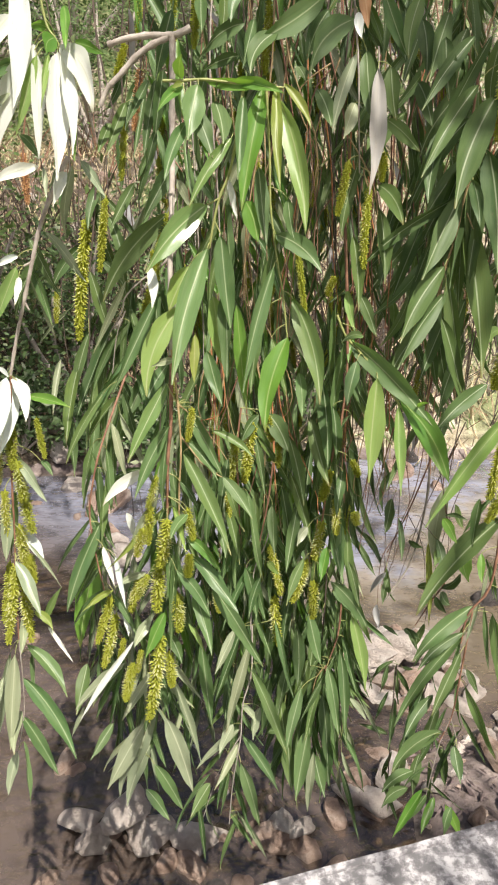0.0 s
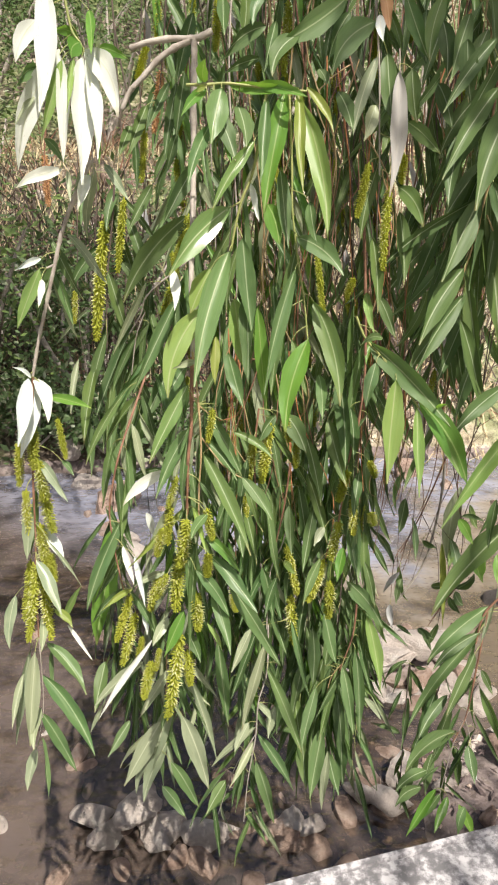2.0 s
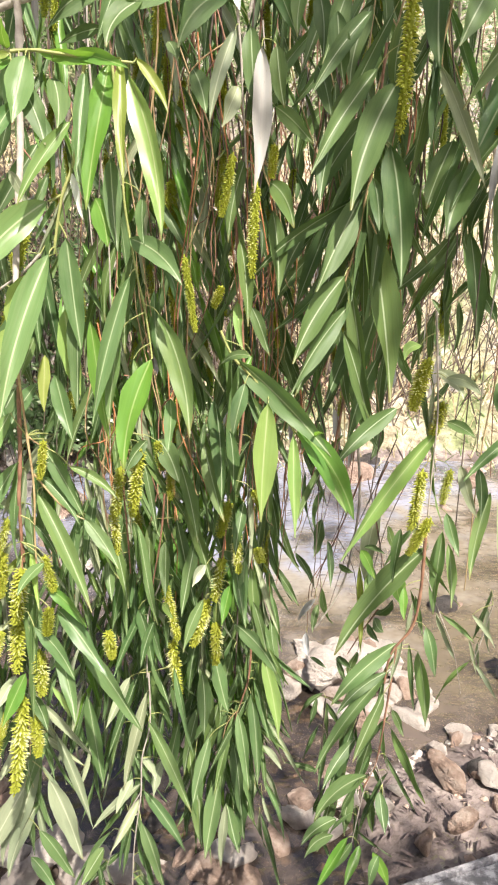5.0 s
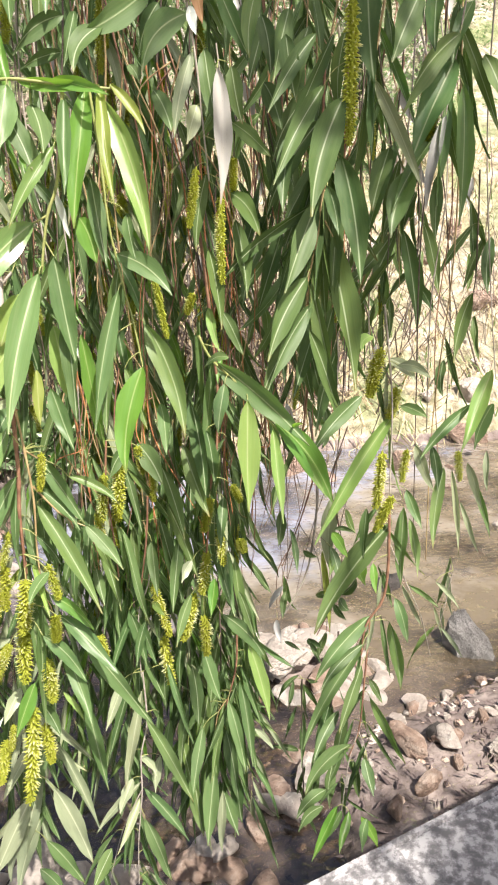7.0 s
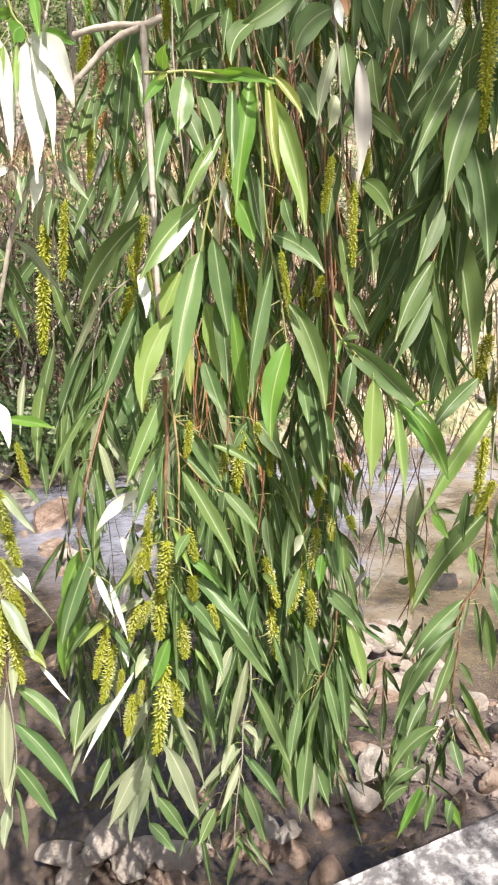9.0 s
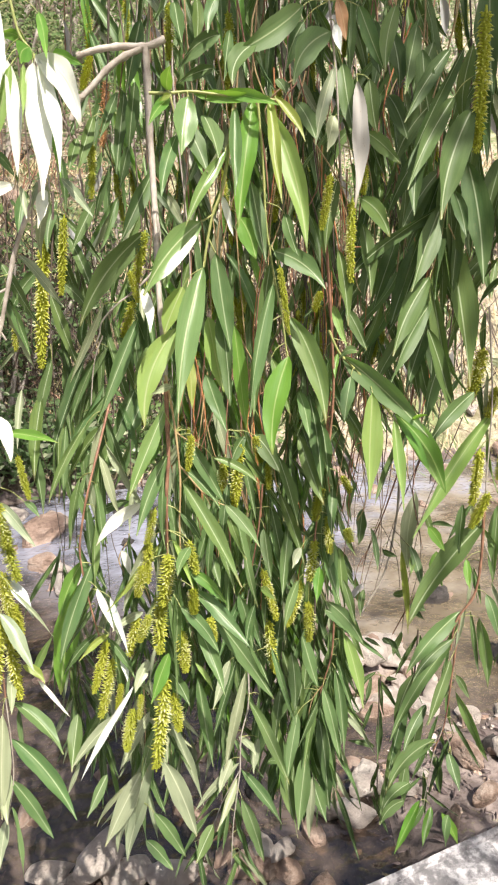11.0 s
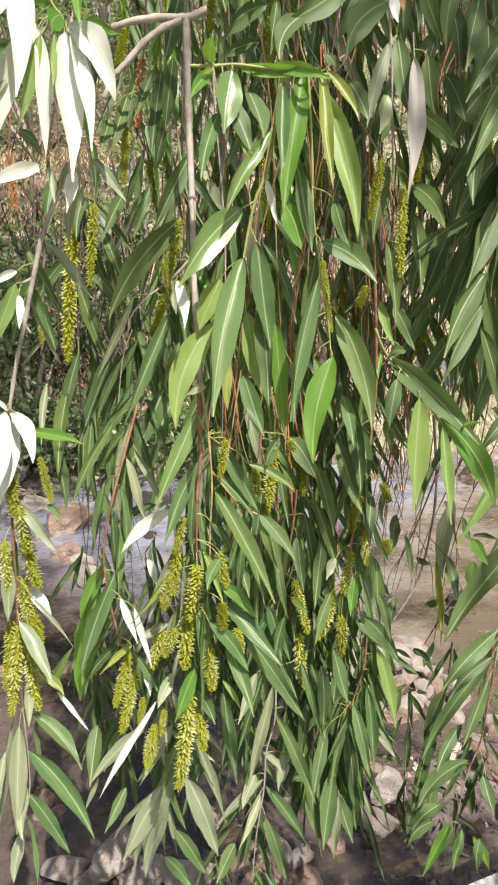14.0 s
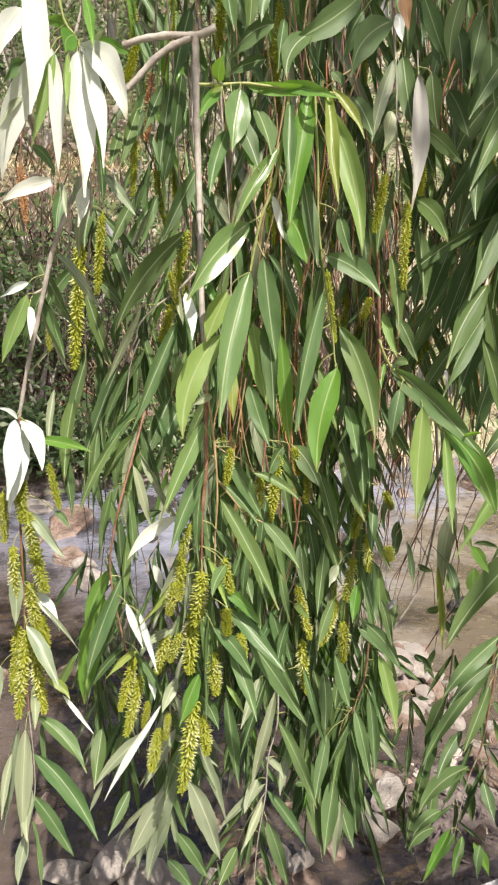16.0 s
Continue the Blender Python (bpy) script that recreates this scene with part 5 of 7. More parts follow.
twig(b, 0.0013, 0.0009, (0.086, 0.630, 1.438), (0.097, 0.630, 1.415), (0.121, 0.630, 1.390), (0.145, 0.630, 1.358), (0.164, 0.630, 1.334), bark='green')
twig(b, 0.0007, 0.0005, (0.127, 0.630, 1.385), (0.131, 0.630, 1.373), bark='green')
leaf(b, (0.100, 0.635, 1.413), (0.183, 0.617, 1.329), 0.0218, -0.04, 13, 'g')
leaf(b, (0.127, 0.620, 1.377), (0.119, 0.606, 1.273), 0.0209, -0.01, -16, 'q')
leaf(b, (0.150, 0.620, 1.348), (0.149, 0.587, 1.265), 0.0114, 0.01, -14, 'q')
leaf(b, (0.154, 0.628, 1.352), (0.207, 0.618, 1.265), 0.0232, -0.07, -17, 'b')
leaf(b, (0.167, 0.632, 1.334), (0.201, 0.619, 1.273), 0.0109, -0.06, 6, 'q')
leaf(b, (0.107, 0.626, 1.393), (0.095, 0.609, 1.352), 0.0130, -0.00, -1, 'g')
leaf(b, (0.169, 0.620, 1.347), (0.172, 0.586, 1.360), 0.0039, -0.10, 4, 'b')
leaf(b, (0.111, 0.620, 1.418), (0.086, 0.591, 1.416), 0.0074, 0.10, -2, 'g')

b = branch('mid', label='willow branch with large slanting leaves in shade-darkened green')
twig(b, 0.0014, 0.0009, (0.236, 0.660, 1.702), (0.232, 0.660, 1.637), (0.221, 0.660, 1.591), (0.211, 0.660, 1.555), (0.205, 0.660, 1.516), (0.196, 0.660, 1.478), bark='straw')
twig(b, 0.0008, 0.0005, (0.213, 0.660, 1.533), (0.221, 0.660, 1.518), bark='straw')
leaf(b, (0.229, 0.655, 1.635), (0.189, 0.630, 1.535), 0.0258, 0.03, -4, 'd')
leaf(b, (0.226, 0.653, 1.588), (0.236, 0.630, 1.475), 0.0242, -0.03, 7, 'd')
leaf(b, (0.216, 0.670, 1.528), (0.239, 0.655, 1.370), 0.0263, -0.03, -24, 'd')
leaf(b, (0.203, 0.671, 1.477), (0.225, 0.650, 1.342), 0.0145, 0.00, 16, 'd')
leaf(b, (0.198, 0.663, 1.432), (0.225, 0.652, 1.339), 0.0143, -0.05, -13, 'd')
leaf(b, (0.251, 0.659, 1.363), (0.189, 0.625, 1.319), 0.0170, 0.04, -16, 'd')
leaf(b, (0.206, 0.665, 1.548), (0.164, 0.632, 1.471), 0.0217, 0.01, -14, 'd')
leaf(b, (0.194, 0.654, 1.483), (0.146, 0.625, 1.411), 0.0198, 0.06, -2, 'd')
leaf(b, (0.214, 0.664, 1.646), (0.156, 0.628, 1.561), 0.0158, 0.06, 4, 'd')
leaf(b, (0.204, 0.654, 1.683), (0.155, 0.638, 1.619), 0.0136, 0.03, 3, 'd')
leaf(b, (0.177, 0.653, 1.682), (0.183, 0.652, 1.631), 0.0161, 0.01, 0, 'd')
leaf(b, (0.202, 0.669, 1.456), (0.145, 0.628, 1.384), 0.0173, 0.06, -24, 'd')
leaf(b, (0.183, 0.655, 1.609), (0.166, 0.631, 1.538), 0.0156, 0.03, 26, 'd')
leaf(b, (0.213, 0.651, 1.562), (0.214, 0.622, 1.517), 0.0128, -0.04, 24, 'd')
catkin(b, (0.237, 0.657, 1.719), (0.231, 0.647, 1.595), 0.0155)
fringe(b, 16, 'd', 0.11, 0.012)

b = branch('mid', label='willow branch with broad olive leaves and one withered grey leaf')
twig(b, 0.0013, 0.0008, (0.302, 0.740, 1.756), (0.293, 0.740, 1.708), (0.290, 0.740, 1.668), (0.313, 0.740, 1.611), bark='straw')
twig(b, 0.0010, 0.0006, (0.385, 0.740, 1.748), (0.379, 0.740, 1.709), (0.375, 0.740, 1.684), (0.368, 0.740, 1.637), bark='grey')
leaf(b, (0.281, 0.744, 1.770), (0.279, 0.725, 1.662), 0.0275, 0.02, 12, 'd')
leaf(b, (0.335, 0.740, 1.745), (0.291, 0.708, 1.674), 0.0246, 0.02, 0, 'd')
leaf(b, (0.373, 0.728, 1.706), (0.294, 0.692, 1.623), 0.0209, 0.07, -25, 'd')
leaf(b, (0.375, 0.741, 1.687), (0.321, 0.719, 1.596), 0.0285, 0.02, 8, 'g')
leaf(b, (0.286, 0.732, 1.667), (0.337, 0.724, 1.561), 0.0132, -0.05, 5, 'p')
leaf(b, (0.367, 0.738, 1.635), (0.345, 0.733, 1.543), 0.0121, 0.04, 5, 'x')
leaf(b, (0.382, 0.733, 1.662), (0.377, 0.721, 1.524), 0.0178, -0.02, -10, 'g')
leaf(b, (0.359, 0.734, 1.577), (0.357, 0.731, 1.512), 0.0137, 0.02, -10, 'd')
leaf(b, (0.338, 0.746, 1.585), (0.304, 0.729, 1.515), 0.0258, 0.05, 10, 'g')
leaf(b, (0.410, 0.745, 1.692), (0.413, 0.705, 1.628), 0.0199, -0.05, -24, 'd')
leaf(b, (0.347, 0.728, 1.748), (0.328, 0.694, 1.682), 0.0176, -0.01, 21, 'd')
leaf(b, (0.397, 0.750, 1.742), (0.365, 0.728, 1.681), 0.0152, 0.05, 0, 'g')
leaf(b, (0.273, 0.729, 1.567), (0.252, 0.693, 1.501), 0.0134, 0.03, 6, 'd')
leaf(b, (0.309, 0.745, 1.606), (0.274, 0.707, 1.544), 0.0198, 0.01, 21, 'd')
catkin(b, (0.362, 0.748, 1.641), (0.350, 0.745, 1.611), 0.0103)
fringe(b, 14, 'dg', 0.11, 0.012)

b = branch('mid', label='shaded willow twigs with sparse dark leaves')
twig(b, 0.0012, 0.0006, (0.411, 0.900, 1.600), (0.416, 0.900, 1.530), (0.413, 0.900, 1.457), (0.408, 0.900, 1.380), bark='twig')
twig(b, 0.0012, 0.0006, (0.499, 0.900, 1.598), (0.502, 0.900, 1.513), (0.501, 0.900, 1.437), (0.474, 0.900, 1.343), bark='twig')
leaf(b, (0.380, 0.890, 1.525), (0.335, 0.874, 1.446), 0.0171, 0.02, 21, 'd')
leaf(b, (0.391, 0.892, 1.525), (0.405, 0.874, 1.390), 0.0213, -0.03, -11, 'd')
leaf(b, (0.425, 0.905, 1.533), (0.442, 0.888, 1.439), 0.0179, -0.04, -21, 'd')
leaf(b, (0.412, 0.897, 1.458), (0.436, 0.889, 1.414), 0.0142, -0.06, -2, 'd')
leaf(b, (0.498, 0.898, 1.438), (0.473, 0.897, 1.342), 0.0193, 0.05, -16, 'd')
leaf(b, (0.507, 0.905, 1.407), (0.496, 0.867, 1.347), 0.0099, 0.01, 20, 'd')
leaf(b, (0.467, 0.910, 1.344), (0.447, 0.874, 1.300), 0.0159, 0.03, 22, 'd')
leaf(b, (0.523, 0.901, 1.512), (0.501, 0.864, 1.440), 0.0166, 0.03, -16, 'd')
twig(b, 0.0016, 0.0012, (0.217, 0.740, 1.437), (0.219, 0.740, 1.381), (0.209, 0.740, 1.296), bark='red')
fringe(b, 14, 'dd', 0.09, 0.012)

b = branch('mid', label='willow shoot with pale yellow catkins and olive leaves')
twig(b, 0.0012, 0.0008, (0.314, 0.760, 1.443), (0.322, 0.760, 1.377), (0.327, 0.760, 1.322), (0.327, 0.760, 1.250), (0.327, 0.760, 1.189), bark='grey')
twig(b, 0.0020, 0.0013, (0.327, 0.760, 1.189), (0.328, 0.760, 1.109), (0.322, 0.760, 1.059), (0.299, 0.760, 1.022), (0.293, 0.760, 0.977), bark='red')
catkin(b, (0.312, 0.761, 1.394), (0.296, 0.753, 1.336), 0.0204)
catkin(b, (0.334, 0.766, 1.344), (0.325, 0.765, 1.305), 0.0183)
catkin(b, (0.318, 0.765, 1.265), (0.305, 0.753, 1.193), 0.0172)
catkin(b, (0.330, 0.755, 1.208), (0.303, 0.747, 1.164), 0.0160)
catkin(b, (0.350, 0.763, 1.265), (0.342, 0.758, 1.223), 0.0131)
leaf(b, (0.324, 0.768, 1.379), (0.345, 0.739, 1.351), 0.0146, -0.08, -17, 'p')
leaf(b, (0.329, 0.752, 1.373), (0.361, 0.732, 1.357), 0.0129, -0.10, 8, 'p')
leaf(b, (0.340, 0.765, 1.321), (0.366, 0.744, 1.307), 0.0133, -0.06, 8, 'g')
leaf(b, (0.335, 0.769, 1.312), (0.224, 0.747, 1.159), 0.0194, 0.03, -4, 'q')
leaf(b, (0.364, 0.772, 1.266), (0.374, 0.739, 1.214), 0.0139, -0.01, 9, 'p')
leaf(b, (0.349, 0.759, 1.212), (0.354, 0.723, 1.173), 0.0130, -0.01, 13, 'g')
leaf(b, (0.396, 0.756, 1.238), (0.364, 0.712, 1.151), 0.0140, 0.03, -11, 'g')
leaf(b, (0.427, 0.758, 1.316), (0.355, 0.738, 1.260), 0.0137, 0.04, -9, 'g')
leaf(b, (0.452, 0.755, 1.359), (0.396, 0.718, 1.270), 0.0189, 0.01, 9, 'q')
leaf(b, (0.460, 0.760, 1.315), (0.434, 0.756, 1.259), 0.0168, 0.06, -14, 'g')
leaf(b, (0.334, 0.766, 1.166), (0.219, 0.747, 1.033), 0.0296, 0.03, 19, 'd')
leaf(b, (0.350, 0.767, 1.185), (0.340, 0.753, 1.080), 0.0171, -0.01, 15, 'g')
leaf(b, (0.359, 0.769, 1.167), (0.356, 0.735, 1.101), 0.0114, -0.03, -16, 'g')
leaf(b, (0.307, 0.760, 1.114), (0.303, 0.739, 1.082), 0.0099, 0.01, -7, 'b')
leaf(b, (0.251, 0.758, 1.166), (0.260, 0.730, 1.143), 0.0140, -0.06, 16, 'b')
leaf(b, (0.255, 0.760, 1.168), (0.268, 0.721, 1.179), 0.0061, -0.10, -23, 'd')
leaf(b, (0.296, 0.757, 1.194), (0.283, 0.738, 1.134), 0.0127, -0.01, 24, 'd')
leaf(b, (0.404, 0.750, 1.238), (0.411, 0.735, 1.126), 0.0076, -0.03, -5, 'p')
leaf(b, (0.418, 0.750, 1.192), (0.440, 0.736, 1.122), 0.0067, -0.01, -6, 'p')
leaf(b, (0.442, 0.764, 1.215), (0.459, 0.744, 1.140), 0.0090, -0.04, 3, 'g')
leaf(b, (0.461, 0.769, 1.250), (0.456, 0.755, 1.199), 0.0080, 0.02, 11, 'p')
leaf(b, (0.430, 0.760, 1.240), (0.443, 0.744, 1.179), 0.0113, -0.04, 12, 'p')
leaf(b, (0.382, 0.762, 1.266), (0.380, 0.741, 1.214), 0.0127, -0.03, -5, 'd')
catkin(b, (0.416, 0.759, 1.258), (0.420, 0.757, 1.217), 0.0120)
leaf(b, (0.300, 0.759, 1.408), (0.272, 0.719, 1.400), 0.0124, 0.08, 10, 'q')
twig(b, 0.0007, 0.0004, (0.329, 0.760, 1.140), (0.354, 0.760, 1.079), (0.377, 0.760, 1.025), (0.394, 0.760, 0.959), bark='grey')
twig(b, 0.0006, 0.0004, (0.420, 0.760, 1.089), (0.410, 0.760, 1.030), (0.403, 0.760, 1.003), bark='grey')
leaf(b, (0.395, 0.758, 1.076), (0.408, 0.716, 1.056), 0.0064, -0.08, -11, 'p')
leaf(b, (0.339, 0.759, 1.059), (0.342, 0.726, 1.011), 0.0148, -0.04, 2, 'g')
fringe(b, 20, 'gpgdp', 0.075, 0.0065)

b = branch('mid', label='reddish willow shoot with olive leaves hanging low over the creek')
twig(b, 0.0016, 0.0009, (0.306, 0.765, 1.025), (0.303, 0.765, 0.972), (0.300, 0.765, 0.927), (0.294, 0.765, 0.852), (0.279, 0.765, 0.805), bark='red')
twig(b, 0.0009, 0.0005, (0.297, 0.765, 0.861), (0.281, 0.765, 0.805), (0.274, 0.765, 0.755), (0.268, 0.765, 0.701), bark='grey')
twig(b, 0.0007, 0.0004, (0.292, 0.765, 0.850), (0.307, 0.765, 0.799), (0.312, 0.765, 0.736), bark='grey')
leaf(b, (0.307, 0.767, 1.031), (0.220, 0.736, 0.965), 0.0220, 0.04, -15, 'g')
leaf(b, (0.293, 0.755, 0.997), (0.226, 0.727, 0.957), 0.0143, 0.08, -15, 'd')
leaf(b, (0.299, 0.763, 0.992), (0.204, 0.750, 0.844), 0.0163, 0.07, 1, 'g')
leaf(b, (0.312, 0.777, 0.922), (0.321, 0.752, 0.899), 0.0100, -0.02, 6, 'd')
leaf(b, (0.311, 0.773, 0.898), (0.365, 0.765, 0.768), 0.0132, -0.02, 17, 'g')
leaf(b, (0.285, 0.773, 0.818), (0.211, 0.769, 0.746), 0.0220, 0.08, 13, 'g')
leaf(b, (0.244, 0.762, 0.756), (0.190, 0.727, 0.755), 0.0170, 0.05, 19, 'd')
leaf(b, (0.244, 0.777, 0.709), (0.203, 0.771, 0.678), 0.0164, 0.08, -17, 'd')
leaf(b, (0.290, 0.777, 0.784), (0.300, 0.776, 0.709), 0.0123, 0.01, -17, 'd')
leaf(b, (0.299, 0.757, 0.806), (0.297, 0.716, 0.777), 0.0159, 0.00, -6, 'd')
leaf(b, (0.304, 0.758, 0.799), (0.315, 0.749, 0.750), 0.0068, -0.01, -9, 'w')
leaf(b, (0.263, 0.765, 0.718), (0.215, 0.739, 0.655), 0.0138, 0.02, 14, 'b')
leaf(b, (0.302, 0.772, 0.682), (0.323, 0.758, 0.630), 0.0140, -0.02, -5, 'b')
leaf(b, (0.279, 0.761, 0.707), (0.251, 0.723, 0.680), 0.0131, 0.00, -16, 'b')
leaf(b, (0.269, 0.765, 0.708), (0.239, 0.753, 0.670), 0.0118, 0.02, -16, 'g')
leaf(b, (0.306, 0.758, 0.691), (0.281, 0.714, 0.683), 0.0129, 0.03, -10, 'g')
leaf(b, (0.334, 0.764, 1.021), (0.352, 0.762, 0.910), 0.0166, -0.03, 9, 'g')
leaf(b, (0.292, 0.756, 0.963), (0.250, 0.724, 0.886), 0.0157, 0.01, -24, 'd')
leaf(b, (0.260, 0.756, 0.895), (0.211, 0.711, 0.860), 0.0150, 0.06, -13, 'd')
fringe(b, 16, 'gdgd', 0.080, 0.0065)

b = branch('mid', label='lower end of a willow branch with narrow dark leaves')
twig(b, 0.0014, 0.0007, (0.122, 0.740, 1.053), (0.119, 0.740, 1.003), (0.107, 0.740, 0.958), (0.095, 0.740, 0.912), bark='red')
twig(b, 0.0008, 0.0004, (0.107, 0.740, 0.958), (0.091, 0.740, 0.931), (0.084, 0.740, 0.868), bark='straw')
leaf(b, (0.122, 0.732, 0.988), (0.130, 0.720, 0.864), 0.0138, -0.03, -3, 'g')
leaf(b, (0.106, 0.734, 0.959), (0.116, 0.690, 0.882), 0.0150, -0.04, 9, 'g')
leaf(b, (0.101, 0.739, 0.911), (0.109, 0.729, 0.793), 0.0162, -0.03, 12, 'd')
leaf(b, (0.092, 0.750, 0.918), (0.081, 0.725, 0.837), 0.0120, 0.02, 5, 'g')
leaf(b, (0.078, 0.730, 1.042), (0.093, 0.709, 0.978), 0.0168, -0.01, -17, 'g')
leaf(b, (0.071, 0.732, 0.924), (0.049, 0.698, 0.853), 0.0152, -0.01, -6, 'g')
leaf(b, (0.083, 0.734, 0.856), (0.064, 0.706, 0.761), 0.0215, -0.01, 12, 'g')
leaf(b, (0.093, 0.746, 0.804), (0.106, 0.719, 0.751), 0.0168, -0.01, -8, 'd')
leaf(b, (0.092, 0.734, 0.816), (0.083, 0.725, 0.715), 0.0116, 0.02, -1, 'p')
leaf(b, (0.137, 0.744, 1.031), (0.154, 0.718, 0.933), 0.0169, -0.04, -9, 'q')
leaf(b, (0.063, 0.728, 1.022), (0.063, 0.715, 0.940), 0.0165, -0.03, -6, 'd')
leaf(b, (0.110, 0.744, 1.069), (0.142, 0.734, 1.029), 0.0162, -0.08, -10, 'g')
leaf(b, (0.129, 0.750, 0.994), (0.152, 0.745, 0.942), 0.0068, -0.03, -3, 'd')
leaf(b, (0.138, 0.735, 0.908), (0.161, 0.724, 0.877), 0.0083, -0.08, 3, 'p')
leaf(b, (0.056, 0.747, 0.820), (0.060, 0.718, 0.763), 0.0209, 0.01, 24, 'd')
leaf(b, (0.083, 0.752, 0.958), (0.063, 0.751, 0.872), 0.0165, -0.00, 5, 'd')
leaf(b, (0.113, 0.744, 0.831), (0.112, 0.730, 0.758), 0.0189, 0.02, 19, 'd')
fringe(b, 40, 'gdgd', 0.095, 0.0080)

b = branch('mid', label='thin grey willow twigs with faded narrow grey-green leaves')
twig(b, 0.0011, 0.0007, (0.004, 0.700, 1.045), (0.003, 0.700, 0.974), (-0.008, 0.700, 0.926), (-0.011, 0.700, 0.875), (-0.016, 0.700, 0.839), (-0.023, 0.700, 0.788), (-0.028, 0.700, 0.723), bark='grey')
twig(b, 0.0008, 0.0004, (-0.011, 0.700, 0.875), (-0.040, 0.700, 0.817), (-0.064, 0.700, 0.736), bark='grey')
twig(b, 0.0007, 0.0004, (-0.016, 0.700, 0.841), (-0.033, 0.700, 0.829), bark='grey')
leaf(b, (0.001, 0.703, 1.016), (-0.032, 0.687, 0.888), 0.0129, 0.00, -1, 'p')
leaf(b, (-0.012, 0.701, 0.885), (-0.073, 0.693, 0.826), 0.0099, 0.04, 3, 'p')
leaf(b, (-0.013, 0.708, 0.857), (-0.047, 0.667, 0.817), 0.0100, 0.01, -7, 'p')
leaf(b, (0.003, 0.689, 0.987), (0.050, 0.677, 0.860), 0.0144, -0.06, -8, 'g')
leaf(b, (-0.009, 0.708, 0.869), (0.039, 0.696, 0.784), 0.0133, -0.03, -6, 'g')
leaf(b, (-0.011, 0.691, 0.839), (0.012, 0.680, 0.738), 0.0171, -0.04, 15, 'g')
leaf(b, (0.015, 0.707, 0.915), (0.004, 0.690, 0.877), 0.0118, 0.04, -15, 'p')
leaf(b, (0.033, 0.697, 1.054), (0.054, 0.653, 0.969), 0.0077, -0.00, 6, 'g')
leaf(b, (-0.021, 0.705, 0.889), (-0.041, 0.684, 0.860), 0.0128, 0.01, 9, 'p')
leaf(b, (-0.010, 0.711, 0.916), (0.008, 0.683, 0.907), 0.0091, -0.07, -10, 'p')
leaf(b, (0.025, 0.707, 0.874), (0.041, 0.695, 0.875), 0.0104, -0.10, -4, 'g')
leaf(b, (-0.017, 0.703, 1.037), (-0.043, 0.675, 0.991), 0.0116, 0.01, 15, 'p')
fringe(b, 24, 'pgd', 0.085, 0.0075)

b = branch('mid', label='shaded willow branch with crossing leaves in shade-darkened green')
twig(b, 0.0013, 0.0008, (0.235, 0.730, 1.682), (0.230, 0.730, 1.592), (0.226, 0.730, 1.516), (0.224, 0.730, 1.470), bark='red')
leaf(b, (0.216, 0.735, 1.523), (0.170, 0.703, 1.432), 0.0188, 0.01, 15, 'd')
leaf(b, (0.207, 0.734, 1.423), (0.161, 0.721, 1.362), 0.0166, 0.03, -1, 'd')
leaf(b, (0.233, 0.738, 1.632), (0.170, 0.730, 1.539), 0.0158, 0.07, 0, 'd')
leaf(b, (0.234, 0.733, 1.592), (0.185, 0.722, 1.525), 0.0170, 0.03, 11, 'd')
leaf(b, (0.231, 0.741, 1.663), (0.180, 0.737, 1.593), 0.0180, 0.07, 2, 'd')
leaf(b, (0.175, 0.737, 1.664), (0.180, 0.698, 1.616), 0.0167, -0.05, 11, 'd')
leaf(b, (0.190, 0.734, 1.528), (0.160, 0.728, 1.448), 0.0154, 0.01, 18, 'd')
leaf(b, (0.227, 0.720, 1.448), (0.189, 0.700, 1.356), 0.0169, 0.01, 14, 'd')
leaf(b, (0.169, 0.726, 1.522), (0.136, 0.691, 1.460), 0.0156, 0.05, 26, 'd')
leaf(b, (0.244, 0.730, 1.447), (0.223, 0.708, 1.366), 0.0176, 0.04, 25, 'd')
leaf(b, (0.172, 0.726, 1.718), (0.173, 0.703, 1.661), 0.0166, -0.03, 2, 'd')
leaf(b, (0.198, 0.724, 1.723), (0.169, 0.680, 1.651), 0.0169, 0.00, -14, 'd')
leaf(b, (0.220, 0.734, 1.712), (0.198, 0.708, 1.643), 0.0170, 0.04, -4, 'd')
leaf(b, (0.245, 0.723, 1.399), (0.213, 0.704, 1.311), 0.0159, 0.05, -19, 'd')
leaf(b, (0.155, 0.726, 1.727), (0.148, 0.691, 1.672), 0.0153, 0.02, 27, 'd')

b = branch('mid', label='thin willow shoots with many narrow dark leaves low down')
twig(b, 0.0010, 0.0006, (0.063, 0.780, 1.139), (0.062, 0.780, 1.043), (0.057, 0.780, 0.940), (0.053, 0.780, 0.810), bark='twig')
twig(b, 0.0010, 0.0006, (0.107, 0.780, 1.105), (0.105, 0.780, 1.006), (0.099, 0.780, 0.891), (0.099, 0.780, 0.766), bark='twig')
twig(b, 0.0010, 0.0006, (-0.001, 0.780, 1.096), (-0.009, 0.780, 0.997), (-0.025, 0.780, 0.892), bark='twig')
leaf(b, (0.060, 0.771, 1.057), (0.045, 0.745, 0.976), 0.0121, 0.03, 1, 'd')
leaf(b, (0.059, 0.774, 0.996), (0.074, 0.768, 0.894), 0.0131, -0.03, -11, 'd')
leaf(b, (0.056, 0.771, 0.937), (0.036, 0.730, 0.869), 0.0143, -0.01, 24, 'd')
leaf(b, (0.052, 0.769, 0.867), (0.056, 0.729, 0.785), 0.0161, 0.01, -21, 'd')
leaf(b, (0.054, 0.788, 0.802), (0.035, 0.764, 0.729), 0.0139, 0.04, 17, 'd')
leaf(b, (0.101, 0.768, 1.023), (0.084, 0.754, 0.931), 0.0128, 0.04, 12, 'd')
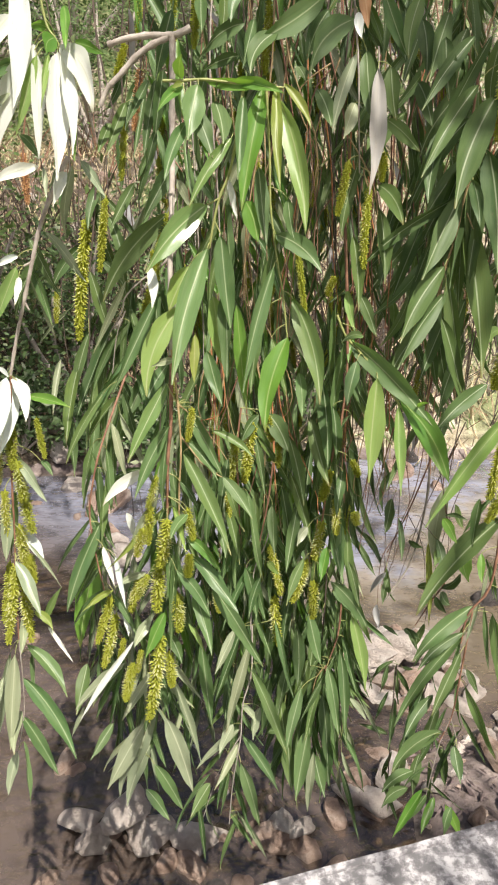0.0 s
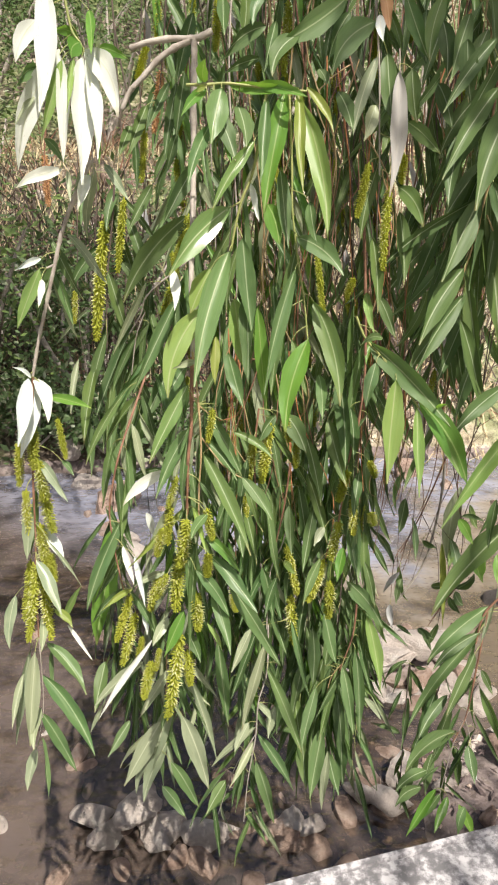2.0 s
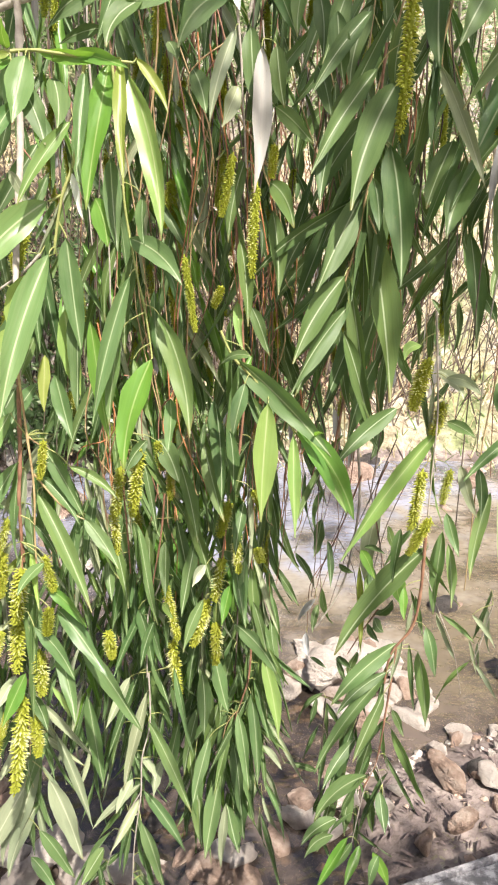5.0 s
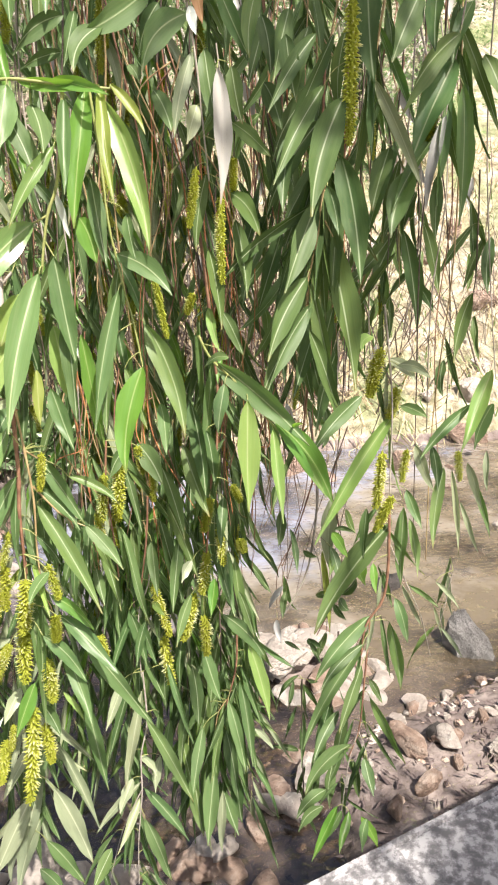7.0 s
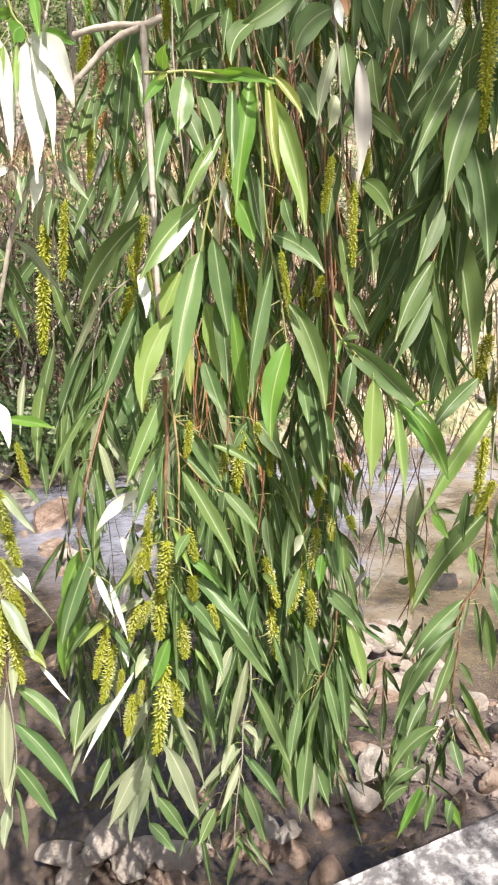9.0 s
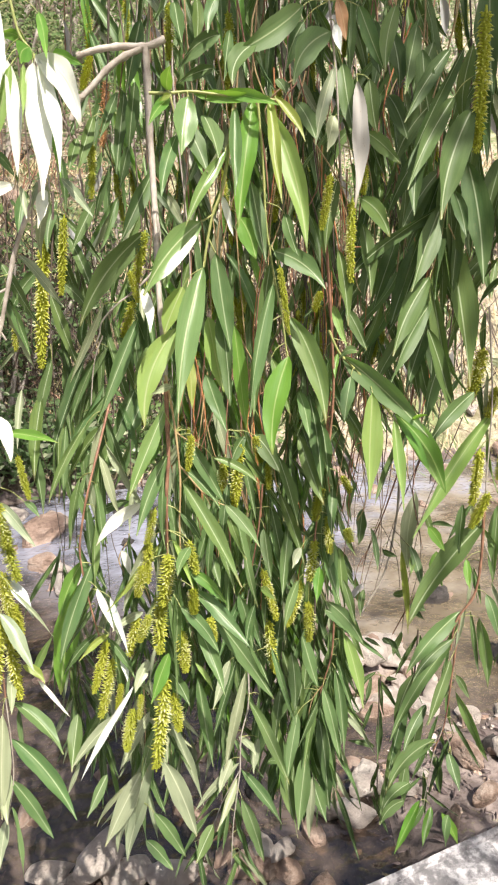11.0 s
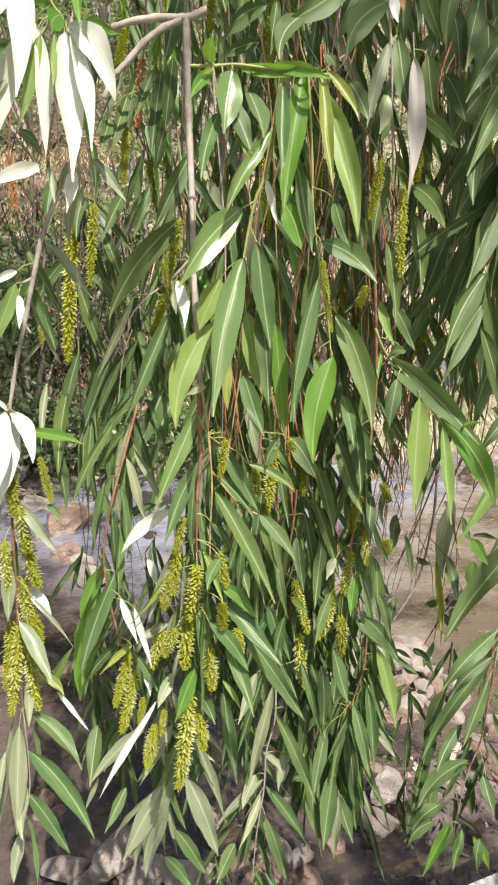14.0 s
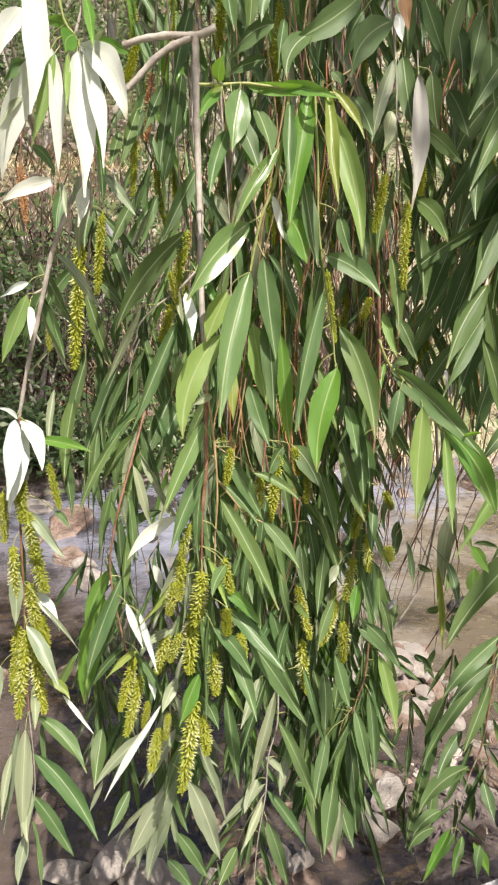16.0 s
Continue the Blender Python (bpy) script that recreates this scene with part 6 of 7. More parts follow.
leaf(b, (0.101, 0.783, 0.934), (0.085, 0.767, 0.829), 0.0136, 0.03, -3, 'd')
leaf(b, (0.102, 0.791, 0.872), (0.120, 0.791, 0.743), 0.0159, 0.01, 25, 'd')
leaf(b, (0.098, 0.779, 0.787), (0.084, 0.766, 0.702), 0.0135, -0.01, -4, 'd')
leaf(b, (-0.010, 0.770, 1.004), (0.003, 0.760, 0.916), 0.0114, 0.00, 0, 'g')
leaf(b, (-0.019, 0.784, 0.924), (-0.036, 0.754, 0.852), 0.0135, 0.03, 11, 'd')
leaf(b, (-0.026, 0.769, 0.902), (-0.018, 0.741, 0.817), 0.0135, 0.01, 9, 'd')
leaf(b, (0.035, 0.776, 1.022), (0.026, 0.766, 0.927), 0.0129, 0.03, -13, 'd')
leaf(b, (0.031, 0.773, 0.911), (0.017, 0.751, 0.831), 0.0139, 0.03, -15, 'g')
leaf(b, (0.042, 0.770, 0.904), (0.050, 0.730, 0.840), 0.0121, 0.01, -3, 'd')
leaf(b, (0.081, 0.784, 0.851), (0.066, 0.763, 0.757), 0.0171, -0.01, -25, 'd')
leaf(b, (0.128, 0.778, 0.926), (0.132, 0.741, 0.859), 0.0126, -0.03, -14, 'd')
leaf(b, (0.120, 0.770, 0.861), (0.126, 0.746, 0.769), 0.0141, -0.03, 24, 'd')
fringe(b, 50, 'dgdp', 0.090, 0.0075)

b = branch('mid', label='dark shaded willow twigs with small leaves in shade-darkened green')
twig(b, 0.0016, 0.0009, (0.313, 0.920, 0.906), (0.310, 0.920, 0.821), (0.293, 0.920, 0.722), (0.272, 0.920, 0.583), bark='twig')
twig(b, 0.0012, 0.0007, (0.251, 0.920, 0.826), (0.249, 0.920, 0.749), (0.250, 0.920, 0.633), (0.252, 0.920, 0.535), bark='twig')
leaf(b, (0.255, 0.931, 0.750), (0.241, 0.902, 0.663), 0.0115, -0.01, -18, 'd')
leaf(b, (0.308, 0.917, 0.824), (0.273, 0.912, 0.720), 0.0187, 0.05, 26, 'd')
leaf(b, (0.297, 0.916, 0.771), (0.251, 0.874, 0.678), 0.0188, 0.01, -12, 'd')
leaf(b, (0.290, 0.924, 0.708), (0.251, 0.883, 0.612), 0.0192, 0.00, -7, 'd')
leaf(b, (0.282, 0.927, 0.623), (0.244, 0.889, 0.546), 0.0167, 0.05, -7, 'd')
leaf(b, (0.242, 0.914, 0.686), (0.185, 0.896, 0.726), 0.0095, 0.06, 14, 'd')
leaf(b, (0.330, 0.930, 0.733), (0.308, 0.929, 0.619), 0.0186, 0.01, -17, 'd')
leaf(b, (0.306, 0.926, 0.634), (0.287, 0.892, 0.574), 0.0196, 0.03, -21, 'd')
leaf(b, (0.225, 0.932, 0.893), (0.248, 0.915, 0.884), 0.0071, -0.06, -25, 'd')
leaf(b, (0.267, 0.931, 0.886), (0.273, 0.888, 0.874), 0.0086, -0.02, -9, 'd')
leaf(b, (0.264, 0.928, 0.812), (0.277, 0.914, 0.819), 0.0071, -0.06, 21, 'd')
fringe(b, 12, 'd', 0.08, 0.009)

# bare stems in the gap
b = branch('far', label='tangle of thin red willow stems above the creek')
twig(b, 0.0022, 0.0014, (0.289, 1.000, 1.259), (0.303, 1.004, 1.135), (0.296, 1.006, 1.034), (0.279, 1.005, 0.962), (0.242, 1.002, 0.899))
twig(b, 0.0015, 0.0007, (0.303, 1.000, 1.170), (0.275, 1.004, 1.077), (0.241, 1.006, 0.990))
twig(b, 0.0014, 0.0007, (0.237, 1.000, 1.220), (0.222, 1.004, 1.146))
twig(b, 0.0016, 0.0008, (0.346, 1.000, 0.934), (0.325, 1.004, 0.894), (0.301, 1.006, 0.844))
twig(b, 0.0022, 0.0017, (0.335, 1.000, 1.394), (0.336, 1.004, 1.319), (0.333, 1.006, 1.245))
twig(b, 0.0012, 0.0005, (0.343, 1.000, 1.192), (0.327, 1.004, 1.124), (0.351, 1.006, 1.010))
leaf(b, (0.338, 1.016, 1.111), (0.320, 1.001, 0.975), 0.0262, 0.06, 1, 'p')
leaf(b, (0.375, 1.003, 1.004), (0.383, 0.995, 0.940), 0.0259, 0.03, -14, 'b')
leaf(b, (0.320, 0.988, 1.026), (0.324, 0.939, 0.971), 0.0167, -0.05, -28, 'd')
leaf(b, (0.310, 1.001, 1.015), (0.309, 0.955, 0.878), 0.0110, -0.03, 3, 'y')
leaf(b, (0.257, 1.009, 1.055), (0.258, 0.966, 0.995), 0.0121, -0.05, -39, 'd')
leaf(b, (0.343, 1.005, 0.920), (0.357, 0.956, 0.974), 0.0181, 0.03, 40, 'd')
leaf(b, (0.340, 0.998, 0.919), (0.356, 0.993, 0.893), 0.0184, 0.03, -32, 'd')

# thin twigs in the gap
b = branch('far', label='tangle of thin dark willow twigs with tiny leaves')
twig(b, 0.0009, 0.0004, (0.407, 1.000, 1.246), (0.381, 1.004, 1.170), (0.350, 1.006, 1.082), (0.329, 1.005, 0.969), (0.317, 1.002, 0.851), bark='twig')
twig(b, 0.0009, 0.0004, (0.353, 1.000, 1.229), (0.325, 1.004, 1.144), (0.294, 1.006, 1.054), (0.263, 1.005, 0.930), bark='twig')
twig(b, 0.0008, 0.0004, (0.265, 1.000, 1.251), (0.263, 1.004, 1.165), (0.273, 1.006, 1.066), (0.246, 1.005, 0.953), bark='red')
twig(b, 0.0008, 0.0004, (0.313, 1.000, 1.165), (0.347, 1.004, 1.011), (0.326, 1.006, 0.882), bark='twig')
twig(b, 0.0008, 0.0004, (0.290, 1.000, 1.222), (0.282, 1.004, 1.116), (0.251, 1.006, 1.015), (0.234, 1.005, 0.921), bark='red')
twig(b, 0.0007, 0.0004, (0.292, 1.000, 1.057), (0.336, 1.004, 1.001), (0.373, 1.006, 0.923), bark='twig')
twig(b, 0.0007, 0.0004, (0.249, 1.000, 1.019), (0.231, 1.004, 0.976), (0.230, 1.006, 0.888), bark='red')
twig(b, 0.0007, 0.0004, (0.270, 1.000, 1.068), (0.302, 1.004, 1.003), (0.313, 1.006, 0.927), bark='twig')
leaf(b, (0.277, 1.005, 1.015), (0.297, 0.982, 1.011), 0.0100, 0.03, 15, 'd')
leaf(b, (0.300, 1.008, 0.924), (0.327, 0.998, 0.935), 0.0122, 0.03, -17, 'd')
leaf(b, (0.286, 1.011, 0.836), (0.299, 0.964, 0.843), 0.0150, 0.03, -39, 'd')
leaf(b, (0.327, 0.989, 0.915), (0.340, 0.960, 0.898), 0.0138, 0.03, 34, 'd')
leaf(b, (0.249, 1.013, 0.937), (0.236, 0.993, 0.896), 0.0119, 0.03, 12, 'd')
leaf(b, (0.354, 1.010, 1.080), (0.371, 1.006, 1.035), 0.0138, 0.03, -35, 'd')
leaf(b, (0.328, 0.985, 1.012), (0.305, 0.947, 0.991), 0.0114, 0.03, -15, 'd')
leaf(b, (0.239, 0.994, 0.959), (0.210, 0.984, 0.925), 0.0098, 0.03, 1, 'x')
leaf(b, (0.228, 1.000, 0.892), (0.228, 0.973, 0.860), 0.0118, 0.03, 11, 'x')
leaf(b, (0.317, 1.003, 0.850), (0.304, 1.005, 0.797), 0.0158, 0.04, -41, 'd')

# ---- the curtain behind them ----
for x, y, top, low, count in (
    (-0.12, 0.78, 1.98, 1.37, 20), (-0.06, 0.86, 1.98, 1.15, 24), (0.00, 0.78, 1.96, 1.00, 30),
    (0.05, 0.88, 1.98, 0.90, 34), (0.09, 0.80, 1.96, 0.84, 34), (0.13, 0.76, 1.94, 0.95, 28), (0.16, 0.88, 1.98, 0.98, 28), (0.22, 0.84, 1.96, 1.28, 22),
    (0.27, 0.76, 1.94, 1.36, 20), (0.31, 0.88, 1.98, 1.34, 22), (0.36, 0.80, 1.96, 1.40, 18),
    (-0.02, 0.98, 2.02, 0.92, 26), (0.10, 1.00, 2.02, 0.70, 34), (0.19, 1.02, 2.02, 1.10, 22), (0.30, 1.05, 2.02, 1.40, 18), (-0.14, 1.02, 2.02, 1.40, 16),
    (0.03, 0.70, 1.94, 1.20, 18), (-0.04, 0.72, 1.94, 1.02, 24), (0.02, 0.80, 1.50, 0.72, 22), (-0.05, 0.84, 1.40, 0.76, 18),
):
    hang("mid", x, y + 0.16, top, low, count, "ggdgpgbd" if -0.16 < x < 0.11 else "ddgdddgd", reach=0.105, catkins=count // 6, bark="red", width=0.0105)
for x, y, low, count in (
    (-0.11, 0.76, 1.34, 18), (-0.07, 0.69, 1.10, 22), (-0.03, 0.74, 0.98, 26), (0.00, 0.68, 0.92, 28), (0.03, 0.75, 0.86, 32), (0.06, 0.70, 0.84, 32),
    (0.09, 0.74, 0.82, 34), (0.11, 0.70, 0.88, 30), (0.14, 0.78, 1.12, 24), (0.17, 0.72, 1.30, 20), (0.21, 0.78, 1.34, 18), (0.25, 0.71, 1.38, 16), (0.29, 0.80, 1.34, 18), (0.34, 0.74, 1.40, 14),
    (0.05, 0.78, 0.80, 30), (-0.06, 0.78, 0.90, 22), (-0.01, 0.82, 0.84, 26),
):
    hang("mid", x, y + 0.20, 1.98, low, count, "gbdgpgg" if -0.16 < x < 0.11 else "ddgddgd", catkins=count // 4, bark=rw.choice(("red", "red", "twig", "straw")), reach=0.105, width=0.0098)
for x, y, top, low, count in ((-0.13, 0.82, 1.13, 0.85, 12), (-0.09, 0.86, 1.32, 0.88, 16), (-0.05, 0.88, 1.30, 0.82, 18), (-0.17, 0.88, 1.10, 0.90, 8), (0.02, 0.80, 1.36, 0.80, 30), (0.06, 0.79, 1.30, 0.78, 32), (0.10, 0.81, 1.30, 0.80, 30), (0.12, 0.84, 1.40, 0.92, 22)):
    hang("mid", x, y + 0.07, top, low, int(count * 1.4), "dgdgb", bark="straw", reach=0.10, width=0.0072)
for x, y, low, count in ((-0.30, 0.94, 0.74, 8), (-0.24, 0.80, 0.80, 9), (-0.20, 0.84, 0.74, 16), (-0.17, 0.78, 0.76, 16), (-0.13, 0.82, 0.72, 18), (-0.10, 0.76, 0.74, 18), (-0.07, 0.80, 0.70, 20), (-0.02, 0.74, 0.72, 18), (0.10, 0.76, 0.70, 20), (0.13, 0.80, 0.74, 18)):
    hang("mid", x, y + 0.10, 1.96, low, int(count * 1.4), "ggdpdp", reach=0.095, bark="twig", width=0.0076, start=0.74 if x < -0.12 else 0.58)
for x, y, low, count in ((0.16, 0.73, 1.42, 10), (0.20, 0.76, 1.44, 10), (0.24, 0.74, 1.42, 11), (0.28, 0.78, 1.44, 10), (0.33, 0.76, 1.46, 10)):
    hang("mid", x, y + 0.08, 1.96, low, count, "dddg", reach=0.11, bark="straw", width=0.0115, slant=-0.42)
for x, y, top, low, count in (
    (-0.22, 1.20, 2.1, 1.45, 6), (-0.10, 1.25, 2.1, 1.30, 7), (0.03, 1.22, 2.1, 1.05, 9), (0.12, 1.30, 2.1, 1.00, 9), (0.20, 1.22, 2.1, 0.95, 8), (0.28, 1.28, 2.1, 0.98, 7),
    (0.36, 1.20, 2.1, 1.10, 7), (0.46, 1.30, 2.1, 1.20, 7), (0.56, 1.26, 2.1, 1.25, 7), (0.66, 1.34, 2.1, 1.30, 6), (0.32, 1.10, 2.1, 0.92, 7), (0.24, 1.12, 2.1, 0.86, 6),
):
    for k in range(2):
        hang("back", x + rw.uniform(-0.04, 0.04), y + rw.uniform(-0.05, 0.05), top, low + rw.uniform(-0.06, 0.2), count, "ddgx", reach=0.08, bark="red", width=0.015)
for k in range(16):
    x, y = rw.uniform(-0.12, 0.40), rw.uniform(0.98, 1.6)
    b = branch("bare", Vector((x, y, 2.15)))
    for j in range(3):
        px, py = x + rw.uniform(-0.03, 0.03), y + rw.uniform(-0.03, 0.03)
        low = rw.uniform(1.15, 1.6) if not -0.05 < x < 0.35 else rw.uniform(0.95, 1.5)
        twig(b, 0.0014, 0.0006, *[(px + rw.uniform(-0.03, 0.03) + 0.05 * (j - 1) * s / 5, py + rw.uniform(-0.015, 0.015), 2.15 + (low - 2.15) * s / 5) for s in range(6)], bark=rw.choice(("red", "red", "twig", "grey")))
for k in range(10):
    x, y = rw.uniform(-0.10, 0.46), rw.uniform(0.78, 0.94)
    b = branch("bare", Vector((x, y, 2.1)))
    for j in range(3):
        low = rw.uniform(1.08, 1.5)
        twig(b, 0.0013, 0.0006, *[(x + rw.uniform(-0.022, 0.022) + 0.06 * (j - 1) * s / 5, y + rw.uniform(-0.012, 0.012), 2.1 + (low - 2.1) * s / 5) for s in range(6)], bark=rw.choice(("red", "twig", "straw", "grey")))
for x, y, top, low in ((0.075, 0.79, 1.72, 1.40), (0.125, 0.77, 1.62, 1.34), (0.135, 0.80, 1.50, 1.20), (0.215, 0.80, 1.74, 1.46), (0.245, 0.78, 1.56, 1.28), (-0.035, 0.76, 1.42, 1.16), (0.035, 0.78, 1.40, 1.12), (0.30, 0.84, 1.70, 1.44), (0.185, 0.82, 1.36, 1.10)):
    b = branch("bare", Vector((x, y, top)), label="tangle of thin rust-coloured dry willow twigs")
    for j in range(8):
        dx, dy, foot = rw.gauss(0, 0.020), rw.uniform(-0.02, 0.02), low + rw.uniform(-0.05, 0.12)
        twig(b, 0.0009, 0.0004, *[(x + dx * s / 3 + rw.gauss(0, 0.011), y + dy * s / 3, top + rw.uniform(-0.05, 0.02) + (foot - top) * s / 3) for s in range(4)], bark=rw.choice(("rust", "red", "twig", "straw")))
finish_branches()

# ---- the creek's stones ----
for x, y, size, form in (
    (0.35, 1.38, 0.045, 0), (0.40, 1.60, 0.051, 2), (0.22, 1.20, 0.055, 1), (-0.27, 1.34, 0.070, 3), (-0.40, 1.32, 0.060, 0), (-0.13, 1.30, 0.075, 3), (0.05, 1.30, 0.070, 0),
    (0.15, 1.28, 0.060, 7), (1.18, 2.00, 0.130, 8), (0.50, 2.00, 0.100, 3), (0.70, 2.10, 0.090, 4), (0.42, 2.20, 0.080, 4), (0.60, 1.88, 0.070, 3), (0.86, 1.74, 0.054, 4), (0.85, 1.50, 0.048, 3), (0.98, 1.42, 0.054, 4), (0.75, 1.66, 0.042, 4),
    (0.60, 1.30, 0.036, 1), (0.10, 1.55, 0.070, 5), (0.72, 1.36, 0.048, 0), (0.52, 1.44, 0.036, 3), (-0.85, 3.60, 0.160, 0), (-0.62, 2.90, 0.120, 3), (1.05, 2.50, 0.100, 5), (-0.02, 1.16, 0.050, 1),
):
    stone(x, y, size, form)
for x, y, size, form in ((-0.28, 1.29, 0.062, 3), (-0.40, 1.30, 0.055, 3), (-0.50, 1.18, 0.050, 0), (-0.215, 1.235, 0.045, 7), (-0.14, 1.22, 0.050, 0), (0.0, 1.36, 0.050, 0), (0.07, 1.29, 0.058, 7), (0.31, 1.49, 0.058, 0),
                         (0.43, 1.49, 0.066, 4), (0.36, 1.40, 0.062, 3), (0.24, 1.37, 0.052, 0), (0.45, 1.97, 0.10, 4), (0.56, 2.02, 0.09, 3), (-0.80, 3.15, 0.09, 0), (-0.68, 3.05, 0.08, 3)):
    stone(x, y, size, form, 0.30)
for x, y, size, form in ((-0.32, 1.34, 0.078, 3), (-0.235, 1.30, 0.045, 4), (-0.45, 1.33, 0.055, 3), (0.085, 1.33, 0.050, 4), (0.145, 1.32, 0.046, 3), (0.28, 1.44, 0.044, 3)):
    stone(x, y, size, form, 0.75)
for k in range(20):
    x = rs.uniform(-0.3, 1.7)
    stone(x, 0.57 + 0.28 * x + rs.uniform(0.45, 1.0), rs.uniform(0.010, 0.030), rs.choice((0, 0, 1, 2, 3, 7)))
for k in range(18):
    along = rs.uniform(0, 1)
    stone(0.78 + 0.42 * along + rs.gauss(0, 0.03), 1.70 - 0.12 * along + rs.gauss(0, 0.05), rs.uniform(0.011, 0.028), rs.choice((3, 4, 3, 0)))
for k in range(16):
    stone(rs.uniform(-0.95, 0.1), rs.uniform(1.15, 1.7), rs.uniform(0.03, 0.06), rs.choice((0, 1, 2, 7, 6, 3)))
for k in range(34):
    stone(rs.gauss(0.56, 0.15), rs.gauss(2.03, 0.11), rs.uniform(0.03, 0.07), rs.choice((3, 4, 4, 3, 0)))
for k in range(80):
    x, y = rs.uniform(-1.6, 2.6), rs.uniform(0.85, 3.9)
    if rs.random() < 0.35:
        y = rs.uniform(0.8, 1.6)
    stone(x, y, rs.uniform(0.025, 0.07), rs.choice((0, 1, 2, 3, 4, 5, 7)))
for k in range(90):
    stone(rs.uniform(-2.5, 4.0), rs.uniform(3.8, 7.5), rs.uniform(0.04, 0.16), rs.choice((0, 1, 3, 4, 4, 5)), -0.1)


# ---- gravel and dead leaves by the wall ----
def gravel_stuff(name, label, count, seed, lo, hi, material, x0=-0.6, x1=1.9, near=0.1, far=1.05):
    r = random.Random(seed)
    verts, faces = [], []
    for _ in range(count):
        x = r.uniform(x0, x1)
        y = 0.57 + 0.28 * x + r.uniform(near, far)
        s = r.uniform(lo, hi)
        p = Vector((x, y, ground_z(x, y) + 0.2 * s))
        k = len(verts)
        spin = r.uniform(0, 6.28)
        for dx, dy, dz in ((1, 0, 0), (0.3, 0.9, 0.1), (-0.8, 0.5, 0), (-0.7, -0.6, 0.1), (0.4, -0.9, 0), (0.1, 0.1, 0.75), (-0.2, 0.0, 0.6)):
            q = Vector((dx * r.uniform(0.7, 1.3), dy * r.uniform(0.7, 1.3), dz * r.uniform(0.7, 1.3)))
            q.rotate(Matrix.Rotation(spin, 3, "Z"))
            verts.append(p + q * s)
        faces += [(k, k + 1, k + 5), (k + 1, k + 2, k + 6, k + 5), (k + 2, k + 3, k + 6), (k + 3, k + 4, k + 5, k + 6), (k + 4, k, k + 5)]
    return tagged(mesh_object(name, verts, faces, material), label, "gravel", kind="stuff")


gravel_stuff("gravel", "pinkish-tan gravel on the strand beside the wall", 300, 1, 0.005, 0.018, STONE)
gravel_stuff("pale_gravel", "pale gravel, whitened for sunlight, on the strand beside the water", 120, 2, 0.005, 0.019, STONE_PALE_LIT, 0.25, 1.7, 0.80, 1.15)


def litter_stuff(count, seed):
    r = random.Random(seed)
    verts, faces = [], []
    for _ in range(count):
        x = r.uniform(-0.7, 2.0)
        y = 0.57 + 0.28 * x + 0.95 * r.random() ** 1.5
        p = Vector((x, y, ground_z(x, y) + 0.012))
        a, s = r.uniform(0, 6.28), r.uniform(0.010, 0.023)
        u = Vector((math.cos(a), math.sin(a), r.gauss(0, 0.2)))
        w = Vector((-math.sin(a), math.cos(a), r.gauss(0, 0.5)))
        k = len(verts)
        verts += [p - u * s, p - u * s * 0.2 + w * s * 0.22, p + u * s, p - u * s * 0.2 - w * s * 0.22, p - u * s * 0.2 + Vector((0, 0, 0.006))]
        faces += [(k, k + 4, k + 1), (k + 1, k + 4, k + 2), (k + 2, k + 4, k + 3), (k + 3, k + 4, k)]
    return tagged(mesh_object("leaf_litter", verts, faces, LITTER_SHADED), "faded mauve-brown dead leaves lying beside the wall, darkened for shade", "leaf litter", kind="stuff")


litter_stuff(2600, 5)


# ---- the far bank: dry stalks, grass and shrubs ----
def stalks_stuff(name, label, count, box, height, lean, material, thick, seed):
    r = random.Random(seed)
    verts, faces = [], []
    for _ in range(count):
        x, y = r.uniform(box[0], box[1]), r.uniform(box[2], box[3])
        p = Vector((x, y, ground_z(x, y) - 0.01))
        d = Vector((r.gauss(0, lean), r.gauss(0, lean), 1)).normalized() * height * r.uniform(0.4, 1.2)
        side = Vector((r.uniform(-1, 1), r.uniform(-0.3, 0.3), 0)).normalized() * thick * r.uniform(0.6, 1.3)
        mid = p + d * 0.55 + Vector((r.gauss(0, 0.03), r.gauss(0, 0.03), 0))
        tip = p + d + Vector((r.gauss(0, 0.08), r.gauss(0, 0.08), -0.1 * height))
        k = len(verts)
        verts += [p - side, p + side, mid + side * 0.8, mid - side * 0.8, tip]
        faces += [(k, k + 1, k + 2, k + 3), (k + 3, k + 2, k + 4)]
    return tagged(mesh_object(name, verts, faces, material), label, "grass", kind="stuff")


stalks_stuff("dry_grass", "dry straw-coloured grass and fallen stalks on the bank", 5000, (-3, 5, 4.3, 9), 0.35, 0.7, STRAW, 0.006, 1)
stalks_stuff("red_stems", "reddish bare stems of undergrowth on the bank", 500, (-3, 2.0, 4.6, 8.5), 0.7, 0.8, BARK["red"], 0.007, 2)
stalks_stuff("green_grass", "green grass tufts growing on the sunny bank", 1500, (-3, 5, 4.1, 8.0), 0.2, 0.5, LEAF["g"], 0.006, 3)
stalks_stuff("twig_thicket", "tangle of bare brown twigs growing on the bank", 1500, (-3.2, 1.5, 4.7, 6.4), 1.5, 0.7, BARK["twig"], 0.007, 4)
stalks_stuff("bare_twigs", "sparse bare dark twigs standing on the pale bank", 160, (1.5, 4.2, 4.7, 6.4), 1.5, 0.6, BARK["twig"], 0.006, 6)
stalks_stuff("pale_twigs", "tangle of pale dry twigs growing on the bank", 600, (-3.2, 1.6, 4.7, 6.4), 1.3, 0.6, STRAW, 0.006, 5)


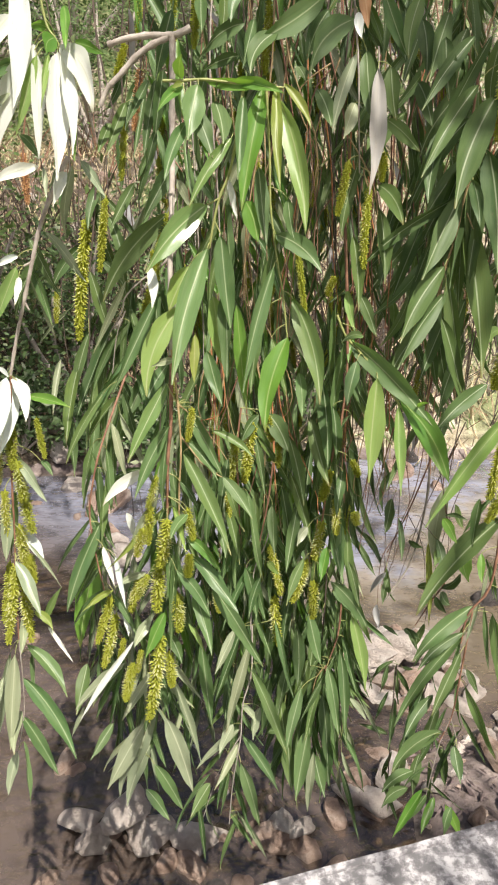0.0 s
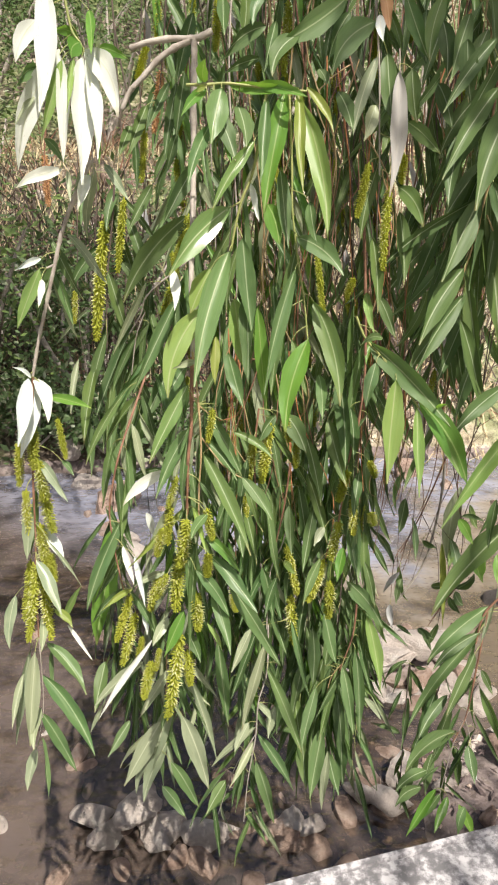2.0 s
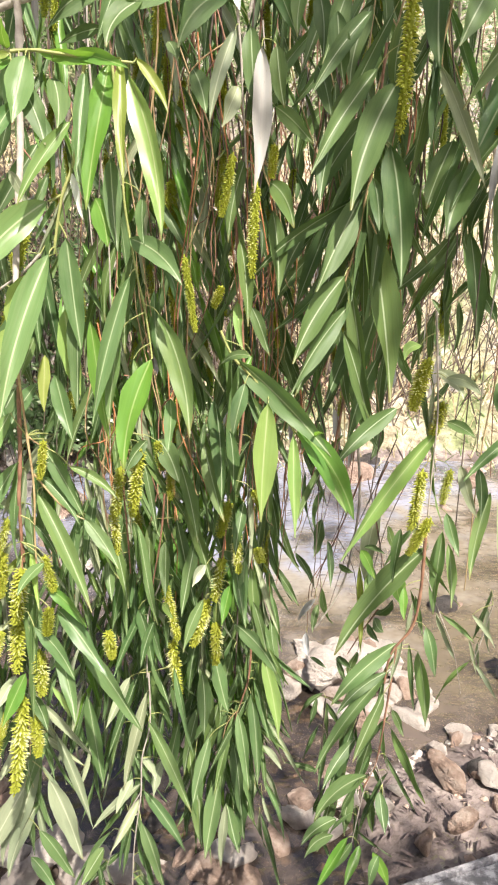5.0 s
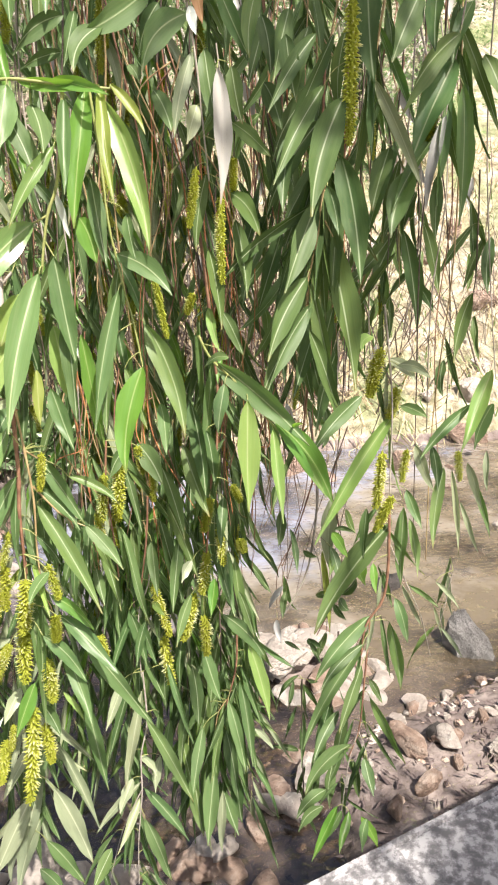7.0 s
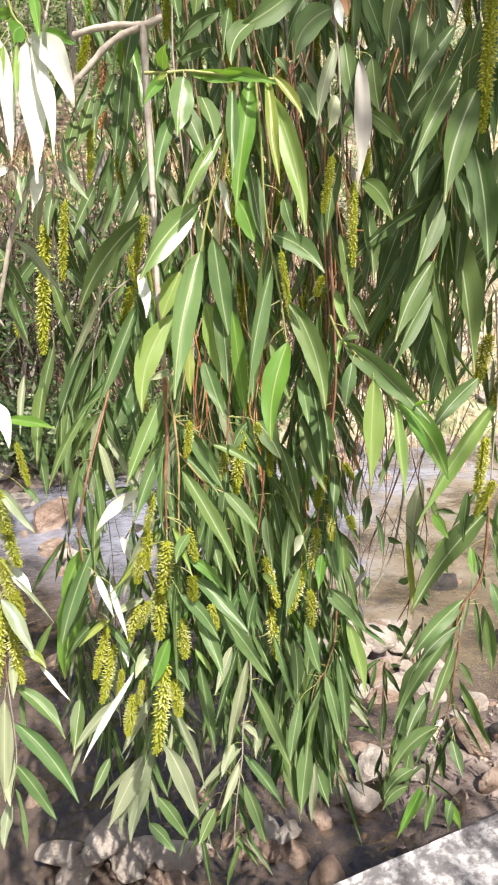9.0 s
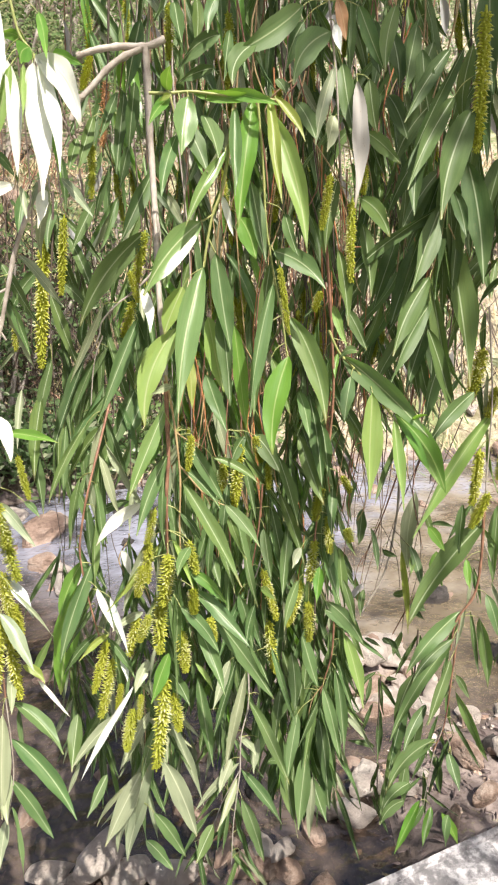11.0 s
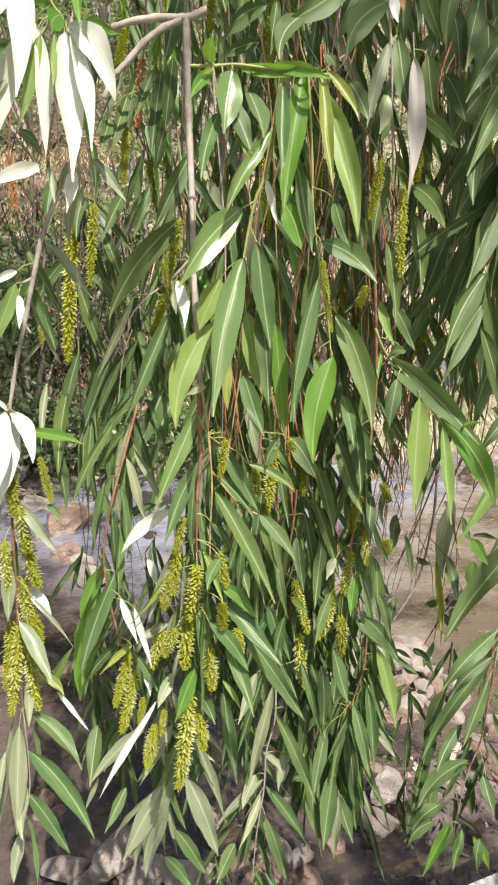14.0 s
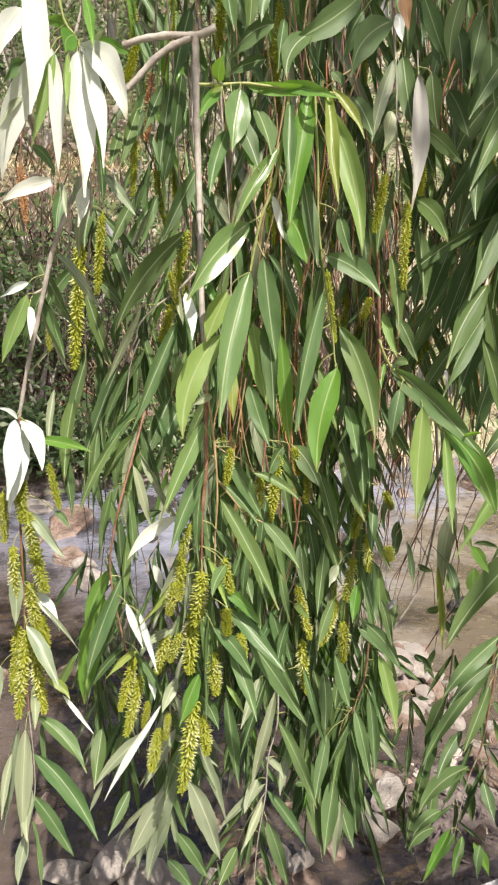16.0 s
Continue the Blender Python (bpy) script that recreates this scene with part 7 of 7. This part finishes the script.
def shrub(x, y, size, count, seed, kind):
    """A bush: a few tapered stems and a crown of many small leaf clumps with gaps."""
    r = random.Random(seed)
    z = ground_z(x, y)
    tall = size > 2.7
    if tall:
        b = tagged(new("tree"), "leafy tree standing above the far bank", "tree", "trees above the bank")
    else:
        b = tagged(new("shrub"), "leafy green shrub growing on the far bank", "shrub", "shrubs on the bank")
    b.location = (x, y, z - 0.02)
    ends = []
    for _ in range(7):
        d = Vector((r.gauss(0, 0.45), r.gauss(0, 0.35), 1)).normalized() * size * r.uniform(0.7, 1.1)
        pts = [Vector((0, 0, 0)), d * 0.4 + Vector((r.gauss(0, 0.05), 0, 0)), d * 0.8, d]
        v, f, _ = tube(pts, 0.018 * size, 0.005 * size, 5)
        mesh_object("limb" if tall else "stem", v, f, BARK["grey"], b, smooth=True)
        ends += [pts[2], pts[3], pts[1] * 1.4]
    low = size < 1.6 and x < 1.0
    verts, faces = [], []
    pale, pale_faces = [], []
    for n in range(int(count * 0.5) if low else count):
        c = r.choice(ends) + Vector((r.gauss(0, 0.2), r.gauss(0, 0.2), r.gauss(0, 0.17))) * size
        u = Vector((r.gauss(0, 1), r.gauss(0, 1), r.gauss(0, 0.6))).normalized()
        w = u.orthogonal().normalized()
        s = r.uniform(0.03, 0.06) * max(1.0, 0.55 * size) * (r.uniform(0.7, 1.7) if low else 1.0)
        # every ninth leaf of a low shrub is pale, a painted sun fleck
        at, sides = (pale, pale_faces) if low and n % 9 == 0 else (verts, faces)
        k = len(at)
        at += [c, c + u * s * 0.5 + w * s * 0.22, c + u * s, c + u * s * 0.5 - w * s * 0.22]
        sides.append((k, k + 1, k + 2, k + 3))
    if pale:
        tagged(mesh_object("pale_foliage", pale, pale_faces, LEAF["p"], b), "pale leaves coloured as sun flecks", kind="stuff")
    tagged(mesh_object("foliage", verts, faces, LEAF[kind], b), kind="stuff")
    return b


for x, y, size, count, seed, kind in ((-1.9, 5.2, 0.8, 2200, 1, "d"), (-0.9, 5.6, 0.7, 1800, 2, "g"), (-2.6, 6.6, 1.4, 2600, 3, "d"), (1.8, 6.8, 0.9, 2000, 4, "g"), (3.2, 7.6, 1.3, 2400, 5, "g"), (0.6, 8.2, 1.3, 2600, 6, "d"), (-0.6, 8.8, 1.6, 2800, 7, "d"), (2.2, 9.6, 1.8, 3000, 8, "d"), (-2.0, 9.2, 2.2, 4000, 9, "d"), (0.2, 10.2, 2.4, 4500, 10, "g"), (1.9, 10.8, 2.6, 4500, 11, "d"), (3.6, 10.4, 2.4, 4000, 12, "g"), (-4.0, 9.8, 2.6, 4000, 13, "d"), (5.2, 11.0, 2.6, 4000, 14, "d"), (-1.4, 12.5, 3.0, 7000, 15, "d"), (1.6, 13.0, 2.9, 7000, 16, "d"), (4.6, 13.4, 2.9, 7000, 17, "d"), (-4.6, 13.0, 3.2, 8000, 18, "d"), (-7.8, 12.4, 3.2, 7000, 24, "d"), (-2.8, 11.6, 3.0, 7000, 25, "d"), (7.2, 13.6, 3.2, 8000, 22, "d"), (9.6, 13.0, 2.8, 7000, 23, "g"), (-2.1, 4.15, 0.55, 2500, 31, "d"), (-1.6, 4.25, 0.6, 2500, 32, "d"), (-1.1, 4.3, 0.5, 2500, 33, "d"), (-0.6, 4.3, 0.55, 2500, 34, "d"), (-0.1, 4.45, 0.5, 2200, 35, "d"), (0.5, 4.6, 0.5, 2000, 36, "d"), (-1.3, 4.75, 1.3, 5000, 19, "d"), (-2.2, 4.6, 1.5, 5000, 20, "d"), (-0.5, 6.2, 1.2, 4000, 21, "d")):
    shrub(x, y, size, count, seed, kind)


# ---- the willow from which the curtain hangs ----
# out of view; trunk and limbs are added to carry the shading crown
def willow_tree():
    r = random.Random(31)
    x0, y0 = -4.2, -2.6
    t = tagged(new("willow_tree"), "unseen weeping willow with a grey trunk and crown clumps added for shade", "tree")
    t.location = (x0, y0, ground_z(x0, y0) - 0.05)
    o = t.location
    limbs = (
        (0.20, 0.12, (x0, y0, o.z), (x0 + 0.05, y0 + 0.1, 1.0), (x0 + 0.2, y0 + 0.2, 2.0)),
        (0.10, 0.035, (x0 + 0.2, y0 + 0.2, 2.0), (-3.3, -1.2, 2.9), (-2.2, 0.3, 2.75), (-0.9, 0.85, 2.5), (0.15, 0.92, 2.25), (0.75, 1.0, 2.02)),
        (0.09, 0.02, (x0 + 0.2, y0 + 0.2, 2.0), (-3.6, -1.6, 3.2), (-3.4, -0.2, 3.7), (-3.4, 1.6, 4.6), (-2.6, 2.6, 5.2)),
        (0.09, 0.015, (x0 + 0.2, y0 + 0.2, 2.0), (-3.2, -2.8, 3.1), (-1.2, -2.9, 3.8), (0.2, -2.0, 3.8), (1.30, -1.0, 3.5), (0.80, -0.4, 3.4)),
        (0.09, 0.02, (-3.4, -0.2, 3.7), (-2.2, 1.6, 4.7), (-0.8, 2.4, 5.0), (-0.2, 3.7, 5.3)),
    )
    for n, (r0, r1, *pts) in enumerate(limbs):
        v, f, _ = tube([Vector(p) - o for p in pts], r0, r1, 9)
        mesh_object("limb" if n else "trunk", v, f, BARK["grey"], t, smooth=True)
    verts, faces = [], []
    # leaf clumps set along the sun's path to shade wall, curtain and bank
    for cx, cy, cz, rad, count in ((-4.6, -0.6, 4.0, 1.2, 3000), (0.80, -0.37, 3.3, 0.28, 45), (0.86, -0.08, 3.25, 0.32, 420), (0.58, -0.08, 3.25, 0.24, 290), (1.36, -1.08, 3.3, 0.46, 1050), (-1.8, 2.1, 5.0, 1.1, 3000), (-0.7, 2.4, 5.0, 1.1, 3000),
                                   (-0.2, 3.7, 5.3, 1.0, 1500), (-2.3, 3.8, 5.3, 1.2, 2000), (-0.1, 1.2, 5.0, 0.9, 2900)):
        for _ in range(count):
            p = Vector((r.gauss(0, 0.5), r.gauss(0, 0.5), r.gauss(0, 0.4))) * rad
            if noise.noise(p * 2.2 / rad + Vector((cx, cy, cz))) < (0.02 if cz > 4.9 else -0.22):
                continue
            p += Vector((cx, cy, cz)) - o
            u = Vector((r.gauss(0, 0.35), r.gauss(0, 0.35), -1)).normalized()
            w = u.orthogonal().normalized()
            w.rotate(Matrix.Rotation(r.uniform(0, 6.28), 3, u))
            s = r.uniform(0.11, 0.19)
            k = len(verts)
            verts += [p, p + u * s * 0.4 + w * s * 0.1, p + u * s, p + u * s * 0.4 - w * s * 0.1]
            faces.append((k, k + 1, k + 2, k + 3))
    tagged(mesh_object("crown", verts, faces, LEAF["g"], t), kind="stuff")


willow_tree()
